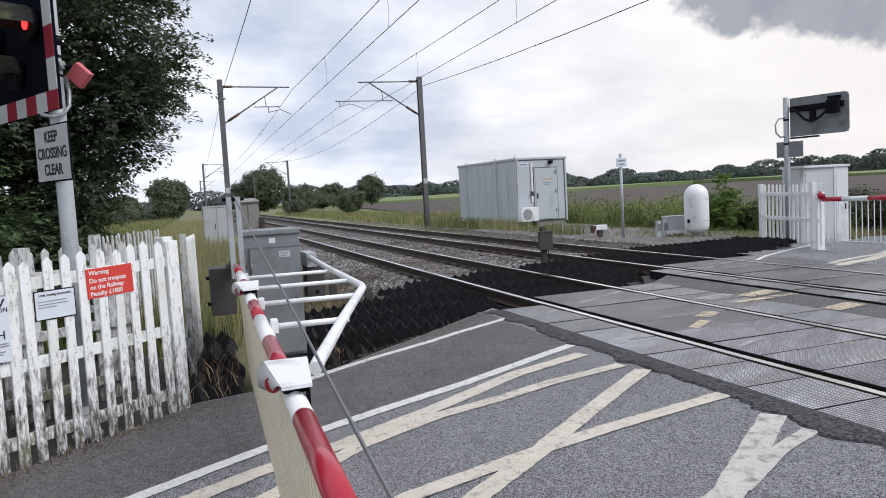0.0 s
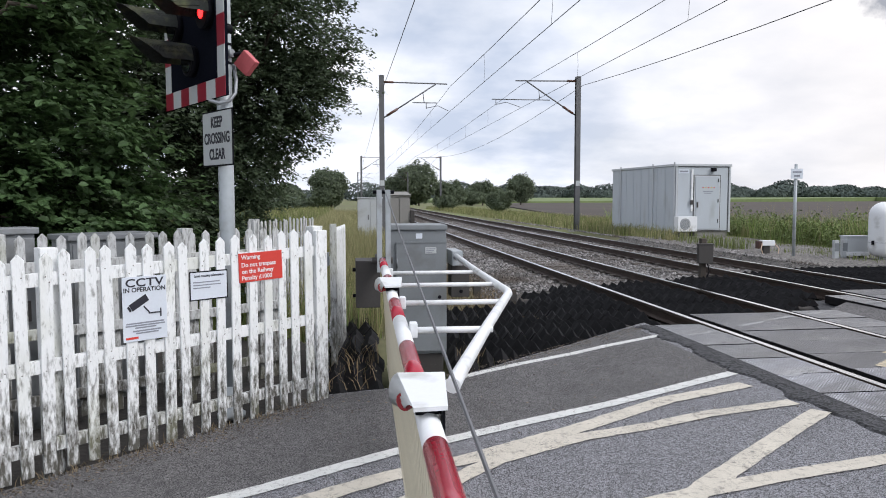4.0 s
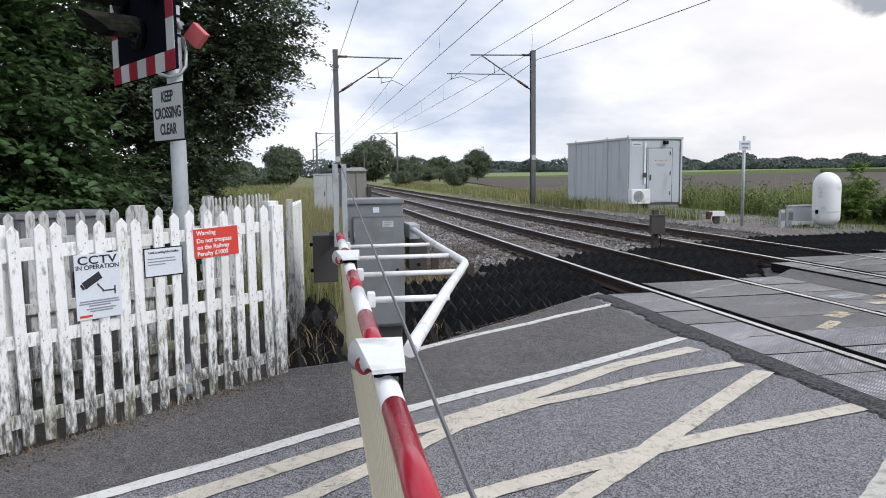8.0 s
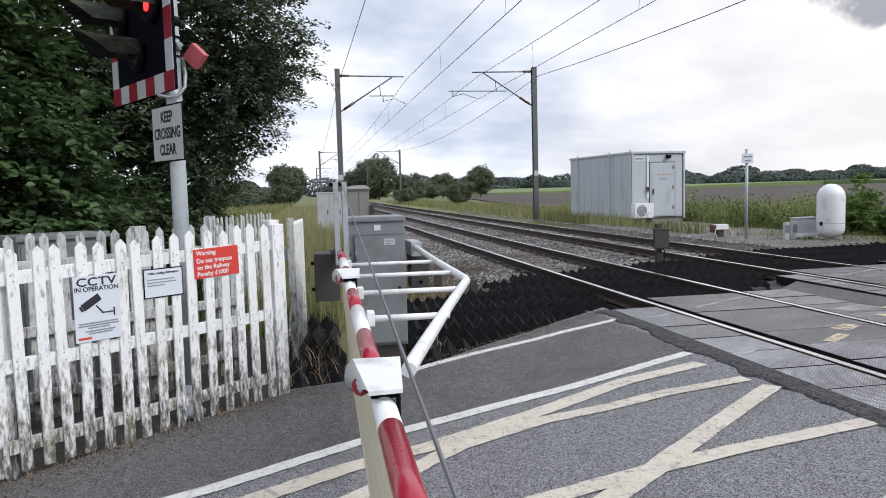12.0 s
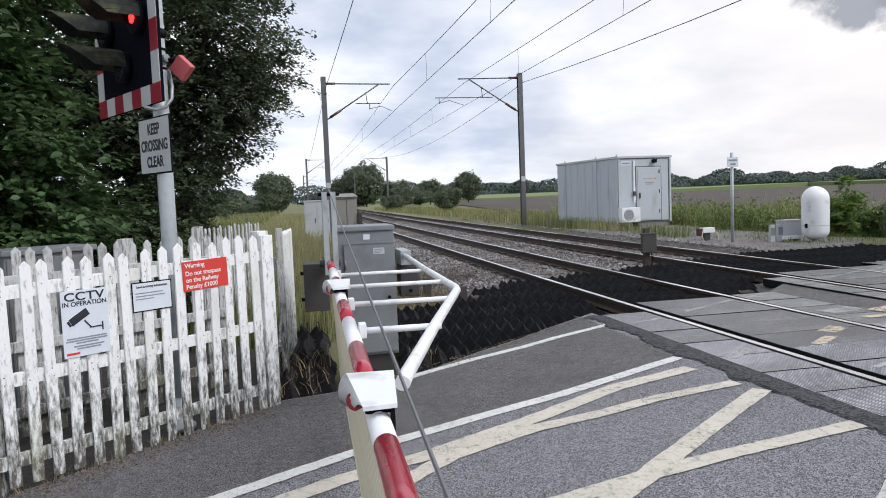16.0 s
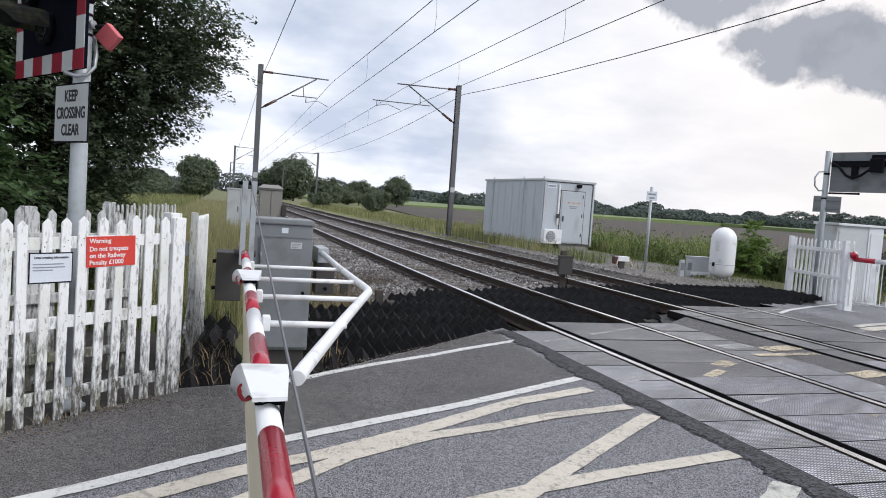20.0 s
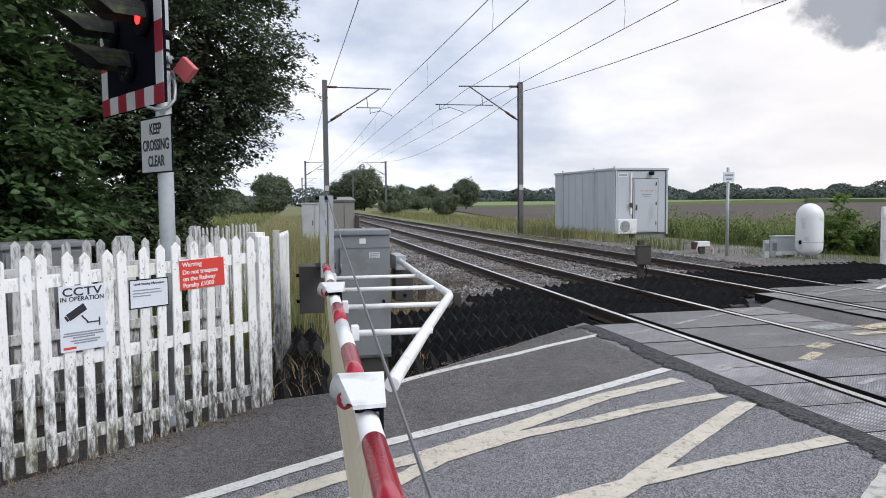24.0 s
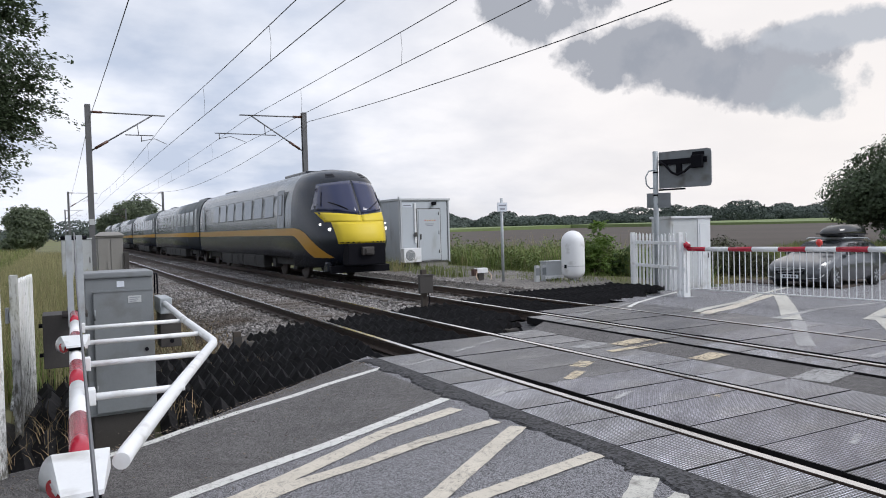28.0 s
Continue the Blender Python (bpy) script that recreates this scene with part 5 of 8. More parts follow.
def lamp_hood(parent, y, k=1.0):
    """A folded white cover over the boom: a sloping top, a short front lip, and a curved peak over a red lens on one side."""
    c = on_boom(y)
    def at(x, dy, z):
        return (c.x + x * k, c.y + dy * k, c.z + z * k)
    bm = bmesh.new()
    top = [(-0.046, 0.0, 0.064), (0.046, 0.0, 0.066), (0.080, 0.32, 0.080), (-0.066, 0.33, 0.080)]
    t = [bm.verts.new(at(*p)) for p in top]
    bm.faces.new(t)
    low = [bm.verts.new(at(p[0], p[1], z)) for p, z in zip(top, (0.052, 0.054, 0.02, 0.02))]
    for a, b in ((0, 1), (1, 2), (2, 3)):
        bm.faces.new((t[a], t[b], low[b], low[a]))
    # the peak curls down and out round the lens
    prev = (t[3], t[0])
    for i in range(1, 7):
        a = radians(20 * i)
        out, drop = 0.030 * math.sin(a), 0.045 * (1 - math.cos(a))
        now = (bm.verts.new(at(-0.066 - out, 0.33 - 0.014 * i, 0.080 - drop)), bm.verts.new(at(-0.046 - out * 0.4, 0.035 * i, 0.064 - drop)))
        bm.faces.new((prev[0], prev[1], now[1], now[0])).smooth = True
        prev = now
    bmesh.ops.recalc_face_normals(bm, faces=bm.faces[:])
    bmesh.ops.solidify(bm, geom=bm.faces[:], thickness=0.004)
    hood = part("lamp_hood", bm, "white_paint", parent, "white lamp hood")
    bm = bmesh.new()
    tube(bm, [at(-0.060, 0.165, 0.034), at(-0.040, 0.185, 0.036)], 0.027 * k, 18)
    part("lens", bm, "red_lens", hood, "red lens")
    bm = bmesh.new(); box(bm, c.x - 0.036, c.x + 0.038, c.y + 0.05, c.y + 0.24 * k, c.z + 0.028, c.z + 0.046 * k, 0.003); part("bracket", bm, "black", hood)
    bm = bmesh.new(); box(bm, c.x + 0.034, c.x + 0.042, c.y + 0.02, c.y + 0.07, c.z - 0.03, c.z + 0.05, 0.002); part("bracket", bm, "black", hood)


def make_barrier():
    b = thing("barrier", "lowered red and white barrier boom with a hanging white skirt", "barrier", pose(0, 0, 0))
    # bands of the boom
    edges = [-2.6, -2.0, -1.05, -0.45, 0.15, 0.65, 1.22, 2.03, 2.45, 3.16, 3.73, 4.28, 4.85, 5.35, 5.95, 6.55]
    for i, (y0, y1) in enumerate(zip(edges, edges[1:])):
        bm = bmesh.new()
        tube(bm, [on_boom(y0), on_boom(y1)], 0.033, 20)
        red = i % 2 == 0
        part("boom_section", bm, "red_paint" if red else "white_paint", b)
    lamp_hood(b, 2.16, 1.0)
    lamp_hood(b, 4.52, 1.0)
    # outrigger
    z = 0.925
    bm = bmesh.new(); tube(bm, [(-3.935, 2.50, z - 0.005), (-3.905, 2.60, z), (-3.60, 3.60, z), (-3.285, 4.60, z), (-3.265, 4.72, z), (-3.25, 5.9, z + 0.01), (-3.22, 7.25, z + 0.03)], 0.025, 14); part("outrigger_tube", bm, "white_paint", b)
    for y, x1 in ((5.93, -3.25), (5.12, -3.26), (4.29, -3.38), (3.45, -3.62)):
        c = on_boom(y)
        bm = bmesh.new(); tube(bm, [(c.x, y, z), (x1, y - 0.02, z)], 0.0145, 10); bar = part("cross_tube", bm, "white_paint", b)
        bm = bmesh.new(); box(bm, c.x + 0.03, c.x + 0.062, y - 0.03, y + 0.03, z - 0.03, z + 0.035, 0.004); part("bracket", bm, "white_paint", bar)
    # skirt: rods that hang from the boom, and the bar that joins their feet
    bm = bmesh.new(); tube(bm, [(0, 0, 0), (0, 0, -0.80)], 0.0085, 6)
    rod = mesh_of("skirt_rod", bm, "cream")
    y = -2.4
    while y < 6.2:
        c = on_boom(y)
        piece("skirt_rod", rod, b, pose(c.x - 0.01, y, c.z - 0.03, 0, -3.0, 0))
        y += 0.085
    bm = bmesh.new(); tube(bm, [on_boom(-2.45) + Vector((0.03, 0, -0.83)), on_boom(6.2) + Vector((0.03, 0, -0.83))], 0.012, 8); part("foot_bar", bm, "cream", b)
    # twin uprights on the boom that carry the stay wire
    for x in (-0.045, 0.03):
        bm = bmesh.new()
        prism(bm, [(x - 0.022, -0.22), (x + 0.022, -0.22), (x + 0.022, -0.14), (x + 0.014, -0.14), (x + 0.014, -0.212), (x - 0.014, -0.212), (x - 0.014, -0.14), (x - 0.022, -0.14)], 1.06, 1.78)
        part("upright", bm, "pole_grey", b).location = (-3.93, 6.85, -0.2)
    bm = bmesh.new(); tube(bm, [(-0.1, -0.19, 1.76), (0.085, -0.19, 1.76)], 0.016, 8); part("head_bolt", bm, "black", b).location = (-3.93, 6.85, -0.2)
    bm = bmesh.new(); tube(bm, [(-0.11, -0.18, 1.16), (0.07, -0.18, 1.16)], 0.03, 12); part("pivot_shaft", bm, "cab_dark", b).location = (-3.93, 6.85, -0.2)
    # stay wire from the head of the posts to the boom
    bm = bmesh.new(); tube(bm, [(-3.935, 6.62, 1.60), (-3.995, 3.9, 1.325), (-4.04, 1.2, 1.04), (-4.08, -0.3, 0.93)], 0.0045, 6); part("stay_wire", bm, "wire_grey", b)


def make_machine():
    m = thing("barrier_machine", "grey steel barrier machine cabinet with a hinged door", "cabinet", pose(-3.575, 7.12, -0.25))
    bm = bmesh.new(); box(bm, -0.285, 0.255, 0.0, 0.48, 0.27, 1.455, 0.012); part("body", bm, "cab_grey", m)
    bm = bmesh.new(); box(bm, -0.298, 0.262, -0.02, 0.50, 1.455, 1.505, 0.012); part("lid", bm, "cab_grey", m)
    bm = bmesh.new(); box(bm, -0.225, 0.252, -0.028, -0.002, 0.30, 1.345, 0.006); d = part("door", bm, "cab_grey", m)
    bm = bmesh.new(); box(bm, -0.235, 0.254, -0.035, -0.029, 1.338, 1.352); part("rain_lip", bm, "cab_grey", d)
    bm = bmesh.new(); tube(bm, [(0.185, -0.036, 0.82), (0.185, -0.026, 0.82)], 0.017, 12); part("lock", bm, "black", d)
    for z in (0.45, 1.1):
        bm = bmesh.new(); tube(bm, [(-0.215, -0.02, z), (-0.215, -0.02, z + 0.09)], 0.011, 8); part("hinge", bm, "cab_grey", d)
    bm = bmesh.new(); box(bm, -0.035, 0.025, -0.004, -0.001, 1.375, 1.425); part("sticker", bm, "sign_white", m)
    bm = bmesh.new(); box(bm, 0.05, 0.155, -0.033, -0.029, 1.235, 1.295); pl = part("plate", bm, "sign_grey", d)
    for k in range(3):
        bm = bmesh.new(); box(bm, 0.06, 0.06 + 0.085 - 0.015 * k, -0.0345, -0.0332, 1.276 - 0.016 * k, 1.283 - 0.016 * k); part("print_line", bm, "ink_grey", pl)
    bm = bmesh.new(); box(bm, -0.26, 0.23, 0.03, 0.47, -0.1, 0.269, 0.015); part("plinth", bm, "cab_dark", m)
    # weights on the tail of the boom
    w = thing("counterweight", "dark brown steel counterweight block on the barrier tail", "counterweight", pose(-4.06, 7.05, 0.73))
    bm = bmesh.new(); box(bm, -0.12, 0.10, -0.16, 0.20, -0.22, 0.21, 0.006); part("block", bm, "cab_dark", w)
    for z in (-0.12, 0.12):
        bm = bmesh.new(); tube(bm, [(-0.15, -0.05, z), (-0.115, -0.05, z)], 0.018, 6); part("bolt", bm, "black", w)
    bm = bmesh.new(); box(bm, 0.06, 0.11, -0.35, 0.0, 0.15, 0.26, 0.005); part("arm", bm, "cab_dark", w)
    w2 = thing("counterweight", "grey steel counterweight arm beside the barrier machine", "counterweight", pose(-3.21, 7.28, 0.80))
    bm = bmesh.new(); box(bm, -0.05, 0.05, -0.14, 0.3, 0.06, 0.20, 0.006); part("arm", bm, "pole_grey", w2)
    bm = bmesh.new(); box(bm, -0.04, 0.14, 0.0, 0.26, -0.26, 0.059, 0.006); part("block", bm, "cab_dark", w2)
    bm = bmesh.new(); tube(bm, [(0.05, -0.05, -0.2), (0.05, -0.03, -0.2)], 0.02, 6); part("bolt", bm, "black", w2)


M["cream"] = material("cream", (0.58, 0.53, 0.40), 0.55, vary=0.08, scale=6, bump=0.05)
M["red_lens"] = material("red_lens", (0.30, 0.015, 0.02), 0.12, vary=0.1, bump=0.0, spec=0.8)
M["wire_grey"] = material("wire_grey", (0.20, 0.20, 0.21), 0.5, 0.6, vary=0.1, bump=0.0)
M["concrete"] = material("concrete", (0.26, 0.25, 0.235), 0.9, vary=0.25, scale=4, fine=40, bump=0.4)
make_barrier()
make_machine()


# ---- overhead line ----
def h_column(x, y, h, base, parent):
    bm = bmesh.new()
    a, t = 0.115, 0.014
    prism(bm, [(x - a, y - a), (x + a, y - a), (x + a, y - a + t), (x + t / 2, y - a + t), (x + t / 2, y + a - t), (x + a, y + a - t), (x + a, y + a), (x - a, y + a), (x - a, y + a - t), (x - t / 2, y + a - t), (x - t / 2, y - a + t), (x - a, y - a + t)], base, h)
    part("column", bm, "mast", parent)


def overhead_mast(x, y, h, side, detail=True):
    """A mast whose bracket reaches over its track; side is +1 where the track lies to the right."""
    m = thing("overhead_mast", "dark steel overhead line mast with a bracket arm", "mast", pose(0, 0, 0), "overhead line masts")
    h_column(x, y, h, -0.5, m)
    s = side
    def bar(name, pts, r, mat="mast", par=m):
        bm = bmesh.new(); tube(bm, pts, r, 8); return part(name, bm, mat, par)
    top = h - ((0.31 if s > 0 else 0.22) if detail else 0.15)
    P = lambda dx, dz: (x + s * dx, y, dz)
    bar("top_tube", [P(0.1, top), P(3.1, top - 0.04)], 0.03)
    bar("brace_tube", [P(0.1, top - 1.65), P(2.55, top - 0.06)], 0.032)
    for dx, dz in ((0.35, top - 1.5),):
        bar("insulator", [P(0.25, top - 1.55), P(0.75, top - 1.23)], 0.06, "insulator")
    bar("insulator", [P(0.12, top), P(0.55, top)], 0.055, "insulator")
    reg = top - 0.93
    r0, r1 = (1.45, 2.5) if s > 0 else (1.4, 4.15)
    bar("registration_tube", [P(r0, reg), P(r1 + 0.1, reg)], 0.022)
    bar("strut", [P(1.95, top - 0.48), P(r0 + 0.55 if s > 0 else 1.9, reg)], 0.018)
    d0 = 2.1 if s > 0 else 4.05
    bar("drop_bracket", [P(d0, reg), P(d0, reg - 0.28)], 0.018)
    c = 3.15 if s > 0 else 2.85
    bar("steady_arm", [P(d0, reg - 0.25), P(d0 + (0.55 if s > 0 else -0.5), reg - 0.13), P(c, reg - 0.36)], 0.014)
    if detail:
        bm = bmesh.new(); box(bm, x - 0.1, x + 0.1, y - 0.135, y - 0.118, 2.1, 2.35); part("number_plate", bm, "sign_grey", m)
        bm = bmesh.new(); box(bm, x - 0.35, x + 0.35, y - 0.35, y + 0.35, -0.6, -0.1, 0.03); part("foundation", bm, "concrete", m)
    return m


M["insulator"] = material("insulator", (0.10, 0.045, 0.03), 0.3, vary=0.1, bump=0.0)
for y, xl, xr, hl, hr in ((34.8, -2.57, 6.93, 7.24, 7.37), (95.0, -2.3, 8.0, 6.95, 6.95), (155.0, -1.8, 8.75, 7.0, 7.0), (215.0, -0.9, 9.6, 7.0, 7.0)):
    overhead_mast(xl, y, hl, 1, y < 40)
    overhead_mast(xr, y, hr, -1, y < 40)


def span_wire(name, label, x, z, sag, r, lift=0.0):
    """A wire from mast to mast, hanging a little between them."""
    bm = bmesh.new()
    ends = [-26.0, 34.8, 95.0, 155.0, 215.0]
    pts = []
    for a, b in zip(ends, ends[1:]):
        for k in range(12):
            t = k / 12
            y = a + (b - a) * t
            pts.append((x + bend(max(0, y)), y, z - sag * 4 * t * (1 - t)))
    pts.append((x + bend(215), 215.0, z))
    tube(bm, pts, r, 5)
    return tagged(part(name, bm, "wire"), label, "wire", "overhead wires")


WIRES = [("contact_wire", 0.60, 5.64, 0.02, 0.010), ("catenary_wire", 0.60, 6.80, 0.41, 0.011), ("contact_wire", 4.02, 5.83, 0.02, 0.010), ("catenary_wire", 4.05, 6.92, 0.31, 0.011), ("feeder_wire", 7.08, 6.95, 0.97, 0.013), ("feeder_wire", -2.6, 6.62, 0.45, 0.011)]
for n, x, z, sag, r in WIRES:
    span_wire(n, "thin dark overhead line wire strung between the masts", x, z, sag, r)
for x, zc, zm, sag in ((0.60, 5.64, 6.80, 0.41), (4.03, 5.83, 6.92, 0.31)):
    for a, b in ((-26.0, 34.8), (34.8, 95.0)):
        for k in range(1, 7):
            t = k / 7
            y = a + (b - a) * t
            X = x + bend(max(0, y))
            bm = bmesh.new(); tube(bm, [(X, y, zc), (X + 0.03, y, (zc + zm - sag * 4 * t * (1 - t)) / 2), (X, y, zm - sag * 4 * t * (1 - t))], 0.005, 4)
            tagged(part("dropper_wire", bm, "wire"), "thin dropper wire tying the contact wire to the catenary", "wire", "dropper wires")


# ---- equipment cabin ----
def make_cabin():
    c = thing("equipment_cabin", "pale grey panelled railway equipment cabin with a door", "cabin", pose(8.50, 27.36, 0.12, 0, 0, 4.6))
    W, D, H = 2.38, 5.6, 2.62
    bm = bmesh.new(); box(bm, 0.05, W - 0.05, 0.05, D - 0.05, -0.5, 0.06, 0.01); part("plinth", bm, "concrete", c)
    bm = bmesh.new(); box(bm, 0, W, 0, D, 0.06, H, 0.01); part("body", bm, "cabin", c)
    bm = bmesh.new(); box(bm, -0.05, W + 0.05, -0.05, D + 0.05, H, H + 0.09, 0.012); part("roof", bm, "cabin_trim", c)
    for i in range(8):
        y0, y1 = 0.06 + (D - 0.12) * i / 8, 0.06 + (D - 0.12) * (i + 1) / 8
        bm = bmesh.new(); box(bm, -0.014, -0.001, y0 + 0.012, y1 - 0.012, 0.1, H - 0.03, 0.003); part("panel", bm, "cabin", c)
    for y in (0.03, 1.75, 4.7):
        bm = bmesh.new(); box(bm, -0.055, -0.0155, y - 0.035, y + 0.035, 0.02, H + 0.16, 0.004); part("post", bm, "cabin_trim", c)
    for x in (0.03, W - 0.03):
        bm = bmesh.new(); box(bm, x - 0.035, x + 0.035, -0.045, -0.001, 0.02, H - 0.01, 0.004); part("corner_post", bm, "cabin_trim", c)
    for x0, x1, z0, z1 in ((0.07, W - 0.07, H - 0.035, H - 0.012), (W - 0.095, W - 0.075, 0.08, H - 0.04), (0.075, 0.09, 0.08, H - 0.04), (0.1, W - 0.1, 0.07, 0.095)):
        bm = bmesh.new(); box(bm, x0, x1, -0.006, -0.001, z0, z1); part("seal", bm, "cab_dark", c)
    for y in (0.03, 1.75, 4.7):
        bm = bmesh.new(); box(bm, -0.028, -0.0145, y + 0.038, y + 0.055, 0.08, H - 0.03); part("seal", bm, "cab_dark", c)
    bm = bmesh.new(); box(bm, 0.765, 1.955, -0.010, -0.001, 0.08, 2.29, 0.002); part("seal", bm, "cab_dark", c)
    # door
    bm = bmesh.new(); box(bm, 0.80, 1.92, -0.03, -0.001, 0.10, 2.26, 0.004); part("door_frame", bm, "cabin_trim", c)
    bm = bmesh.new(); box(bm, 0.85, 1.87, -0.05, -0.031, 0.14, 2.22, 0.006); d = part("door", bm, "cabin", c)
    bm = bmesh.new(); box(bm, 0.90, 0.96, -0.08, -0.051, 1.0, 1.22, 0.006); part("handle", bm, "cab_dark", d)
    for z in (0.4, 1.2, 2.0):
        bm = bmesh.new(); tube(bm, [(1.83, -0.06, z), (1.83, -0.06, z + 0.14)], 0.018, 8); part("hinge", bm, "cab_dark", d)
    for k in range(5):
        bm = bmesh.new(); box(bm, 1.14 + 0.12 * k, 1.19 + 0.12 * k, -0.054, -0.0505, 1.76, 1.81); part("warning_sticker", bm, "sign_yellow" if k % 2 else "red_sign", d)
    for k, l in enumerate((0.42, 0.3)):
        bm = bmesh.new(); box(bm, 1.38 - l / 2, 1.38 + l / 2, -0.053, -0.0505, 1.62 - 0.07 * k, 1.65 - 0.07 * k); part("print_line", bm, "ink_grey", d)
    # conduit, name plate, lamp, cooling unit
    bm = bmesh.new(); box(bm, 0.66, 0.74, -0.05, -0.002, 0.85, 2.5, 0.006); part("conduit", bm, "tank", c)
    bm = bmesh.new(); box(bm, 0.62, 0.73, -0.10, -0.051, 1.12, 1.3, 0.006); part("meter_box", bm, "cab_dark", c)
    bm = bmesh.new(); box(bm, 0.12, 0.56, -0.012, -0.001, 2.34, 2.50); p = part("plate", bm, "sign_white", c)
    bm = bmesh.new(); box(bm, 0.16, 0.52, -0.0145, -0.0125, 2.39, 2.45); part("print_line", bm, "ink_grey", p)
    bm = bmesh.new(); box(bm, 1.52, 1.68, -0.16, -0.001, 2.42, 2.56, 0.01); part("flood_lamp", bm, "black", c)
    a = thing("cooling_unit", "white air conditioning unit on brackets before the cabin", "air conditioner", pose(8.42, 26.9, 0.2, 0, 0, 4.6))
    bm = bmesh.new(); box(bm, 0, 0.82, 0, 0.30, 0.0, 0.58, 0.02); part("casing", bm, "tank", a)
    bm = bmesh.new(); tube(bm, [(0.30, -0.012, 0.29), (0.30, -0.002, 0.29)], 0.22, 24); g = part("fan_grille", bm, "cab_grey", a)
    for r in (0.06, 0.12, 0.18):
        bm = bmesh.new()
        tube(bm, [(0.30 + r * math.cos(k * math.tau / 20), -0.016, 0.29 + r * math.sin(k * math.tau / 20)) for k in range(21)], 0.006, 5, caps=False); part("grille_ring", bm, "tank", g)
    for x in (0.1, 0.7):
        bm = bmesh.new(); box(bm, x - 0.03, x + 0.03, 0.0, 0.42, -0.35, -0.001); part("bracket", bm, "cab_dark", a)


M["sign_yellow"] = material("sign_yellow", (0.7, 0.5, 0.03), 0.5, vary=0.05, bump=0.0)
make_cabin()


# ---- small lineside equipment ----
def make_lineside():
    # name post
    s = thing("lineside_sign", "white plate on a slim grey steel post beside the track", "sign", pose(6.99, 17.38, -0.15))
    bm = bmesh.new(); tube(bm, [(0, 0, 0), (0, 0, 2.5)], 0.04, 10); part("post", bm, "pole_grey", s)
    bm = bmesh.new(); box(bm, -0.17, 0.15, -0.06, -0.045, 2.13, 2.38, 0.003); p = part("plate", bm, "sign_white", s)
    for z, l in ((2.30, 0.24), (2.20, 0.16)):
        bm = bmesh.new(); box(bm, -0.01 - l / 2, -0.01 + l / 2, -0.0625, -0.0605, z - 0.02, z + 0.02); part("print_line", bm, "ink_grey", p)
    # box on a timber stake between the tracks
    b = thing("track_box", "dark metal box on a timber stake between the tracks", "equipment box", pose(2.60, 13.6, -0.26))
    bm = bmesh.new(); box(bm, -0.055, 0.055, -0.05, 0.05, 0.0, 0.98, 0.006); part("stake", bm, "timber", b)
    bm = bmesh.new(); box(bm, -0.15, 0.15, -0.14, -0.051, 0.50, 0.86, 0.01); part("box", bm, "cab_dark", b)
    bm = bmesh.new(); box(bm, -0.16, 0.16, -0.15, -0.05, 0.861, 0.885, 0.004); part("lid", bm, "cab_dark", b)
    bm = bmesh.new(); tube(bm, [(0.05, -0.1, 0.5), (0.08, -0.12, 0.35), (0.02, -0.14, 0.22), (-0.02, -0.1, 0.1)], 0.012, 6); part("cable", bm, "black", b)
    # white pressure vessel
    t = thing("tank", "white rounded upright tank on a short neck", "tank", pose(8.50, 16.17, -0.12))
    prof = [(0.02, 0.15)] + [(0.315 * math.sin(radians(a)), 0.40 - 0.22 * math.cos(radians(a))) for a in range(15, 91, 15)] + [(0.318, 0.42), (0.318, 1.2)] + [(0.315 * math.cos(radians(a)), 1.2 + 0.32 * math.sin(radians(a))) for a in range(10, 90, 10)] + [(0.02, 1.52)]
    bm = bmesh.new(); lathe(bm, prof, 28); part("vessel", bm, "tank", t)
    bm = bmesh.new(); tube(bm, [(0, 0, 0.545), (0, 0, 0.56)], 0.322, 28); part("seam", bm, "cab_light", t)
    bm = bmesh.new(); lathe(bm, [(0.17, 0.0), (0.17, 0.04), (0.1, 0.06), (0.1, 0.2)], 16); part("neck", bm, "cab_light", t)
    bm = bmesh.new(); box(bm, -0.34, -0.3, -0.1, -0.04, 0.5, 0.6, 0.005); part("valve", bm, "black", t)
    # twin stakes and a box on legs
    for dx in (0.0, 0.30):
        k = thing("marker_stake", "short grey concrete cable marker stake", "stake", pose(7.55 + dx, 16.55 + dx * 0.4, -0.15), "marker stakes")
        bm = bmesh.new(); box(bm, -0.06, 0.06, -0.05, 0.05, 0, 0.62, 0.008); part("stake", bm, "cab_light", k)
        bm = bmesh.new(); box(bm, -0.062, 0.062, -0.055, -0.051, 0.35, 0.55); part("plate", bm, "cab_grey", k)
    j = thing("junction_box", "grey junction box on legs with hanging cables", "equipment box", pose(8.2, 16.75, -0.12))
    bm = bmesh.new(); box(bm, -0.29, 0.29, -0.14, 0.14, 0.26, 0.66, 0.012); part("box", bm, "cab_light", j)
    bm = bmesh.new(); box(bm, -0.31, 0.31, -0.16, 0.16, 0.661, 0.69, 0.006); part("lid", bm, "cab_light", j)
    bm = bmesh.new(); box(bm, -0.33, 0.29, -0.17, -0.141, 0.20, 0.29, 0.004); part("shelf", bm, "tank", j)
    for x in (-0.22, 0.22):
        bm = bmesh.new(); box(bm, x - 0.03, x + 0.03, -0.03, 0.03, -0.05, 0.259); part("leg", bm, "cab_dark", j)
    for x in (-0.06, 0.05, 0.12):
        bm = bmesh.new(); tube(bm, [(x, -0.06, 0.27), (x + 0.03, -0.1, 0.12), (x - 0.03, -0.08, -0.05)], 0.02, 6); part("cable", bm, "black", j)
    e = thing("point_box", "small white box with looping pale cables beside the rail", "equipment box", pose(7.05, 18.7, -0.15))
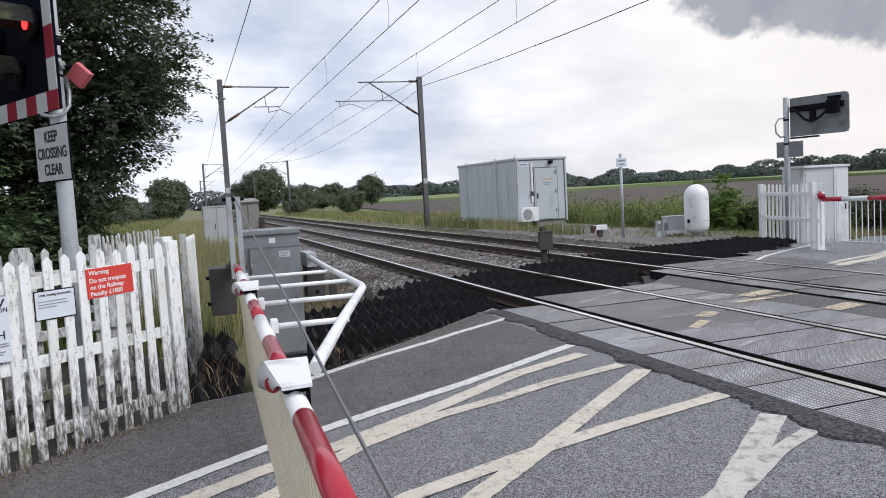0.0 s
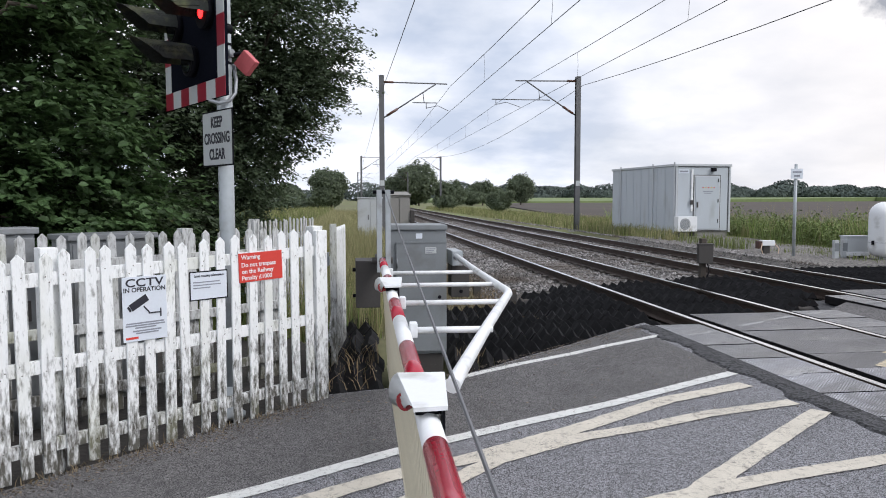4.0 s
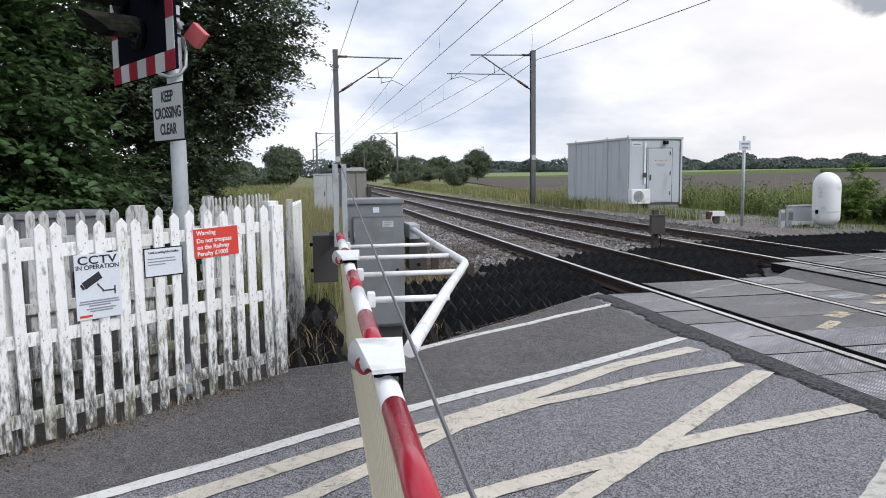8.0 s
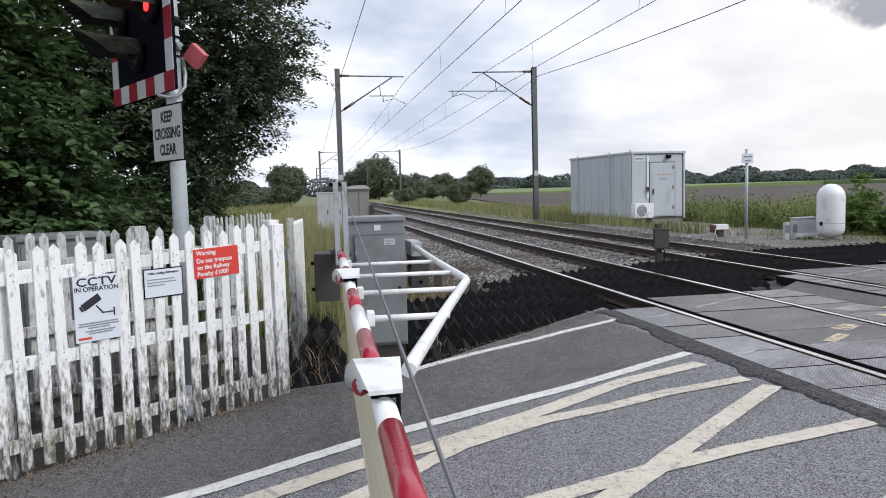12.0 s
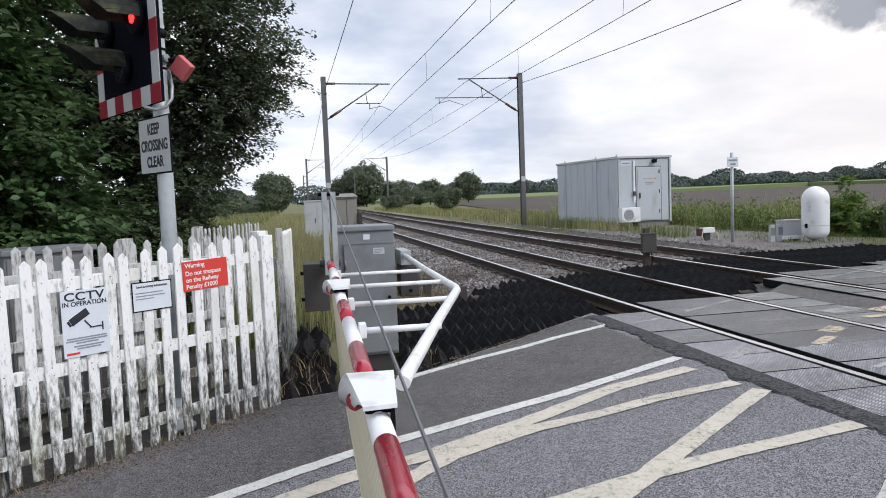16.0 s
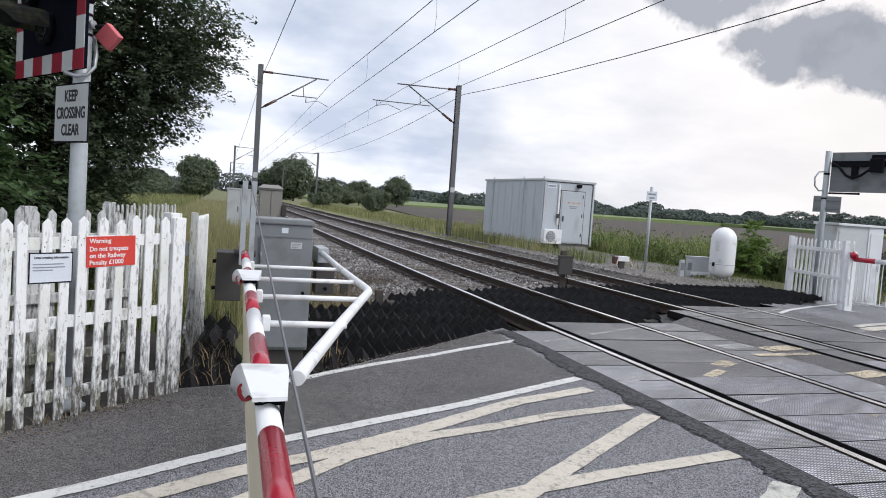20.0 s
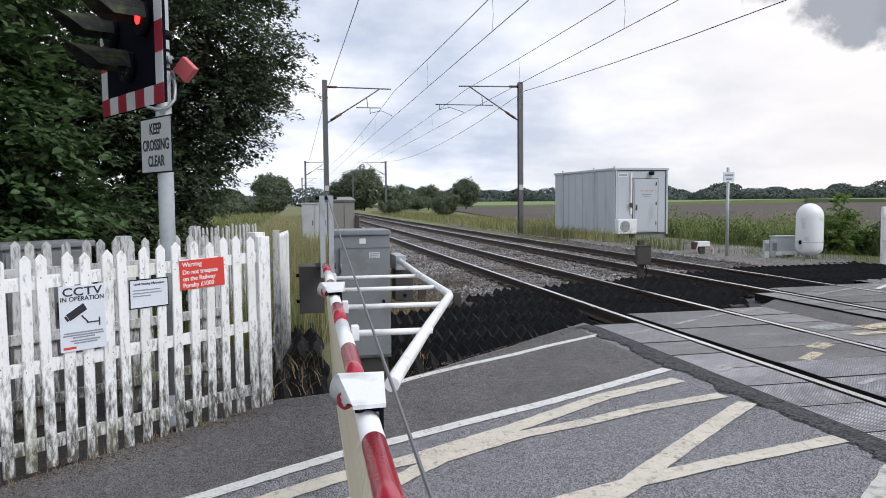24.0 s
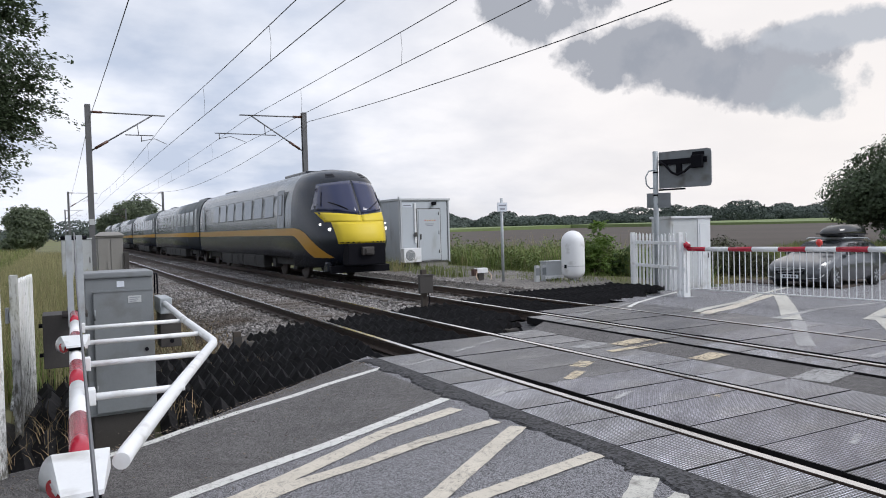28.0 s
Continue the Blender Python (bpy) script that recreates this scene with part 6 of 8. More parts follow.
    bm = bmesh.new(); box(bm, -0.16, 0.20, -0.1, 0.1, 0.36, 0.50, 0.008); part("box", bm, "tank", e)
    bm = bmesh.new(); box(bm, -0.27, -0.161, -0.08, 0.08, 0.28, 0.48, 0.008); part("cap", bm, "rust", e)
    bm = bmesh.new(); box(bm, -0.1, 0.08, -0.06, 0.06, -0.05, 0.36, 0.008); part("stand", bm, "cab_dark", e)
    for s_ in (-1, 1):
        bm = bmesh.new(); tube(bm, [(0.02 + s_ * 0.18, -0.08, 0.42), (0.02 + s_ * 0.26, -0.16, 0.28), (0.02 + s_ * 0.2, -0.2, 0.08), (0.02 + s_ * 0.3, -0.25, 0.0)], 0.014, 6); part("cable", bm, "cable_pale", e)
    # stumps by the ballast and the cases farther along
    for x, y, h in ((-1.95, 13.1, 0.55), (-1.55, 12.0, 0.5)):
        k = thing("timber_stake", "short dark weathered timber stake in the ballast shoulder", "stake", pose(x, y, -0.5), "timber stakes")
        bm = bmesh.new(); box(bm, -0.06, 0.06, -0.05, 0.05, 0, h, 0.008); part("stake", bm, "timber", k)
        bm = bmesh.new(); box(bm, -0.065, 0.065, -0.056, -0.051, h - 0.2, h - 0.08); part("plate", bm, "cab_dark", k)
    c = relay_cabinet(-2.75, 21.5, 0.62, 0.45, 1.95, 0, 2, "brown-grey lineside location case with a pitched lid", -0.35)
    for ch in c.children_recursive:
        ch.data.materials[0] = M["case_brown"]
    bm = bmesh.new()
    vs = prism(bm, [(-0.36, -0.28), (0.36, -0.28), (0.36, 0.28), (-0.36, 0.28)], 1.951, 2.05)
    for v in vs:
        if v.co.z > 2.0:
            v.co.x *= 0.6; v.co.y *= 0.6
    part("cap", bm, "case_brown", c)
    bm = bmesh.new(); box(bm, 0.32, 0.44, -0.3, -0.15, 0.9, 1.5, 0.01); part("meter_box", bm, "cab_dark", c)
    relay_cabinet(-3.35, 29.0, 0.95, 0.5, 1.95, 0, 2, "pale lineside location case standing in long grass", -0.4)
    h = thing("hoop_rail", "low black tubular hoop beside the track", "rail guard", pose(-1.75, 24.0, -0.4))
    for x in (0.0, 0.22, 0.44):
        bm = bmesh.new(); tube(bm, [(x, 0, 0), (x, 0, 0.75), (x, 0.1, 0.8), (x, 0.6, 0.8), (x, 0.7, 0.0)], 0.025, 8); part("hoop", bm, "black", h)


M["timber"] = material("timber", (0.07, 0.058, 0.048), 0.9, vary=0.35, scale=10, bump=0.4)
M["rust"] = material("rust", (0.07, 0.035, 0.028), 0.8, vary=0.3, bump=0.2)
M["cable_pale"] = material("cable_pale", (0.6, 0.45, 0.33), 0.6, vary=0.1, bump=0.0)
M["case_brown"] = material("case_brown", (0.27, 0.26, 0.245), 0.6, vary=0.1, scale=2, bump=0.1)
make_lineside()


# ---- far side of the crossing ----
def make_far_side():
    f = picket_fence((8.48, 12.1), (9.16, 14.4), 14, 1.36, "white picket fence panel seen from its railed side", -0.05, 7, w=0.08, rails=(1.12, 0.55), posts=(0.05, 2.36), back=0.05, mat="white_paint")
    c = thing("relay_cabinet", "tall pale grey cabinet with white end behind the fence", "cabinet", pose(10.75, 14.6, -0.35, 0, 0, 8))
    bm = bmesh.new(); box(bm, -0.62, 0.55, -0.3, 0.3, 0, 2.0, 0.01); part("body", bm, "cab_light", c)
    bm = bmesh.new(); box(bm, 0.552, 1.12, -0.32, 0.3, 0, 2.0, 0.01); part("end_section", bm, "cab_white", c, "white end section")
    bm = bmesh.new(); box(bm, -0.66, 1.16, -0.36, 0.34, 2.001, 2.06, 0.01); part("lid", bm, "cab_white", c)
    bm = bmesh.new(); box(bm, 0.62, 1.05, -0.335, -0.321, 0.15, 1.85, 0.004); d = part("door", bm, "cab_white", c)
    bm = bmesh.new(); box(bm, 0.95, 0.98, -0.36, -0.336, 0.9, 1.05); part("handle", bm, "cab_dark", d)
    bm = bmesh.new(); box(bm, -0.55, 0.48, -0.315, -0.301, 0.15, 1.85, 0.004); part("door", bm, "cab_light", c)
    # signal seen from behind
    s = thing("road_signal", "back of a grey wig-wag signal board on its pole", "traffic signal", pose(8.85, 13.37, -0.2))
    bm = bmesh.new(); tube(bm, [(0, 0, 0), (0, 0, 3.48)], 0.062, 16); part("pole", bm, "pole_grey", s)
    ang = math.degrees(math.atan2(-0.95, 0.32))
    hub = new("signal_head"); hub.parent = s; hub.matrix_basis = pose(0.08, -0.04, 2.575, 0, 0, ang); hub.scale = (1.07, 1.07, 1.07); hub.empty_display_size = 0.1
    def sub(name, bm, mat, label=""):
        return part(name, bm, mat, hub, label)
    bm = bmesh.new(); bd = [(0.0, 0.0), (1.12, 0.0), (1.19, 0.02), (1.21, 0.09), (1.21, 0.73), (1.19, 0.80), (1.12, 0.82), (0.0, 0.82)]
    prism(bm, bd, -0.01, 0.01)
    bmesh.ops.transform(bm, matrix=pose(0, 0, 0, 90, 0, 0), verts=bm.verts[:])
    sub("backing_board", bm, "cab_grey")
    bm = bmesh.new(); box(bm, 0.02, 1.12, -0.07, -0.011, 0.52, 0.64, 0.006); sub("cross_bar", bm, "black")
    bm = bmesh.new(); box(bm, 0.44, 0.56, -0.08, -0.011, 0.30, 0.519, 0.006); sub("junction", bm, "black")
    for x in (0.94,):
        bm = bmesh.new(); box(bm, x - 0.13, x + 0.13, -0.16, -0.072, 0.40, 0.68, 0.02); sub("lamp_back", bm, "black")
    bm = bmesh.new(); box(bm, 0.80, 1.06, -0.05, -0.011, 0.68, 0.76, 0.006); sub("label_box", bm, "black")
    bm = bmesh.new(); tube(bm, [(0.05, -0.1, 0.60), (0.2, -0.12, 0.52), (0.36, -0.13, 0.34), (0.5, -0.13, 0.28), (0.66, -0.13, 0.34), (0.82, -0.13, 0.46)], 0.028, 8); sub("cable", bm, "black")
    bm = bmesh.new(); tube(bm, [(0.0, -0.02, -0.03), (0.62, -0.02, -0.03)], 0.02, 6); sub("arm", bm, "black")
    bm = bmesh.new(); tube(bm, [(-0.05, -0.02, 3.02), (-0.22, 0.0, 3.0), (-0.32, 0.0, 2.86), (-0.30, 0.0, 2.68), (-0.18, 0.0, 2.58), (-0.03, 0, 2.60)], 0.018, 8); part("cable_loop", bm, "pole_grey", s)
    for z in (2.4, 2.95):
        bm = bmesh.new(); tube(bm, [(0, 0, z), (0, 0, z + 0.04)], 0.064, 16); part("clamp", bm, "black", s)
    p = thing("keep_clear_sign", "back of a grey sign plate clamped to the pole", "sign", pose(8.87, 13.30, 1.91, 0, 0, ang + 18))
    bm = bmesh.new(); box(bm, -0.28, 0.28, -0.006, 0.006, 0.0, 0.36, 0.002); part("plate", bm, "cab_grey", p)
    for z in (0.09, 0.27):
        bm = bmesh.new(); box(bm, -0.26, 0.26, -0.024, -0.0065, z - 0.015, z + 0.015); part("stiffener", bm, "cab_grey", p)
    # barrier
    b = thing("barrier", "lowered red and white barrier with a fence of hanging rods", "barrier", pose(0, 0, 0))
    A, B = Vector((8.45, 12.0, 0.945)), Vector((8.62, 2.0, 1.05))
    def at(t):
        return A.lerp(B, t)
    ts = [0, 0.05, 0.11, 0.168, 0.228, 0.286, 0.347, 0.405, 0.464, 0.5245, 0.584, 0.644, 0.704, 0.764, 0.824, 0.884, 0.944, 1.0]
    for i, (u, v) in enumerate(zip(ts, ts[1:])):
        bm = bmesh.new(); tube(bm, [at(u), at(v)], 0.05, 14); part("boom_section", bm, "red_paint" if i % 2 == 0 else "white_paint", b)
    bm = bmesh.new(); tube(bm, [(0, 0, 0), (0, 0, -0.86)], 0.010, 6)
    rod = mesh_of("skirt_rod", bm, "white_paint")
    for k in range(72):
        q = at(0.012 + k * 0.0137)
        piece("skirt_rod", rod, b, pose(q.x, q.y, q.z - 0.03, 0, 0, 0))
    bm = bmesh.new(); tube(bm, [at(0.005) - Vector((0, 0, 0.885)), at(1) - Vector((0, 0, 0.885))], 0.014, 8); part("foot_bar", bm, "white_paint", b)
    bm = bmesh.new(); tube(bm, [at(0.0) + Vector((0, 0.0, 0.05)), at(0.0) + Vector((0, 0.12, 0.12))], 0.07, 10); part("pivot_cap", bm, "red_paint", b)
    for u in (0.312, 0.80):
        q = at(u)
        bm = bmesh.new(); lathe(bm, [(0.02, 0.0), (0.025, 0.03), (0.055, 0.04), (0.058, 0.09), (0.04, 0.135), (0.01, 0.145)], 12, (q.x, q.y, q.z + 0.045)); part("boom_lamp", bm, "lamp_dull", b, "red boom lamp")
    m = thing("pivot_post", "white steel post carrying the far barrier pivot", "post", pose(8.48, 12.1, -0.2))
    bm = bmesh.new(); box(bm, -0.10, 0.10, -0.02, 0.16, 0, 1.3, 0.01); part("post", bm, "white_paint", m)
    bm = bmesh.new(); box(bm, -0.16, 0.16, -0.06, 0.2, -0.1, 0.06, 0.01); part("foot", bm, "cab_light", m)


M["cab_white"] = material("cab_white", (0.62, 0.64, 0.66), 0.5, vary=0.06, bump=0.05, dirt=(0.42, 0.42, 0.41), dirt_amount=0.3, dirt_scale=2)
M["lamp_dull"] = material("lamp_dull", (0.55, 0.04, 0.03), 0.3, vary=0.1, bump=0.0)
make_far_side()


# ---- waiting car ----
def make_car():
    c = thing("estate_car", "dark metallic grey estate car waiting at the lowered barrier", "car", pose(16.0, 15.0, road_z(16.0) - 0.01, 0, 1.7, 8.5))
    # x runs to the tail, z up; stations: x, sill, belt, roof, half width low, half width belt, half width roof
    st = [(-0.02, 0.28, 0.55, 0.55, 0.55, 0.50, 0.46), (0.10, 0.20, 0.67, 0.68, 0.80, 0.74, 0.66), (0.5, 0.18, 0.80, 0.82, 0.90, 0.84, 0.74), (1.15, 0.2, 0.92, 0.95, 0.92, 0.88, 0.78), (1.45, 0.2, 0.97, 1.06, 0.92, 0.89, 0.74), (2.1, 0.2, 0.98, 1.42, 0.92, 0.90, 0.62), (2.7, 0.2, 0.99, 1.49, 0.92, 0.90, 0.62), (3.6, 0.2, 1.0, 1.48, 0.92, 0.89, 0.61), (4.3, 0.22, 1.02, 1.40, 0.90, 0.86, 0.58), (4.75, 0.3, 1.0, 1.05, 0.84, 0.80, 0.66), (4.85, 0.36, 0.9, 0.92, 0.72, 0.7, 0.62)]
    bm = bmesh.new()
    rings = []
    for x, zs, zb, zr, wl, wb, wr in st:
        half = [(wl * 0.9, zs), (wl, zs + 0.12), (wl, (zs + zb) / 2 + 0.05), (wb, zb), (wr + (wb - wr) * 0.25, zb + (zr - zb) * 0.75), (wr * 0.85, zr), (0, zr + 0.02)]
        ring = [(-y, z) for y, z in half] + [(y, z) for y, z in half[-2::-1]]
        rings.append([bm.verts.new((x, y, z)) for y, z in ring])
    for u, v in zip(rings, rings[1:]):
        for i in range(len(u) - 1):
            bm.faces.new((u[i], u[i + 1], v[i + 1], v[i])).smooth = True
    bm.faces.new(rings[0]); bm.faces.new(rings[-1][::-1])
    part("body", bm, "car_paint", c)
    def quad(name, pts, mat, par=c, label=""):
        bm = bmesh.new()
        f = bm.faces.new([bm.verts.new(p) for p in pts])
        bmesh.ops.solidify(bm, geom=[f], thickness=0.008)
        return part(name, bm, mat, par, label)
    quad("windscreen", [(1.42, -0.68, 1.075), (1.42, 0.68, 1.075), (2.06, 0.56, 1.425), (2.06, -0.56, 1.425)], "car_glass")
    for s in (-1, 1):
        quad("side_window", [(1.75, s * 0.895, 1.03), (2.75, s * 0.885, 1.04), (2.72, s * 0.70, 1.40), (2.2, s * 0.72, 1.36)], "car_glass")
        quad("side_window", [(2.82, s * 0.885, 1.04), (3.7, s * 0.875, 1.05), (3.6, s * 0.70, 1.39), (2.82, s * 0.70, 1.40)], "car_glass")
        quad("headlamp", [(0.02, s * 0.50, 0.55), (0.10, s * 0.80, 0.58), (0.46, s * 0.885, 0.72), (0.16, s * 0.60, 0.70)], "head_glass")
        bm = bmesh.new(); tube(bm, [(-0.01, s * 0.52, 0.30), (0.08, s * 0.76, 0.31), (0.20, s * 0.85, 0.35), (0.30, s * 0.885, 0.42)], 0.013, 8); part("bumper_trim", bm, "galv", c, "chrome bumper trim")
        bm = bmesh.new(); box(bm, -0.08, 0.12, -0.06, 0.06, -0.06, 0.08, 0.03, m=pose(1.72, s * 1.0, 1.05)); part("mirror", bm, "car_paint", c)
        bm = bmesh.new(); tube(bm, [(2.15, s * 0.58, 1.50), (2.3, s * 0.58, 1.55), (3.9, s * 0.57, 1.54), (4.1, s * 0.56, 1.47)], 0.018, 8); part("roof_rail", bm, "galv", c)
        for x in (0.92, 3.72):
            w = new("wheel"); w.parent = c; w.matrix_basis = pose(x, s * 0.84, 0.325, 90, 0, 0); w.empty_display_size = 0.1
            bm = bmesh.new(); lathe(bm, [(0.22, -0.105), (0.30, -0.11), (0.325, -0.08), (0.328, 0.0), (0.325, 0.08), (0.30, 0.11), (0.22, 0.105)], 28); part("tyre", bm, "tyre", w)
            bm = bmesh.new(); tube(bm, [(0, 0, -0.112), (0, 0, 0.112)], 0.215, 24); rim = part("rim", bm, "rim", w)
            bm = bmesh.new()
            for k in range(7):
                box(bm, 0.05, 0.20, -0.02, 0.02, -0.12, 0.12, m=pose(0, 0, 0, 0, 0, k * 360 / 7))
            part("spokes", bm, "galv", w)
    bm = bmesh.new(); box(bm, -0.045, -0.02, -0.44, 0.44, 0.42, 0.60, 0.01); g = part("grille", bm, "black", c)
    for k in range(4):
        bm = bmesh.new(); tube(bm, [(-0.05, -0.46 + 0.03 * k, 0.60 - 0.045 * k), (-0.052, 0.46 - 0.03 * k, 0.60 - 0.045 * k)], 0.014 if k == 0 else 0.008, 6); part("grille_bar", bm, "galv", g)
    bm = bmesh.new(); tube(bm, [(-0.062, 0, 0.58), (-0.052, 0, 0.58)], 0.055, 14); part("badge", bm, "galv", c)
    bm = bmesh.new(); box(bm, -0.04, -0.022, -0.26, 0.26, 0.295, 0.405, 0.003); p = part("number_plate", bm, "sign_white", c)
    for k in range(5):
        bm = bmesh.new(); box(bm, -0.0425, -0.0405, -0.2 + 0.09 * k, -0.14 + 0.09 * k, 0.32, 0.38); part("plate_bar", bm, "ink", p)
    bm = bmesh.new(); box(bm, -0.03, 0.06, -0.50, 0.50, 0.19, 0.27, 0.02); part("lower_grille", bm, "black", c)
    # roof box
    r = thing("roof_box", "glossy black roof box strapped on the car", "roof box", c.matrix_basis @ pose(3.15, -0.1, 1.56))
    bm = bmesh.new()
    rings = []
    for x, w, z0, z1 in ((-1.02, 0.12, 0.10, 0.16), (-0.95, 0.28, 0.04, 0.22), (-0.7, 0.38, 0.0, 0.33), (-0.2, 0.42, 0.0, 0.42), (0.5, 0.42, 0.0, 0.43), (0.9, 0.38, 0.0, 0.38), (1.0, 0.30, 0.05, 0.25)):
        rings.append([bm.verts.new((x, y * w, z0 + (z1 - z0) * z)) for y, z in ((-0.8, 0), (-1, 0.3), (-0.95, 0.7), (-0.6, 1), (0.6, 1), (0.95, 0.7), (1, 0.3), (0.8, 0))])
    for u, v in zip(rings, rings[1:]):
        for i in range(8):
            bm.faces.new((u[i], u[(i + 1) % 8], v[(i + 1) % 8], v[i])).smooth = True
    bm.faces.new(rings[0]); bm.faces.new(rings[-1][::-1])
    part("shell", bm, "box_black", r)
    bm = bmesh.new(); box(bm, -0.9, 0.95, -0.43, 0.43, 0.10, 0.125, 0.005); part("seam", bm, "black", r)
    for x in (-0.45, 0.5):
        bm = bmesh.new(); box(bm, x - 0.03, x + 0.03, -0.5, 0.66, -0.06, -0.001, 0.006); part("cross_bar", bm, "galv", r)


M["car_glass"] = material("car_glass", (0.03, 0.035, 0.04), 0.04, vary=0.05, bump=0.0, spec=0.8)
M["head_glass"] = material("head_glass", (0.30, 0.32, 0.35), 0.3, 0.0, vary=0.1, bump=0.0)
M["rim"] = material("rim", (0.06, 0.06, 0.065), 0.5, 0.5, vary=0.1, bump=0.0)
M["box_black"] = material("box_black", (0.015, 0.015, 0.017), 0.18, vary=0.05, bump=0.0, spec=0.7)
make_car()


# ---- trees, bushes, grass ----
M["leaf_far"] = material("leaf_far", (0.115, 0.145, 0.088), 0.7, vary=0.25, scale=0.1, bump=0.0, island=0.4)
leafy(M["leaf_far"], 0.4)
# bluish grey of distance haze is put into the woodland's leaf colour
M["hazy_woods"] = material("hazy_woods", (0.088, 0.108, 0.096), 0.9, spec=0.1, vary=0.3, scale=0.02, bump=0.0, island=0.15)


def leaf_mesh(name, centres, normals, sizes, mat, seed, long=1.5, droop=0.25, oval=False):
    """Many small leaves, each a folded blade, pointed ovals where they are seen from near."""
    rng = np.random.default_rng(seed)
    n = len(centres)
    nrm = normals + rng.normal(0, 0.42, (n, 3))
    nrm /= np.linalg.norm(nrm, axis=1)[:, None] + 1e-9
    ax = rng.normal(0, 1, (n, 3)) - np.array([0, 0, droop])
    ax -= nrm * np.sum(ax * nrm, 1)[:, None]
    ax /= np.linalg.norm(ax, axis=1)[:, None] + 1e-9
    sd = np.cross(nrm, ax)
    s = sizes[:, None]
    fold = nrm * s * 0.13
    if oval:
        v = np.stack([centres - ax * s * long / 2, centres - ax * s * long * 0.2 + sd * s * 0.46 + fold, centres + ax * s * long * 0.18 + sd * s * 0.40 + fold * 0.8, centres + ax * s * long / 2 - fold * 0.6,
                      centres + ax * s * long * 0.18 - sd * s * 0.40 + fold * 0.8, centres - ax * s * long * 0.2 - sd * s * 0.46 + fold], 1).reshape(-1, 3)
        i = 6 * np.arange(n)[:, None]
        f = np.concatenate([i + np.array([t]) for t in ([0, 1, 2], [0, 2, 3], [0, 3, 4], [0, 4, 5])], 1).reshape(-1, 3)
    else:
        v = np.stack([centres - ax * s * long / 2, centres + sd * s / 2 + fold, centres + ax * s * long / 2, centres - sd * s / 2 + fold], 1).reshape(-1, 3)
        i = 4 * np.arange(n)[:, None]
        f = np.concatenate([i + np.array([[0, 1, 2]]), i + np.array([[0, 2, 3]])], 1).reshape(-1, 3)
    me = bpy.data.meshes.new(name)
    me.from_pydata(v.tolist(), [], f.tolist())
    me.materials.append(M[mat])
    return me


def ball_points(rng, blobs, n, twig):
    """Round tufts on and in the given ellipsoids, for crowns far off."""
    w = np.array([b[1][0] * b[1][1] + b[1][1] * b[1][2] + b[1][0] * b[1][2] for b in blobs])
    pts, nor = [], []
    per = 40
    tufts = max(1, n // per)
    for k in rng.choice(len(blobs), tufts, p=w / w.sum()):
        c, r = np.array(blobs[k][0]), np.array(blobs[k][1])
        d = rng.normal(0, 1, 3); d /= np.linalg.norm(d)
        t = c + d * r * (0.6 + 0.42 * rng.random() ** 0.6)
        tr = twig * (0.5 + rng.random())
        q = rng.normal(0, 1, (per, 3))
        q *= (tr * rng.random(per)[:, None] ** 0.4) / (np.linalg.norm(q, axis=1)[:, None] + 1e-9)
        pts.append(t + q)
        nor.append(q / tr * 0.7 + d * 0.7 + np.array([0, 0, 0.4]))
    return np.concatenate(pts), np.concatenate(nor)


def clump_points(rng, blobs, n, twig):
    """Leaves on flat drooping sprays that reach outwards from the given ellipsoids, in layers with hollows between."""
    w = np.array([b[1][0] * b[1][1] + b[1][1] * b[1][2] + b[1][0] * b[1][2] for b in blobs])
    pts, nor = [], []
    per = 60
    sprays = max(1, n // per)
    pick = rng.choice(len(blobs), sprays, p=w / w.sum())
    for k in pick:
        c, r = np.array(blobs[k][0]), np.array(blobs[k][1])
        d = rng.normal(0, 1, 3); d /= np.linalg.norm(d)
        # boughs: the shell swells and sinks, so that sprays gather and leave dark hollows
        lump = noise.noise(Vector((d[0] * 2.6 + k, d[1] * 2.6, d[2] * 3.4)))
        if lump < -0.12 and rng.random() < 0.75:
            d = -d; lump = noise.noise(Vector((d[0] * 2.6 + k, d[1] * 2.6, d[2] * 3.4)))
        reach = 0.62 + 0.34 * rng.random() ** 0.6 + 0.24 * lump
        t = c + d * r * reach
        ax = d * np.array([1, 1, 0.35]) + rng.normal(0, 0.35, 3) + np.array([0, 0, -0.12])
        ax /= np.linalg.norm(ax)
        sd = np.cross(ax, (0, 0, 1.0)); sd /= np.linalg.norm(sd) + 1e-9
        up = np.cross(sd, ax)
        l = twig * (0.7 + 0.9 * rng.random())
        u = rng.random(per)
        v = rng.normal(0, 0.30, per) * (1.05 - 0.75 * u)
        z = rng.normal(0, 0.07, per) - 0.22 * u * u - 0.25 * v * v
        pts.append(t + l * ((u[:, None] - 0.25) * ax * 1.5 + v[:, None] * sd + z[:, None] * up))
        nor.append(np.tile(up * 0.9 + d * 0.35 + np.array([0, 0, 0.5]), (per, 1)))
    return np.concatenate(pts), np.concatenate(nor)


def limb(bm, rng, a, b, r0, r1, bends=5, wob=0.12):
    pts = []
    for i in range(bends + 1):
        t = i / bends
        p = Vector(a).lerp(Vector(b), t)
        k = wob * math.sin(math.pi * t)
        pts.append(p + Vector((rng.uniform(-k, k), rng.uniform(-k, k), rng.uniform(-k, k) * 0.5)))
    tube(bm, pts, r0, 8, r2=r1)


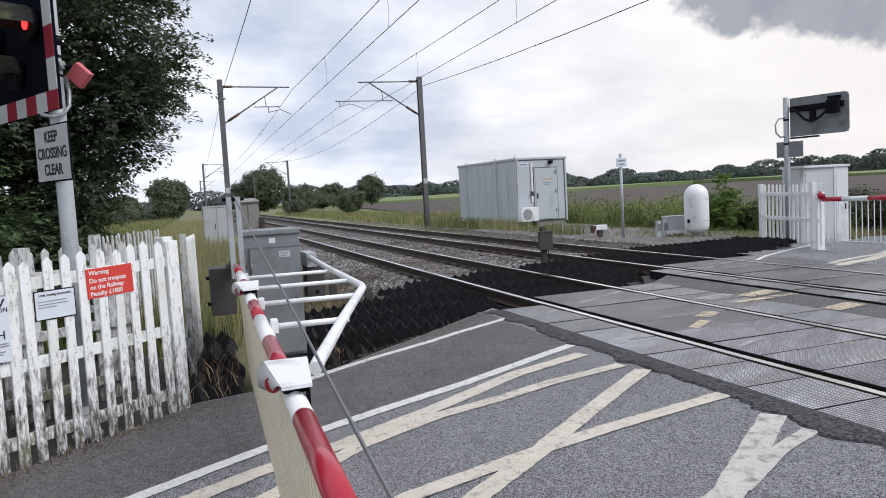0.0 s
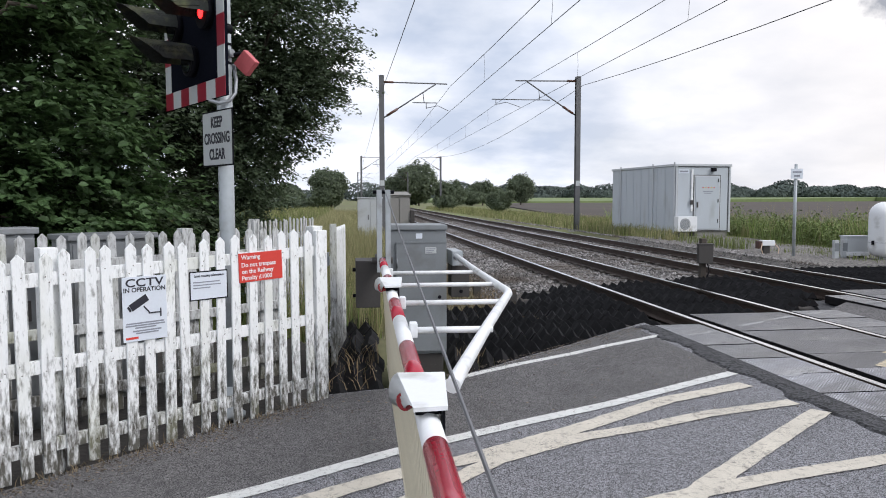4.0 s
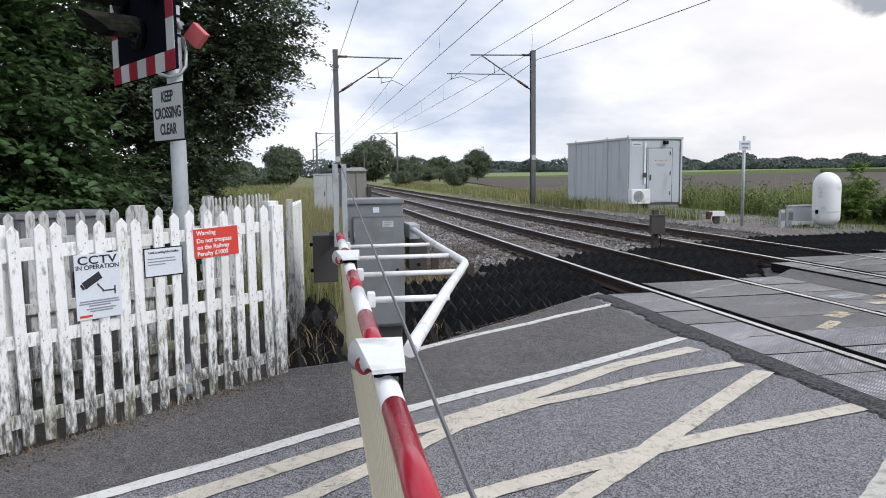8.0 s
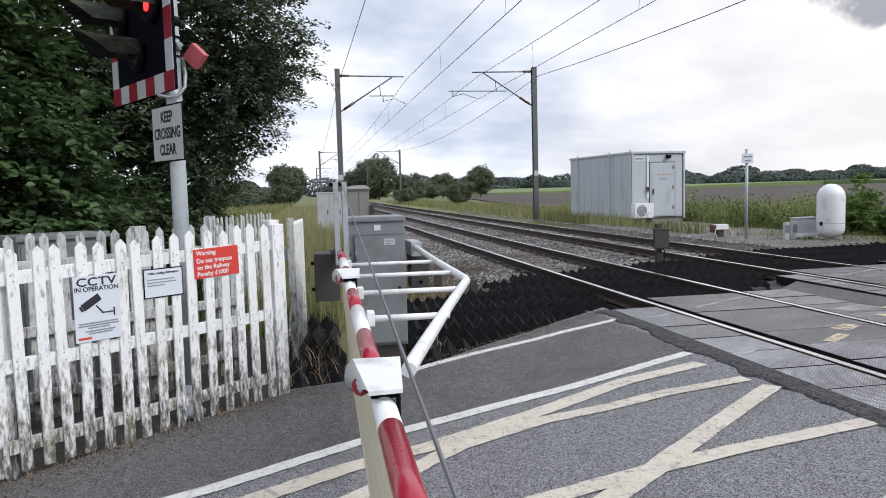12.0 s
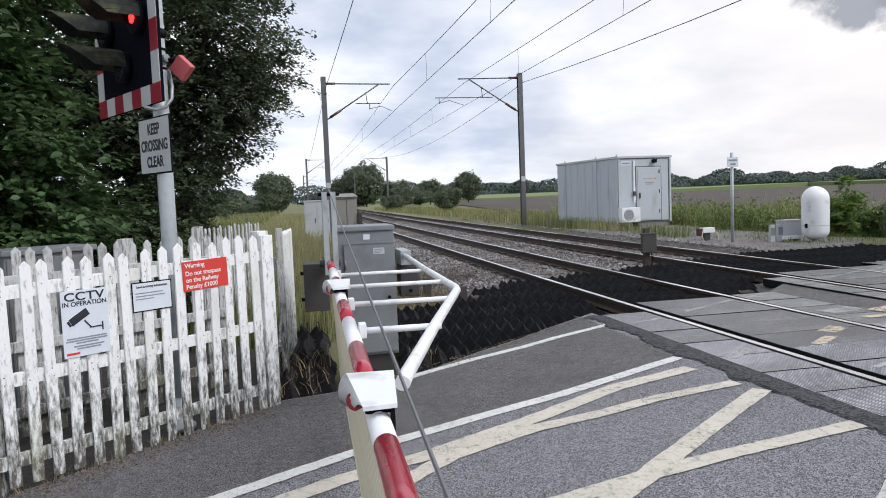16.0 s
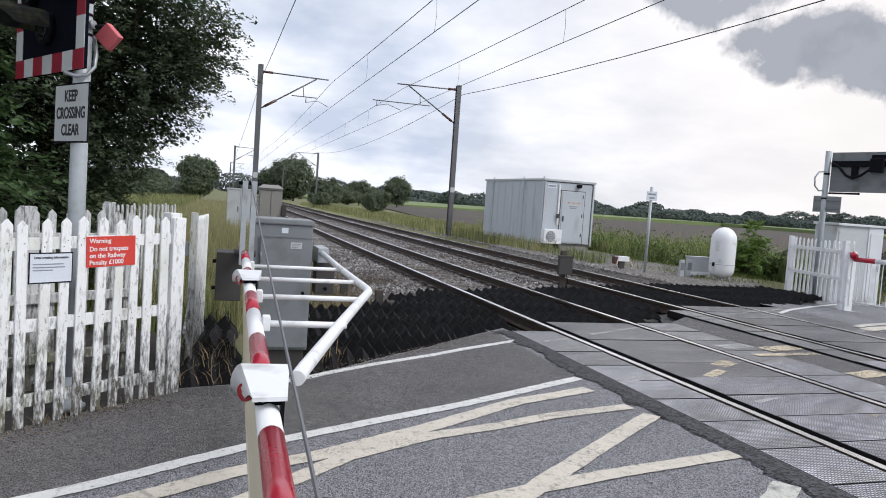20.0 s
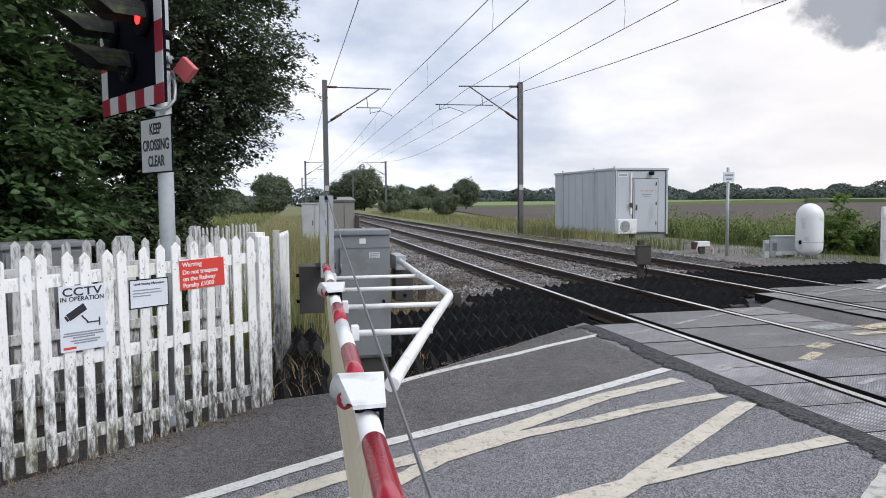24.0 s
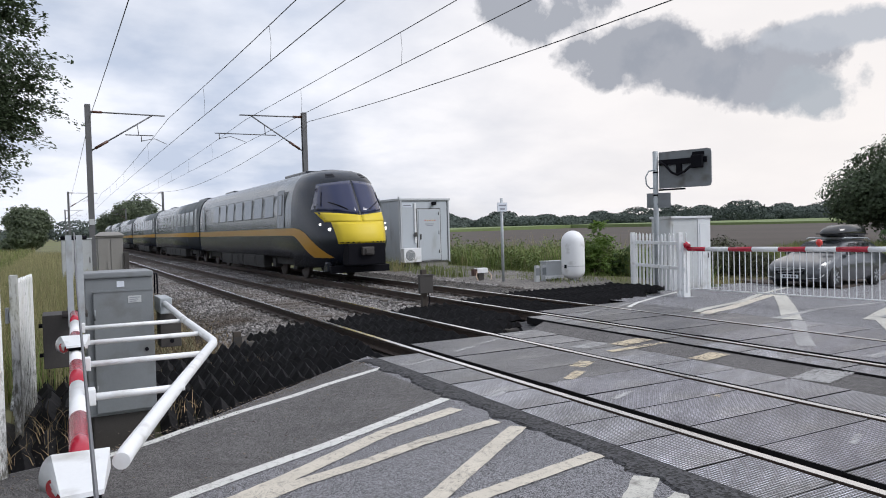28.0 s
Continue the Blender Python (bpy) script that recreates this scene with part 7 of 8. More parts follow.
def tree(kind, label, foot, trunk_h, trunk_r, blobs, leaves, size, mat, seed, twig=0.5, group="trees", category="tree", long=1.5):
    rng, r2 = np.random.default_rng(seed), random.Random(seed)
    t = thing(kind, label, category, pose(*foot), group)
    if trunk_r:
        bm = bmesh.new()
        limb(bm, r2, (0, 0, -0.3), (r2.uniform(-0.2, 0.2), r2.uniform(-0.2, 0.2), trunk_h), trunk_r, trunk_r * 0.6, 6, 0.1)
        part("trunk", bm, "bark", t)
        for c, r in blobs:
            bm = bmesh.new()
            limb(bm, r2, (0, 0, trunk_h * 0.75), tuple(np.array(c) * 0.92), trunk_r * 0.42, trunk_r * 0.08, 6, 0.3)
            part("limb", bm, "bark", t)
    p, n = (ball_points if foot[1] > 60 or foot[0] > 40 else clump_points)(rng, blobs, leaves, twig)
    sz = size * rng.uniform(0.6, 1.3, len(p))
    ob = new("crown", leaf_mesh("crown", p, n, sz, mat, seed, long, oval=foot[1] < 16 and foot[0] < 0))
    ob.parent = t
    return t


# the belt of trees behind the fence
tree("broadleaf_tree", "dense dark green broadleaf tree overhanging the pickets", (-9.0, 14.2, -0.6), 3.2, 0.28,
     [((0.6, 0, 6.2), (3.6, 3.0, 3.2)), ((1.9, -0.6, 3.5), (1.8, 1.9, 1.6)), ((-2.5, -0.8, 3.0), (3.0, 2.4, 1.9)), ((2.3, -0.6, 6.0), (1.9, 1.8, 2.2)), ((0, -1.5, 2.0), (3.0, 1.5, 1.6))], 90000, 0.062, "leaf_dark", 21, 0.5)
tree("broadleaf_tree", "spreading tree with fine sprays of leaves against the sky", (-6.9, 13.4, -0.6), 3.4, 0.2,
     [((1.5, -0.2, 5.0), (1.2, 1.2, 0.9)), ((1.1, 0, 3.9), (1.3, 1.2, 0.6)), ((1.4, -0.3, 7.4), (1.3, 1.4, 1.4)), ((1.85, -0.2, 6.2), (0.8, 0.9, 0.6)), ((0.6, 0.2, 3.3), (1.0, 1.0, 0.6)), ((2.0, 0, 4.4), (0.9, 0.8, 0.35)), ((1.6, 0, 3.9), (0.65, 0.8, 0.6)), ((1.3, 0, 3.25), (0.7, 0.8, 0.5)), ((0.9, 0, 2.75), (0.7, 0.8, 0.4)), ((0.5, 0, 2.3), (0.8, 0.8, 0.4)), ((0.5, 0, 1.6), (0.8, 0.8, 0.6))], 84000, 0.042, "leaf_dark", 22, 0.40)
tree("broadleaf_tree", "leafy tree with large fresh green leaves behind the fence", (-9.6, 9.6, -0.5), 2.6, 0.16,
     [((0.2, 0, 3.2), (2.6, 1.3, 2.1)), ((1.6, -0.1, 1.9), (1.5, 1.0, 1.2)), ((1.3, 0.2, 5.8), (1.7, 1.4, 2.0)), ((-2.5, 0, 3.0), (2.2, 1.4, 2.4))], 72000, 0.085, "leaf", 23, 0.5, long=1.3)
tree("hedge", "unclipped dark green hedge behind the relay cabinets", (-9.5, 12.0, -0.6), 0, 0,
     [((2.6, 0, 1.1), (1.2, 1.0, 1.1)), ((1.2, 0, 1.3), (1.8, 1.1, 1.4)), ((-1.8, -0.4, 1.3), (2.2, 1.0, 1.4)), ((-5.5, -0.4, 1.3), (2.6, 1.0, 1.5))], 36000, 0.07, "leaf_dark", 24, 0.42, "hedges", "hedge")
tree("hedge", "tall mass of dark trees closing the view behind", (-15.0, 13.0, -0.6), 0, 0,
     [((0, 0, 4.0), (4.0, 2.5, 4.5)), ((-4, -4, 4.0), (4.0, 3.0, 4.5))], 30000, 0.13, "leaf_dark", 25, 0.6, "hedges", "hedge")
tree("hedge", "deep shade of trees standing behind the first row", (-9.6, 17.0, -0.6), 0, 0,
     [((0, 0, 2.4), (3.4, 1.4, 2.6)), ((1.6, 0, 6.0), (2.2, 1.2, 2.2)), ((-4.0, 0, 3.0), (3.0, 1.4, 2.6))], 22000, 0.14, "leaf_dark", 26, 0.7, "hedges", "hedge")
host = bpy.data.objects["broadleaf_tree.002"]
for a, b, r in (((-9.3, 8.9, 2.2), (-7.2, 8.5, 4.3), 0.07), ((-8.6, 8.7, 2.9), (-8.9, 8.3, 4.6), 0.04), ((-8.0, 8.6, 3.4), (-6.9, 8.4, 3.7), 0.03)):
    bm = bmesh.new()
    limb(bm, random.Random(5), tuple(Vector(a) - host.matrix_basis.translation), tuple(Vector(b) - host.matrix_basis.translation), r, r * 0.4, 6, 0.1)
    part("limb", bm, "bark", host)
# shrubs by the tank and cabin
for k, (x, y, s, m) in enumerate([(11.1, 18.2, 1.0, "leaf_bright"), (10.9, 19.0, 0.7, "leaf_bright"), (12.8, 16.4, 0.6, "leaf"), (11.7, 17.6, 0.55, "leaf")]):
    tree("shrub", "straggling bright green shrub on the lineside bank", (x, y, -0.35), 0.5 * s, 0.03,
         [((0, 0, 0.8 * s), (0.62 * s, 0.55 * s, 0.8 * s)), ((0.1 * s, 0.1, 1.5 * s), (0.3 * s, 0.3 * s, 0.6 * s))], int(9000 * s), 0.036, m, 40 + k, 0.2, "lineside shrubs", "shrub", 2.4)
# trees along the lane beyond
tree("broadleaf_tree", "large dark oak beside the lane", (49.0, 29.2, -1.0), 3.5, 0.4,
     [((0.5, 0, 5.0), (5.4, 4.5, 3.2)), ((-2.3, 1.5, 4.0), (3.8, 3.0, 2.0)), ((4.0, -3.5, 8.0), (5.0, 4.5, 4.0))], 70000, 0.15, "leaf_dark", 31, 0.7)
tree("broadleaf_tree", "tall dark trees closing over the lane", (60, 27, -1.0), 4.0, 0.45,
     [((0, 0, 8.0), (7.0, 6.0, 6.5)), ((6, -5, 8.0), (7.0, 5.0, 7.0)), ((-1, -1, 3.5), (5, 4, 3))], 50000, 0.22, "leaf_dark", 32, 1.1)
tree("broadleaf_tree", "tall dark trees on the other side of the lane", (56, 12.5, -1.0), 4.0, 0.4,
     [((0, 0, 7.0), (6.0, 5.0, 6.0)), ((8, 5, 8.0), (7.0, 5.0, 7.0))], 36000, 0.22, "leaf_dark", 33, 1.1)
tree("hedge", "dark green hedge at the foot of the lane trees", (48, 27.5, -1.0), 0, 0,
     [((0, 0, 1.0), (4.5, 2.0, 1.6)), ((8, 3, 1.2), (5.0, 2.0, 2.0)), ((5, -13, 1.6), (6.0, 2.0, 2.4))], 16000, 0.2, "leaf", 34, 0.6, "hedges", "hedge")
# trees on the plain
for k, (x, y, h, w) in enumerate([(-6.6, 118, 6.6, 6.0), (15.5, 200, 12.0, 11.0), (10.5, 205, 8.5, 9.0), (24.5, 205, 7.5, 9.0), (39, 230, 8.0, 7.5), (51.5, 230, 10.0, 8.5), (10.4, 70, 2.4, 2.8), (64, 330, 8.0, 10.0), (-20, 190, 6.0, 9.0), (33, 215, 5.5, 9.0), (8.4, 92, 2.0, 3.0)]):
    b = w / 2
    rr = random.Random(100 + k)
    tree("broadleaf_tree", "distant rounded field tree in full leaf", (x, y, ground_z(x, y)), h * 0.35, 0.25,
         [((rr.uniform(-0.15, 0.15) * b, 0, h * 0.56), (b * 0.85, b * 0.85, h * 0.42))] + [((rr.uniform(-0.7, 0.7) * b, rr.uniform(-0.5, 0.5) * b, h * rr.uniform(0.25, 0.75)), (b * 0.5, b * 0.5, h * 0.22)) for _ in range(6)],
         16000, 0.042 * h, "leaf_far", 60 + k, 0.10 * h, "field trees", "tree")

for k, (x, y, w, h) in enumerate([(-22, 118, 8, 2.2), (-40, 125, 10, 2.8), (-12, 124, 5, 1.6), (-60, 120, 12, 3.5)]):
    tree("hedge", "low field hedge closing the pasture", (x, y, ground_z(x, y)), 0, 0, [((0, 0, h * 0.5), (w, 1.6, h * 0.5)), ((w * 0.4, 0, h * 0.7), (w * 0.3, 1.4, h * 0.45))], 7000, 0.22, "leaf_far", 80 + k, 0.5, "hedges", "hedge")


def tree_line():
    """Far woods along the horizon, too many to count."""
    rng = np.random.default_rng(9)
    P, N, S = [], [], []
    for k in range(300):
        a = radians(-115 + 150 * k / 299 + rng.normal(0, 0.4))
        if abs(a) < radians(1.0):
            continue
        d = rng.uniform(560, 720)
        x, y = -4 - d * math.sin(a), d * math.cos(a)
        h = (6 + 10 * rng.random() ** 1.6) * (1.08 if a < radians(-35) else 1.0)
        w = rng.uniform(10, 20)
        n = 1300
        q = rng.normal(0, 1, (n, 3)); q /= np.linalg.norm(q, axis=1)[:, None]
        r = rng.uniform(0.86, 1.06, (n, 1))
        P.append(q * r * np.array([w, w, h * 0.55]) + np.array([x, y, h * 0.5 - 1.5])); N.append(q); S.append(np.full(n, 1.7) * rng.uniform(0.6, 1.2, n))
    me = leaf_mesh("hazy_woods", np.concatenate(P), np.concatenate(N), np.concatenate(S), "hazy_woods", 9, 1.3, 0)
    tagged(new("hazy_woods", me), "long dark line of woodland along the horizon", "woodland", kind="stuff")


def grass_patch(name, label, rng, pts, h, w, mat, lean=0.25):
    """Blades: each one a tapering bent strip of two steps."""
    n = len(pts)
    a = rng.uniform(0, 6.283, n)
    hh = h * rng.uniform(0.45, 1.15, n)
    ww = w * rng.uniform(0.6, 1.3, n)
    dx, dy = np.cos(a), np.sin(a)
    b = rng.uniform(0, 6.283, n)
    lx, ly = np.cos(b) * lean * hh * rng.random(n), np.sin(b) * lean * hh * rng.random(n)
    def row(k, t):
        c = np.stack([pts[:, 0] + lx * t * t, pts[:, 1] + ly * t * t, pts[:, 2] + hh * t], 1)
        o = np.stack([dx * ww * k, dy * ww * k, np.zeros(n)], 1)
        return c - o, c + o
    l0, r0 = row(0.5, 0.0)
    l1, r1 = row(0.42, 0.55)
    tip, _ = row(0.0, 1.0)
    v = np.stack([l0, r0, l1, r1, tip], 1).reshape(-1, 3)
    i = 5 * np.arange(n)[:, None]
    f = np.concatenate([i + np.array([[0, 1, 3]]), i + np.array([[0, 3, 2]]), i + np.array([[2, 3, 4]])], 1).reshape(-1, 3)
    me = bpy.data.meshes.new(name)
    me.from_pydata(v.tolist(), [], f.tolist())
    me.materials.append(M[mat])
    tagged(new(name, me), label, "grass", kind="stuff")


def scatter(rng, x0, x1, y0, y1, n, power=1.0, keep=None, track=True):
    x = rng.uniform(x0, x1, n)
    y = y0 + (y1 - y0) * rng.random(n) ** power
    if keep is not None:
        k = keep(x, y); x, y = x[k], y[k]
    if track:
        x = x + np.array([bend(v) for v in y])
    z = np.array([ground_z(a, b) for a, b in zip(x, y)])
    return np.stack([x, y, z - 0.03], 1)


M["straw_tan"] = material("straw_tan", (0.30, 0.22, 0.125), 0.85, vary=0.25, scale=0.5, bump=0.0, island=0.4)
M["dead"] = material("dead", (0.17, 0.13, 0.078), 0.9, vary=0.3, scale=1.0, bump=0.0, island=0.6)


def weed_bank(rng):
    """Leafy weeds in clumps along the edge of the field."""
    n = 2500
    c = scatter(rng, 10.6, 18.0, 15.5, 42, n, 1.1, lambda x, y: ~((x < 11.6) & (y > 25.5)) & ~((x < 11.3) & (y < 18.5)) & ~((x > 13.3) & (y < 20.5)), False)
    n = len(c)
    h = rng.uniform(0.3, 1.0, n) * (1 + 0.8 * np.array([noise.noise((a * 0.5, b * 0.5, 1)) for a, b, _ in c]))
    per = 46
    t = rng.random((n, per))
    p = c[:, None, :] + np.stack([rng.normal(0, 0.13, (n, per)), rng.normal(0, 0.13, (n, per)), t * h[:, None]], 2)
    nor = np.stack([rng.normal(0, 0.6, (n, per)), rng.normal(0, 0.6, (n, per)), np.full((n, per), 0.8)], 2)
    me = leaf_mesh("weeds", p.reshape(-1, 3), nor.reshape(-1, 3), np.full(n * per, 0.05) * rng.uniform(0.6, 1.4, n * per), "leaf_weed", 77, 2.4)
    tagged(new("weeds", me), "tall leafy green weeds along the field edge", "weeds", kind="stuff")


M["leaf_weed"] = material("leaf_weed", (0.15, 0.195, 0.072), 0.6, spec=0.2, vary=0.3, scale=0.5, bump=0.0, island=0.3)


def bramble_thicket():
    """A dark low thicket beside the lane, thinner towards the field."""
    rng = np.random.default_rng(63)
    P, N = [], []
    for k in range(26):
        u = k / 25
        x, y = 14.9 + 5.3 * u, 18.75 + 0.3 * u + rng.normal(0, 0.3)
        h = 0.42 + 0.28 * math.sin(3.1 * u) + rng.uniform(0, 0.2)
        n = 900
        q = rng.normal(0, 1, (n, 3)); q /= np.linalg.norm(q, axis=1)[:, None]
        P.append(q * rng.uniform(0.55, 1.08, (n, 1)) * np.array([0.45, 0.5, h]) + np.array([x, y, ground_z(x, y) + h * 0.9])); N.append(q + np.array([0, 0, 0.4]))
    me = leaf_mesh("bramble_thicket", np.concatenate(P), np.concatenate(N), rng.uniform(0.035, 0.075, 26 * 900), "leaf_bramble", 64, 1.7)
    tagged(new("bramble_thicket", me), "low dark bramble thicket with dry grass at its foot", "thicket", kind="stuff")


M["leaf_bramble"] = material("leaf_bramble", (0.060, 0.066, 0.036), 0.7, spec=0.2, vary=0.35, scale=0.6, bump=0.0, island=0.6)


def make_cess():
    """Trodden gravel beside the far line, from the tank to the cabin."""
    bm = bmesh.new()
    prev = None
    for k in range(60):
        y = 14.7 + 0.215 * k
        x0 = 6.05
        x1 = float(np.interp(y, (14.7, 16.5, 19, 22.5, 27.4), (8.6, 10.2, 10.4, 10.5, 10.9))) + 0.3 * noise.noise((y * 0.9, 2.2, 0))
        now = [bm.verts.new((x0 + (x1 - x0) * i / 16, y, (ground_z(x0 + (x1 - x0) * i / 16, y) + 0.05) - 0.10 * (i in (0, 16)) + 0.02 * noise.noise((i * 0.9, y * 2, 4)))) for i in range(17)]
        if prev:
            for i in range(16):
                bm.faces.new((prev[i], prev[i + 1], now[i + 1], now[i]))
        prev = now
    structure("cess_path", bm, "gravel", "grey gravel cess trodden beside the line", "path")


M["gravel"] = chipped_asphalt("gravel", (0.125, 0.115, 0.105), 30, 0.35, 1.8, 0.45)
M["grass_fresh"] = material("grass_fresh", (0.145, 0.20, 0.06), 0.8, vary=0.35, scale=0.4, bump=0.0, island=0.5)
leafy(M["grass_fresh"], 0.35)


def make_grass():
    make_cess()
    rng = np.random.default_rng(17)
    patchy = lambda x, y: np.array([noise.noise((a * 0.4, b * 0.25, 5)) for a, b in zip(x, y)]) > -0.12
    grass_patch("grass", "tall seeding meadow grass beside the line", rng, scatter(rng, -6.2, -2.9, 12.5, 75, 34000, 1.5), 0.85, 0.014, "straw")
    grass_patch("grass", "green grass among the tall stems", rng, scatter(rng, -7.0, -3.1, 11.5, 75, 24000, 1.5), 0.6, 0.016, "grass")
    grass_patch("grass", "rough green grass behind the pickets", rng, scatter(rng, -12, -4.6, 9.5, 40, 16000, 1.4), 0.6, 0.02, "grass")
    grass_patch("grass", "tall yellowing pasture grass beyond the trees", rng, scatter(rng, -30, -6.0, 22, 110, 26000, 1.3, None, False), 0.9, 0.035, "grass")
    grass_patch("grass", "seeding straw-coloured grass in the pasture", rng, scatter(rng, -30, -6.0, 22, 110, 14000, 1.3, None, False), 0.95, 0.03, "straw")
    grass_patch("weeds", "patches of weeds on the ploughed land", rng, scatter(rng, 17, 45, 16, 70, 1500, 1.2, patchy, False), 0.4, 0.05, "grass", 0.4)
    off_cabin = lambda x, y: ~((x > 8.2) & (x < 11.4) & (y > 26.2) & (y < 33.6)) & ~((x > 7.4) & (y < 26.8) & (y > 15))
    grass_patch("grass", "dry and green lineside grass before the field", rng, scatter(rng, 6.7, 16, 20, 110, 34000, 1.5, off_cabin), 0.5, 0.018, "grass")
    grass_patch("grass", "dry straw-coloured lineside grass", rng, scatter(rng, 6.6, 13, 24, 110, 16000, 1.5, off_cabin), 0.55, 0.016, "straw")
    weed_bank(rng)
    bramble_thicket()
    grass_patch("dead_grass", "dry straw-coloured grass between the lane and the brambles", np.random.default_rng(8), scatter(np.random.default_rng(7), 13.4, 20.5, 16.6, 18.6, 3600, 1.0, lambda x, y: y > 16.45 + 0.3 * np.minimum(x - 13.5, 4.0), False), 0.42, 0.014, "straw", 0.7)
    tall = lambda x, y: (np.array([noise.noise((a * 0.45, b * 0.45, 3)) for a, b in zip(x, y)]) > -0.2) & ~((x < 11.6) & (y > 25.5)) & ~((x < 11.3) & (y < 18.5)) & ~((x > 13.3) & (y < 20.5))
    grass_patch("grass", "tall fresh green grass and stems along the field edge", rng, scatter(rng, 10.5, 17.5, 15.5, 44, 13000, 1.1, tall, False), 1.05, 0.022, "grass_fresh", 0.8)
    grass_patch("grass", "pale seeding stems among the weeds", rng, scatter(rng, 10.5, 17.5, 15.5, 44, 5000, 1.1, tall, False), 1.3, 0.012, "straw", 0.4)
    grass_patch("grass", "short trampled grass by the lineside path", rng, scatter(rng, 7.6, 12.5, 15.2, 27, 4200, 1.0, lambda x, y: patchy(x, y) & ~((x > 8.2) & (y > 26)), False) + np.array([0, 0, 0.05]), 0.16, 0.012, "grass")
    road_far = lambda x, y: ((x - 5.95) * ROAD_N.x + (y - 11.75) * ROAD_N.y) > np.where(x < 13, 0.6, np.where(x < 22.5, 0.9 + 0.12 * (x < 18), -3.4))
    road_right = lambda x, y: ((x - 5.95) * ROAD_N.x + (y - 11.75) * ROAD_N.y) < -10.6
    grass_patch("grass", "green roadside verge grass", rng, scatter(rng, 12.5, 46, 13, 38, 36000, 1.0, lambda x, y: road_far(x, y) & (((x - 5.95) * ROAD_N.x + (y - 11.75) * ROAD_N.y) < 3.5), False), 0.75, 0.03, "grass", 0.4)
    grass_patch("grass", "verge grass across the lane", rng, scatter(rng, 12, 50, -4, 26, 12000, 1.0, lambda x, y: road_right(x, y), False), 0.7, 0.03, "grass", 0.4)
    grass_patch("dead_grass", "flattened brown dead growth on the ballast shoulder", rng, scatter(rng, -3.4, -1.35, 9.8, 30, 9000, 1.4), 0.24, 0.012, "dead", 1.6)
    grass_patch("dead_grass", "matted tan straw between the pickets and the barrier machine", rng, scatter(rng, -5.3, -2.9, 10.6, 14.5, 9000, 1.0, None, False) + np.array([0, 0, 0.05]), 0.30, 0.009, "dead", 1.6)
    grass_patch("grass", "pale seeding grass behind the barrier machine", rng, scatter(rng, -5.4, -3.75, 9.6, 34, 9000, 1.2, None, False), 0.85, 0.012, "straw", 0.4)
    grass_patch("grass", "fresh green blades behind the barrier machine", rng, scatter(rng, -5.4, -3.75, 9.6, 34, 5000, 1.2, None, False), 0.75, 0.012, "grass_fresh", 0.5)
    # dead stalks by the barrier machine and at the fence foot
    grass_patch("dead_grass", "tan dead straw and stalks round the barrier foot", rng, np.concatenate([scatter(rng, -4.5, -3.95, 6.4, 8.2, 70, 1, None, False), scatter(rng, -3.15, -2.85, 7.35, 7.75, 20, 1, None, False)]) + np.array([0, 0, 0.22]), 0.2, 0.008, "straw_tan", 1.3)
    t = rng.random(420)
    a, b = np.array(FENCE_A), np.array(FENCE_B)
    q = a + (b - a) * t[:, None] + rng.normal(0, 0.035, (420, 2)) + np.array([0.02, -0.02])
    grass_patch("dead_grass", "tufts of dead grass at the foot of the pickets", rng, np.column_stack([q, np.array([road_z(x) for x in q[:, 0]])]), 0.06, 0.006, "dead", 1.8)


def make_grit():
    """Loose grit and crumbs of leaf along the foot of the pickets and the edge of the matting."""
    rng = np.random.default_rng(41)
    n = 2600
    a, b = np.array(FENCE_A), np.array(FENCE_B)
    d = (b - a) / np.linalg.norm(b - a)
    out = np.abs(rng.normal(0, 0.16, n))
    q = a + (b - a) * rng.random(n)[:, None] + out[:, None] * np.array([d[1], -d[0]])
    e = np.array([(-3.9, 6.3), (-0.9, 8.4)])
    q[:700] = e[0] + (e[1] - e[0]) * rng.random(700)[:, None] + np.abs(rng.normal(0, 0.12, 700))[:, None] * np.array([0.57, -0.82])
    q[700:1000] = np.column_stack([rng.uniform(-4.4, -1.0, 300), rng.uniform(4.9, 7.3, 300)])
    base = np.array([(1, 0, 0), (0, 1, 0), (-1, 0, 0), (0, -1, 0), (0, 0, 0.6), (0, 0, -0.4)], float)
    sz = rng.uniform(0.003, 0.010, n)
    z = np.array([road_z(x) for x in q[:, 0]]) + 0.005
    v = base[None] * sz[:, None, None] * rng.uniform(0.6, 1.5, (n, 6, 1)) + np.column_stack([q, z])[:, None, :]
    tri = np.array([(0, 1, 4), (1, 2, 4), (2, 3, 4), (3, 0, 4), (1, 0, 5), (2, 1, 5), (3, 2, 5), (0, 3, 5)])
    f = (tri[None] + 6 * np.arange(n)[:, None, None]).reshape(-1, 3)
    me = bpy.data.meshes.new("grit")
    me.from_pydata(v.reshape(-1, 3).tolist(), [], f.tolist())
    me.materials.append(M["grit"])
    tagged(new("grit", me), "scattered grit and dry crumbs along the path", "grit", kind="stuff")


M["grit"] = material("grit", (0.13, 0.105, 0.08), 0.9, vary=0.4, scale=3, bump=0.0, island=0.8)
tree_line()
make_grass()
make_grit()


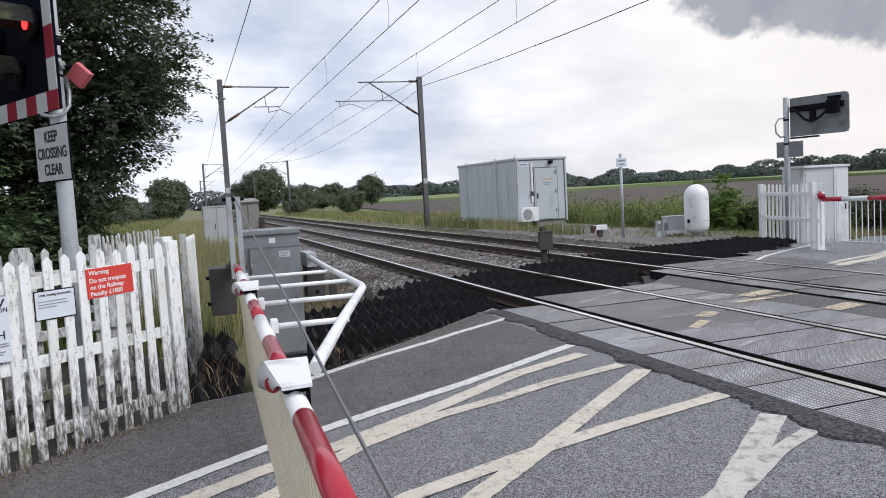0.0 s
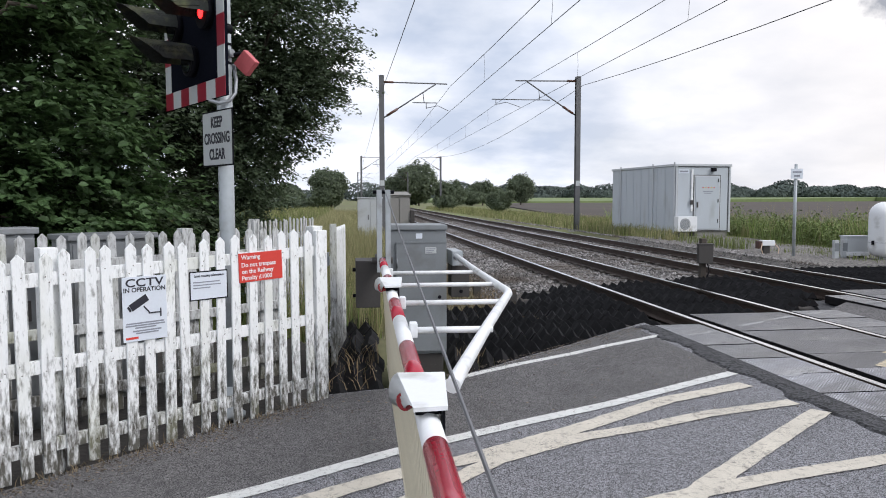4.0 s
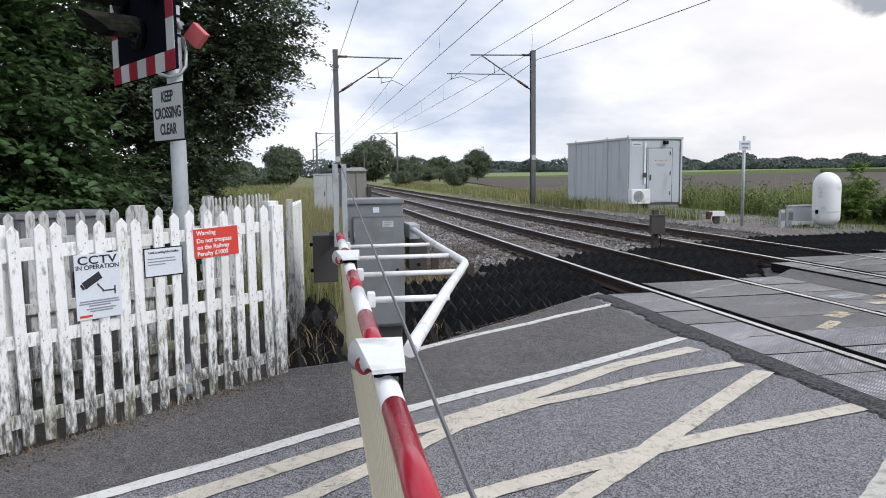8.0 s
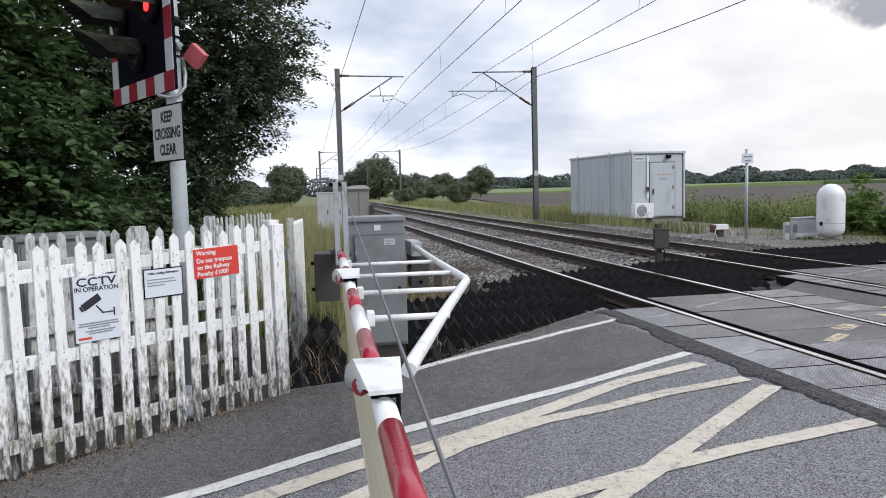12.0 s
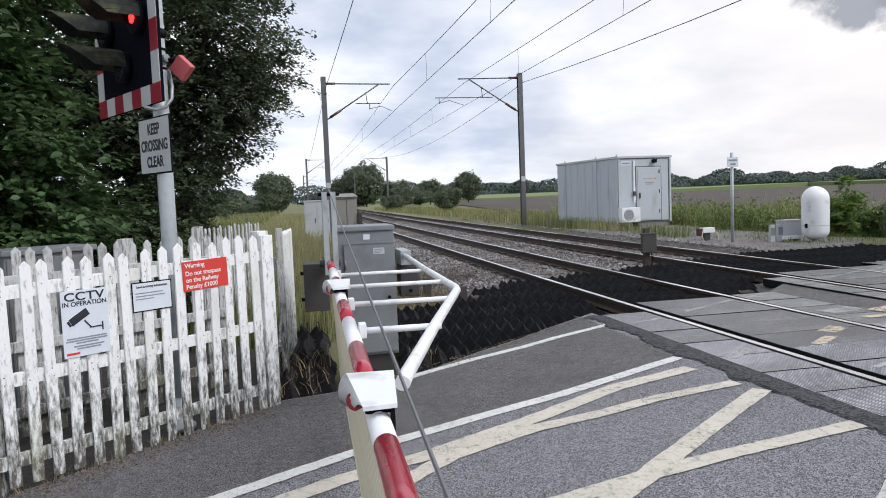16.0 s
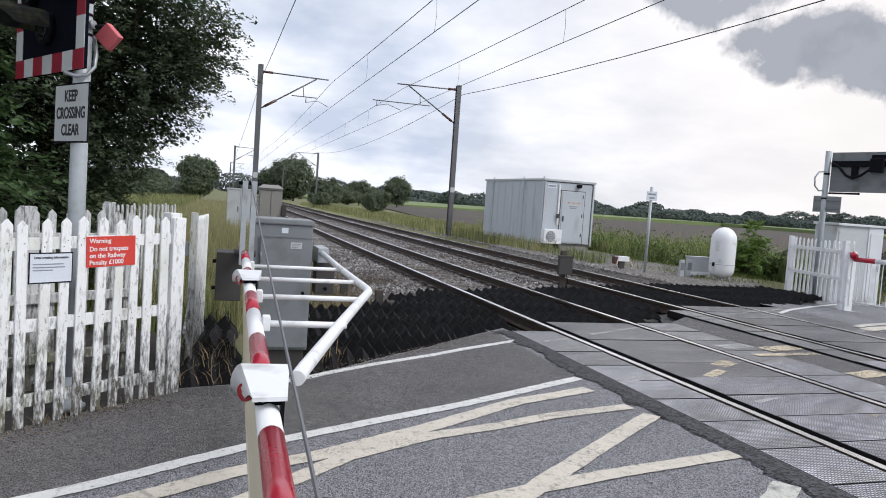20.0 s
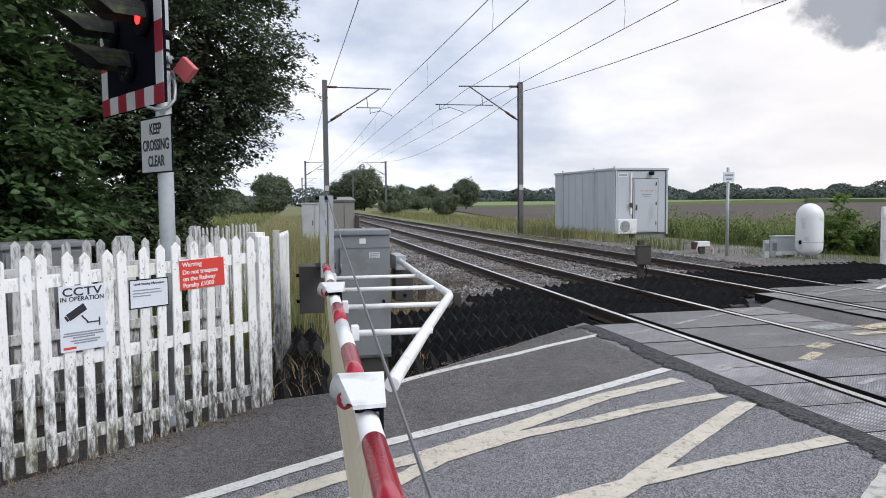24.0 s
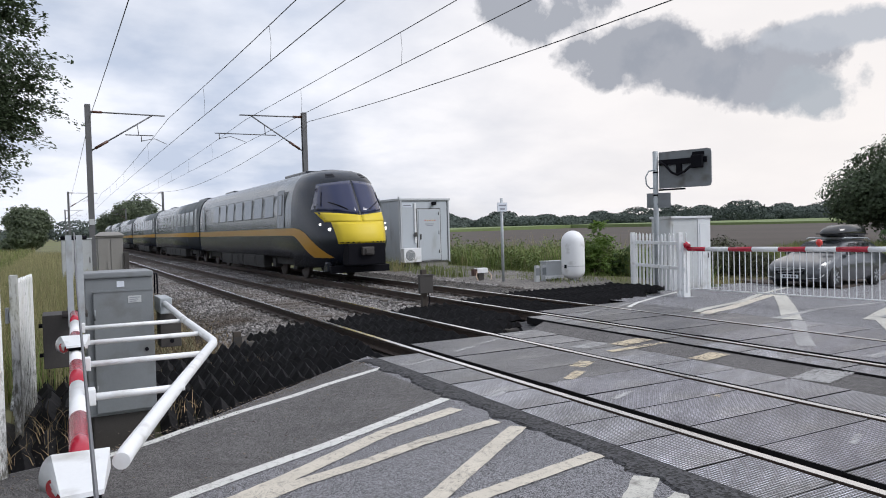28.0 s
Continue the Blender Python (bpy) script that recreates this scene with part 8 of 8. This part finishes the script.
# ---- the train ----
CAR_L, GAP = 20.1, 0.5
JOIN = 3.2                      # where the nose runs into the straight sides
LEVELS = (0.42, 0.95, 1.18, 1.42, 1.66, 1.90, 2.10, 2.35, 2.60, 2.86, 3.10, 3.25, 3.38, 3.48, 3.55)
FRONT = (0.55, 0.20, 0.06, 0.10, 0.22, 0.40, 0.56, 0.74, 0.92, 1.10, 1.27, 1.45, 1.72, 2.15, 2.80)
HALF = (1.26, 1.355, 1.365, 1.365, 1.365, 1.36, 1.355, 1.34, 1.31, 1.26, 1.17, 1.07, 0.92, 0.70, 0.36)


def nose_y(x, z):
    """How far back the nose's skin lies at the given offset from the middle and height."""
    f, w = float(np.interp(z, LEVELS, FRONT)), float(np.interp(z, LEVELS, HALF))
    s = min(1.0, abs(x) / w) ** 1.3
    ridge = 0.05 * max(0.0, 1 - abs(x) / 0.7) * smooth(1.9, 2.3, z) * (1 - smooth(3.0, 3.3, z))
    return f - ridge + (JOIN - f) * (1 - math.sqrt(max(0.0, 1 - s * s)) ** 0.91)


def nose_x(d, z):
    f, w = float(np.interp(z, LEVELS, FRONT)), float(np.interp(z, LEVELS, HALF))
    c = min(1.0, max(0.0, 1 - (d - f) / (JOIN - f))) ** (1 / 0.91)
    return w * math.sqrt(max(0.0, 1 - c * c)) ** 0.77


def body_section():
    return [(1.31, 0.70)] + [(w, z) for w, z in zip(HALF[1:], LEVELS[1:])] + [(0.0, 3.57)]


def loft(bm, rings, index, smooth_faces=True):
    for j, (u, v) in enumerate(zip(rings, rings[1:])):
        for i in range(len(u) - 1):
            f = bm.faces.new((u[i], u[i + 1], v[i + 1], v[i]))
            f.material_index, f.smooth = index(j, i), smooth_faces


def carriage_body(nose):
    """Straight body: dark sill, gold band, grey side and roof."""
    bm = bmesh.new()
    half = body_section()
    ring = [(-x, z) for x, z in half] + [(x, z) for x, z in half[-2::-1]]
    y0 = JOIN if nose else 0.0
    rings = [[bm.verts.new((x, y, z)) for x, z in ring] for y in (y0, CAR_L)]
    n = len(ring) - 1
    loft(bm, rings, lambda j, i: (1, 1, 1, 2)[min(i, n - 1 - i)] if min(i, n - 1 - i) < 4 else 0)
    bm.faces.new((rings[0][0], rings[0][-1], rings[1][-1], rings[1][0])).material_index = 1
    if not nose:
        bm.faces.new(rings[0][::-1]).material_index = 1
    bm.faces.new(rings[1]).material_index = 1
    return mesh_of("body", bm, ["train_grey", "train_dark", "train_orange"])


def nose_shell():
    """The moulded nose, drawn level by level round its front."""
    bm = bmesh.new()
    rings = []
    for z, w in zip(LEVELS, HALF):
        row = []
        for k in range(33):
            a = radians(-90 + 180 * k / 32)
            x = w * math.copysign(abs(math.sin(a)) ** 0.77, a)
            row.append(bm.verts.new((x, nose_y(x, z) if abs(k - 16) < 16 else JOIN, z)))
        rings.append(row)
    loft(bm, rings, lambda j, i: 0)
    top = [bm.verts.new((v.co.x, max(v.co.y, 2.85) if abs(v.co.x) < 0.3 else JOIN, 3.57 - 0.02 * (abs(v.co.x) / 0.36))) for v in rings[-1]]
    loft(bm, [rings[-1], top], lambda j, i: 0)
    bm.faces.new(rings[0])
    return mesh_of("nose", bm, "train_dark")


def patch(name, mat, parent, corners, label="", nu=8, nv=6, off=0.014):
    """A panel let on to the nose between four corners given as offset and height: lower left, lower right, upper right, upper left."""
    bm = bmesh.new()
    a, b, c, d = [Vector((x, z)) for x, z in corners]
    rows = []
    for j in range(nv + 1):
        l, r = a.lerp(d, j / nv), b.lerp(c, j / nv)
        row = []
        for i in range(nu + 1):
            p = l.lerp(r, i / nu)
            row.append(bm.verts.new((p.x, nose_y(p.x, p.y) - off, p.y)))
        rows.append(row)
    loft(bm, rows, lambda j, i: 0)
    bmesh.ops.recalc_face_normals(bm, faces=bm.faces[:])
    bmesh.ops.solidify(bm, geom=bm.faces[:], thickness=0.01)
    return part(name, bm, mat, parent, label)


def swoosh(parent, s):
    """The gold band sweeping down over the side of the nose."""
    top = [(JOIN, 1.66), (2.75, 1.65), (2.3, 1.60), (1.9, 1.47), (1.5, 1.25), (1.15, 1.03), (0.85, 0.84), (0.7, 0.72)]
    low = [(JOIN, 1.42), (2.9, 1.40), (2.65, 1.33), (2.35, 1.20), (2.05, 1.03), (1.8, 0.88), (1.62, 0.78), (1.5, 0.72)]
    bm = bmesh.new()
    rows = []
    for (d0, z0), (d1, z1) in zip(top, low):
        row = []
        for k in range(6):
            d, z = d0 + (d1 - d0) * k / 5, z0 + (z1 - z0) * k / 5
            row.append(bm.verts.new((s * (nose_x(d, z) + 0.012), d - 0.004, z)))
        rows.append(row)
    loft(bm, rows, lambda j, i: 0)
    part("gold_band", bm, "train_orange", parent)


def make_train():
    t = thing("express_train", "dark grey diesel express train with gold stripe and yellow nose", "train", pose(4.1375, 20.4, 0.03))
    lead, mid = carriage_body(True), carriage_body(False)
    def framed(w, h):
        bm = bmesh.new()
        box(bm, -0.004, 0.004, -w, w, -h, h, 0.002)
        vs = box(bm, -0.009, 0.009, -w + 0.035, w - 0.035, -h + 0.02, h - 0.02, 0.003)
        vs = set(vs)
        for f in bm.faces:
            f.material_index = 1 if all(v in vs for v in f.verts) else 0
        return mesh_of("window", bm, ["train_frame", "train_glass"])
    win, dwin = framed(0.62, 0.40), framed(0.2, 0.36)
    bm = bmesh.new(); box(bm, -0.006, 0.006, -0.42, 0.42, -0.68, 0.60, 0.003); door = mesh_of("door", bm, "train_door")
    def bogie_mesh():
        bm = bmesh.new()
        for s in (-1, 1):
            box(bm, s * 1.05 - 0.07, s * 1.05 + 0.07, -1.75, 1.75, 0.42, 0.66, 0.02)
            for y in (-1.3, 1.3):
                box(bm, s * 1.05 - 0.13, s * 1.05 + 0.13, y - 0.2, y + 0.2, 0.30, 0.62, 0.02)
            box(bm, s * 1.05 - 0.1, s * 1.05 + 0.1, -0.35, 0.35, 0.6, 0.72, 0.03)
        box(bm, -1.0, 1.0, -0.3, 0.3, 0.5, 0.69)
        return mesh_of("bogie_frame", bm, "under")
    bog = bogie_mesh()
    bm = bmesh.new(); lathe(bm, [(0.36, -0.07), (0.46, -0.065), (0.46, -0.03), (0.425, -0.02), (0.42, 0.06), (0.1, 0.075)], 20); wheel = mesh_of("wheel", bm, "wheel_steel")
    gear = []
    for l in (0.8, 1.25, 1.7, 2.1):
        bm = bmesh.new(); box(bm, -0.15, 0.15, 0.0, l, -0.26, 0.205, 0.025)
        box(bm, -0.165, 0.165, 0.12, l - 0.12, -0.14, 0.12, 0.015)
        gear.append((l, mesh_of("equipment_case", bm, "under")))
    r = random.Random(3)
    for k in range(6):
        c = new("carriage"); c.parent = t; d = k * (CAR_L + GAP); c.matrix_basis = pose(7e-5 * d * d, d, 0, 0, 0, -math.degrees(1.4e-4 * (d + 10 * (k > 0)))); c.empty_display_size = 0.3
        piece("body", lead if k == 0 else mid, c, Matrix())
        for s in (-1, 1):
            first, n = (6.0, 7) if k == 0 else (2.7, 9)
            for i in range(n):
                piece("window", win, c, pose(s * 1.327, first + 1.62 * i, 2.46, 0, s * -4.5, 0))
            for y in ((4.4, CAR_L - 1.0) if k == 0 else (1.0, CAR_L - 1.0)):
                piece("door", door, c, pose(s * 1.35, y, 2.36, 0, s * -3.0, 0))
                piece("window", dwin, c, pose(s * 1.355, y, 2.46, 0, s * -3.0, 0))
            y = 7.0 if k == 0 else 5.2
            while y < CAR_L - 6.6:
                l, me = r.choice(gear)
                piece("equipment_case", me, c, pose(s * 1.17, y, 0.49 + r.uniform(-0.03, 0.03)))
                y += l + r.uniform(0.03, 0.12)
        bm = bmesh.new(); box(bm, -0.6, 0.6, 1.2 if k else 3.3, CAR_L - 0.3, 0.32, 0.69, 0.02); part("underframe", bm, "under", c)
        for y in (4.8 if k == 0 else 2.9, CAR_L - 2.9):
            piece("bogie_frame", bog, c, pose(0, y, 0))
            for dy in (-1.3, 1.3):
                for s in (-1, 1):
                    piece("wheel", wheel, c, pose(s * 0.7525, y + dy, 0.425, 90, 0, -90 * s))
        if k < 5:
            bm = bmesh.new(); box(bm, -1.0, 1.0, CAR_L, CAR_L + GAP, 0.9, 3.35, 0.02); part("gangway", bm, "black", c)
        bm = bmesh.new(); box(bm, -0.55, 0.55, 4.0 if k == 0 else 2.0, 6.6 if k == 0 else 4.6, 3.46, 3.62, 0.05); part("roof_pod", bm, "train_dark", c)
        bm = bmesh.new(); box(bm, -0.5, 0.5, CAR_L - 4.5, CAR_L - 2.5, 3.46, 3.61, 0.05); part("roof_pod", bm, "train_dark", c)
    # nose and its fittings
    shell = piece("nose", nose_shell(), t, Matrix())
    tagged(shell, "smooth near-black nose moulding")
    patch("nose_panel", "train_yellow", t, [(-0.76, 1.14), (0.76, 1.14), (0.86, 1.80), (-0.86, 1.80)], "bright yellow warning panel", 10, 8)
    for s in (-1, 1):
        patch("nose_panel_top", "train_yellow", t, [(0.0, 1.805), (s * 0.98, 1.805), (s * 1.12, 2.12), (0.0, 2.0)], "bright yellow warning panel", 8, 4)
        patch("windscreen", "screen", t, [(s * 0.03, 2.04), (s * 1.18, 2.18), (s * 0.95, 3.0), (s * 0.03, 3.10)], "tinted windscreen pane", 8, 8, 0.012)
        patch("roof_vent", "black", t, [(s * 0.42, 3.22), (s * 0.68, 3.22), (s * 0.62, 3.33), (s * 0.42, 3.34)], "", 3, 2, 0.01)
        swoosh(t, s)
        for x, z, q, nm in ((0.90, 1.58, 0.05, "headlight"), (1.06, 1.74, 0.036, "marker_light")):
            y = nose_y(x, z)
            bm = bmesh.new(); tube(bm, [(s * x, y - 0.03, z), (s * x, y + 0.06, z)], q, 14); part(nm, bm, "lamp_white", t)
        bm = bmesh.new(); tube(bm, [(s * x0, nose_y(x0, z0) - 0.035, z0) for x0, z0 in ((0.35, 2.18), (0.55, 2.3), (0.8, 2.42))], 0.014, 6); part("wiper", bm, "black", t)
        bm = bmesh.new(); tube(bm, [(s * 0.98, nose_y(0.98, 2.3) - 0.03, 2.3), (s * 0.9, nose_y(0.9, 2.75) - 0.04, 2.75)], 0.012, 6); part("wiper", bm, "black", t)
        bm = bmesh.new(); box(bm, s * 0.86 - 0.09, s * 0.86 + 0.09, 0.9, 1.3, 0.28, 0.60, 0.05); part("obstacle_guard", bm, "train_dark", t)
        bm = bmesh.new(); tube(bm, [(s * 0.52, 0.12, 1.1), (s * 0.54, 0.10, 0.55)], 0.02, 8); part("air_pipe", bm, "cab_grey", t)
    # solid black block stands in for the shaded opening round the coupler
    bm = bmesh.new(); box(bm, -0.60, 0.60, 0.02, 0.5, 0.50, 1.15, 0.03); part("coupler_dark_block", bm, "black", t)
    bm = bmesh.new(); box(bm, -0.19, 0.19, -0.10, 0.3, 0.80, 1.04, 0.03); box(bm, -0.10, 0.10, -0.16, 0.1, 0.84, 0.98, 0.02); part("coupler", bm, "cab_dark", t)
    bm = bmesh.new(); box(bm, -0.95, 0.95, 0.55, 0.75, 0.26, 0.48, 0.03); part("snow_plough", bm, "black", t)
    return t


M["screen"] = material("screen", (0.03, 0.036, 0.085), 0.05, vary=0.05, bump=0.0, spec=0.6)
M["train_frame"] = material("train_frame", (0.06, 0.064, 0.068), 0.5, vary=0.1, bump=0.0)
# grey of the sky reflected in the panes is put into their colour
M["train_glass"] = material("train_glass", (0.155, 0.168, 0.175), 0.16, 0.45, vary=0.05, bump=0.0, spec=0.7)
M["train_door"] = material("train_door", (0.12, 0.13, 0.135), 0.22, 0.4, vary=0.05, bump=0.0)
M["wheel_steel"] = material("wheel_steel", (0.09, 0.075, 0.07), 0.6, 0.5, vary=0.2, bump=0.05)
train = make_train()


# ---- pieces of the ground, last ----
make_deck()
make_sleepers()
make_guards()



def motions():
    rows = []
    for k in range(57):
        s = k * 0.5
        y = 20.4 + 45.3 * (28.0 - s)
        a = (bend(y + 4) - bend(y)) / 4
        rows.append((s, pose(4.1375 + bend(y), y, 0.03, 0, 0, -math.degrees(math.atan(a)))))
    walk(train, rows)


motions()
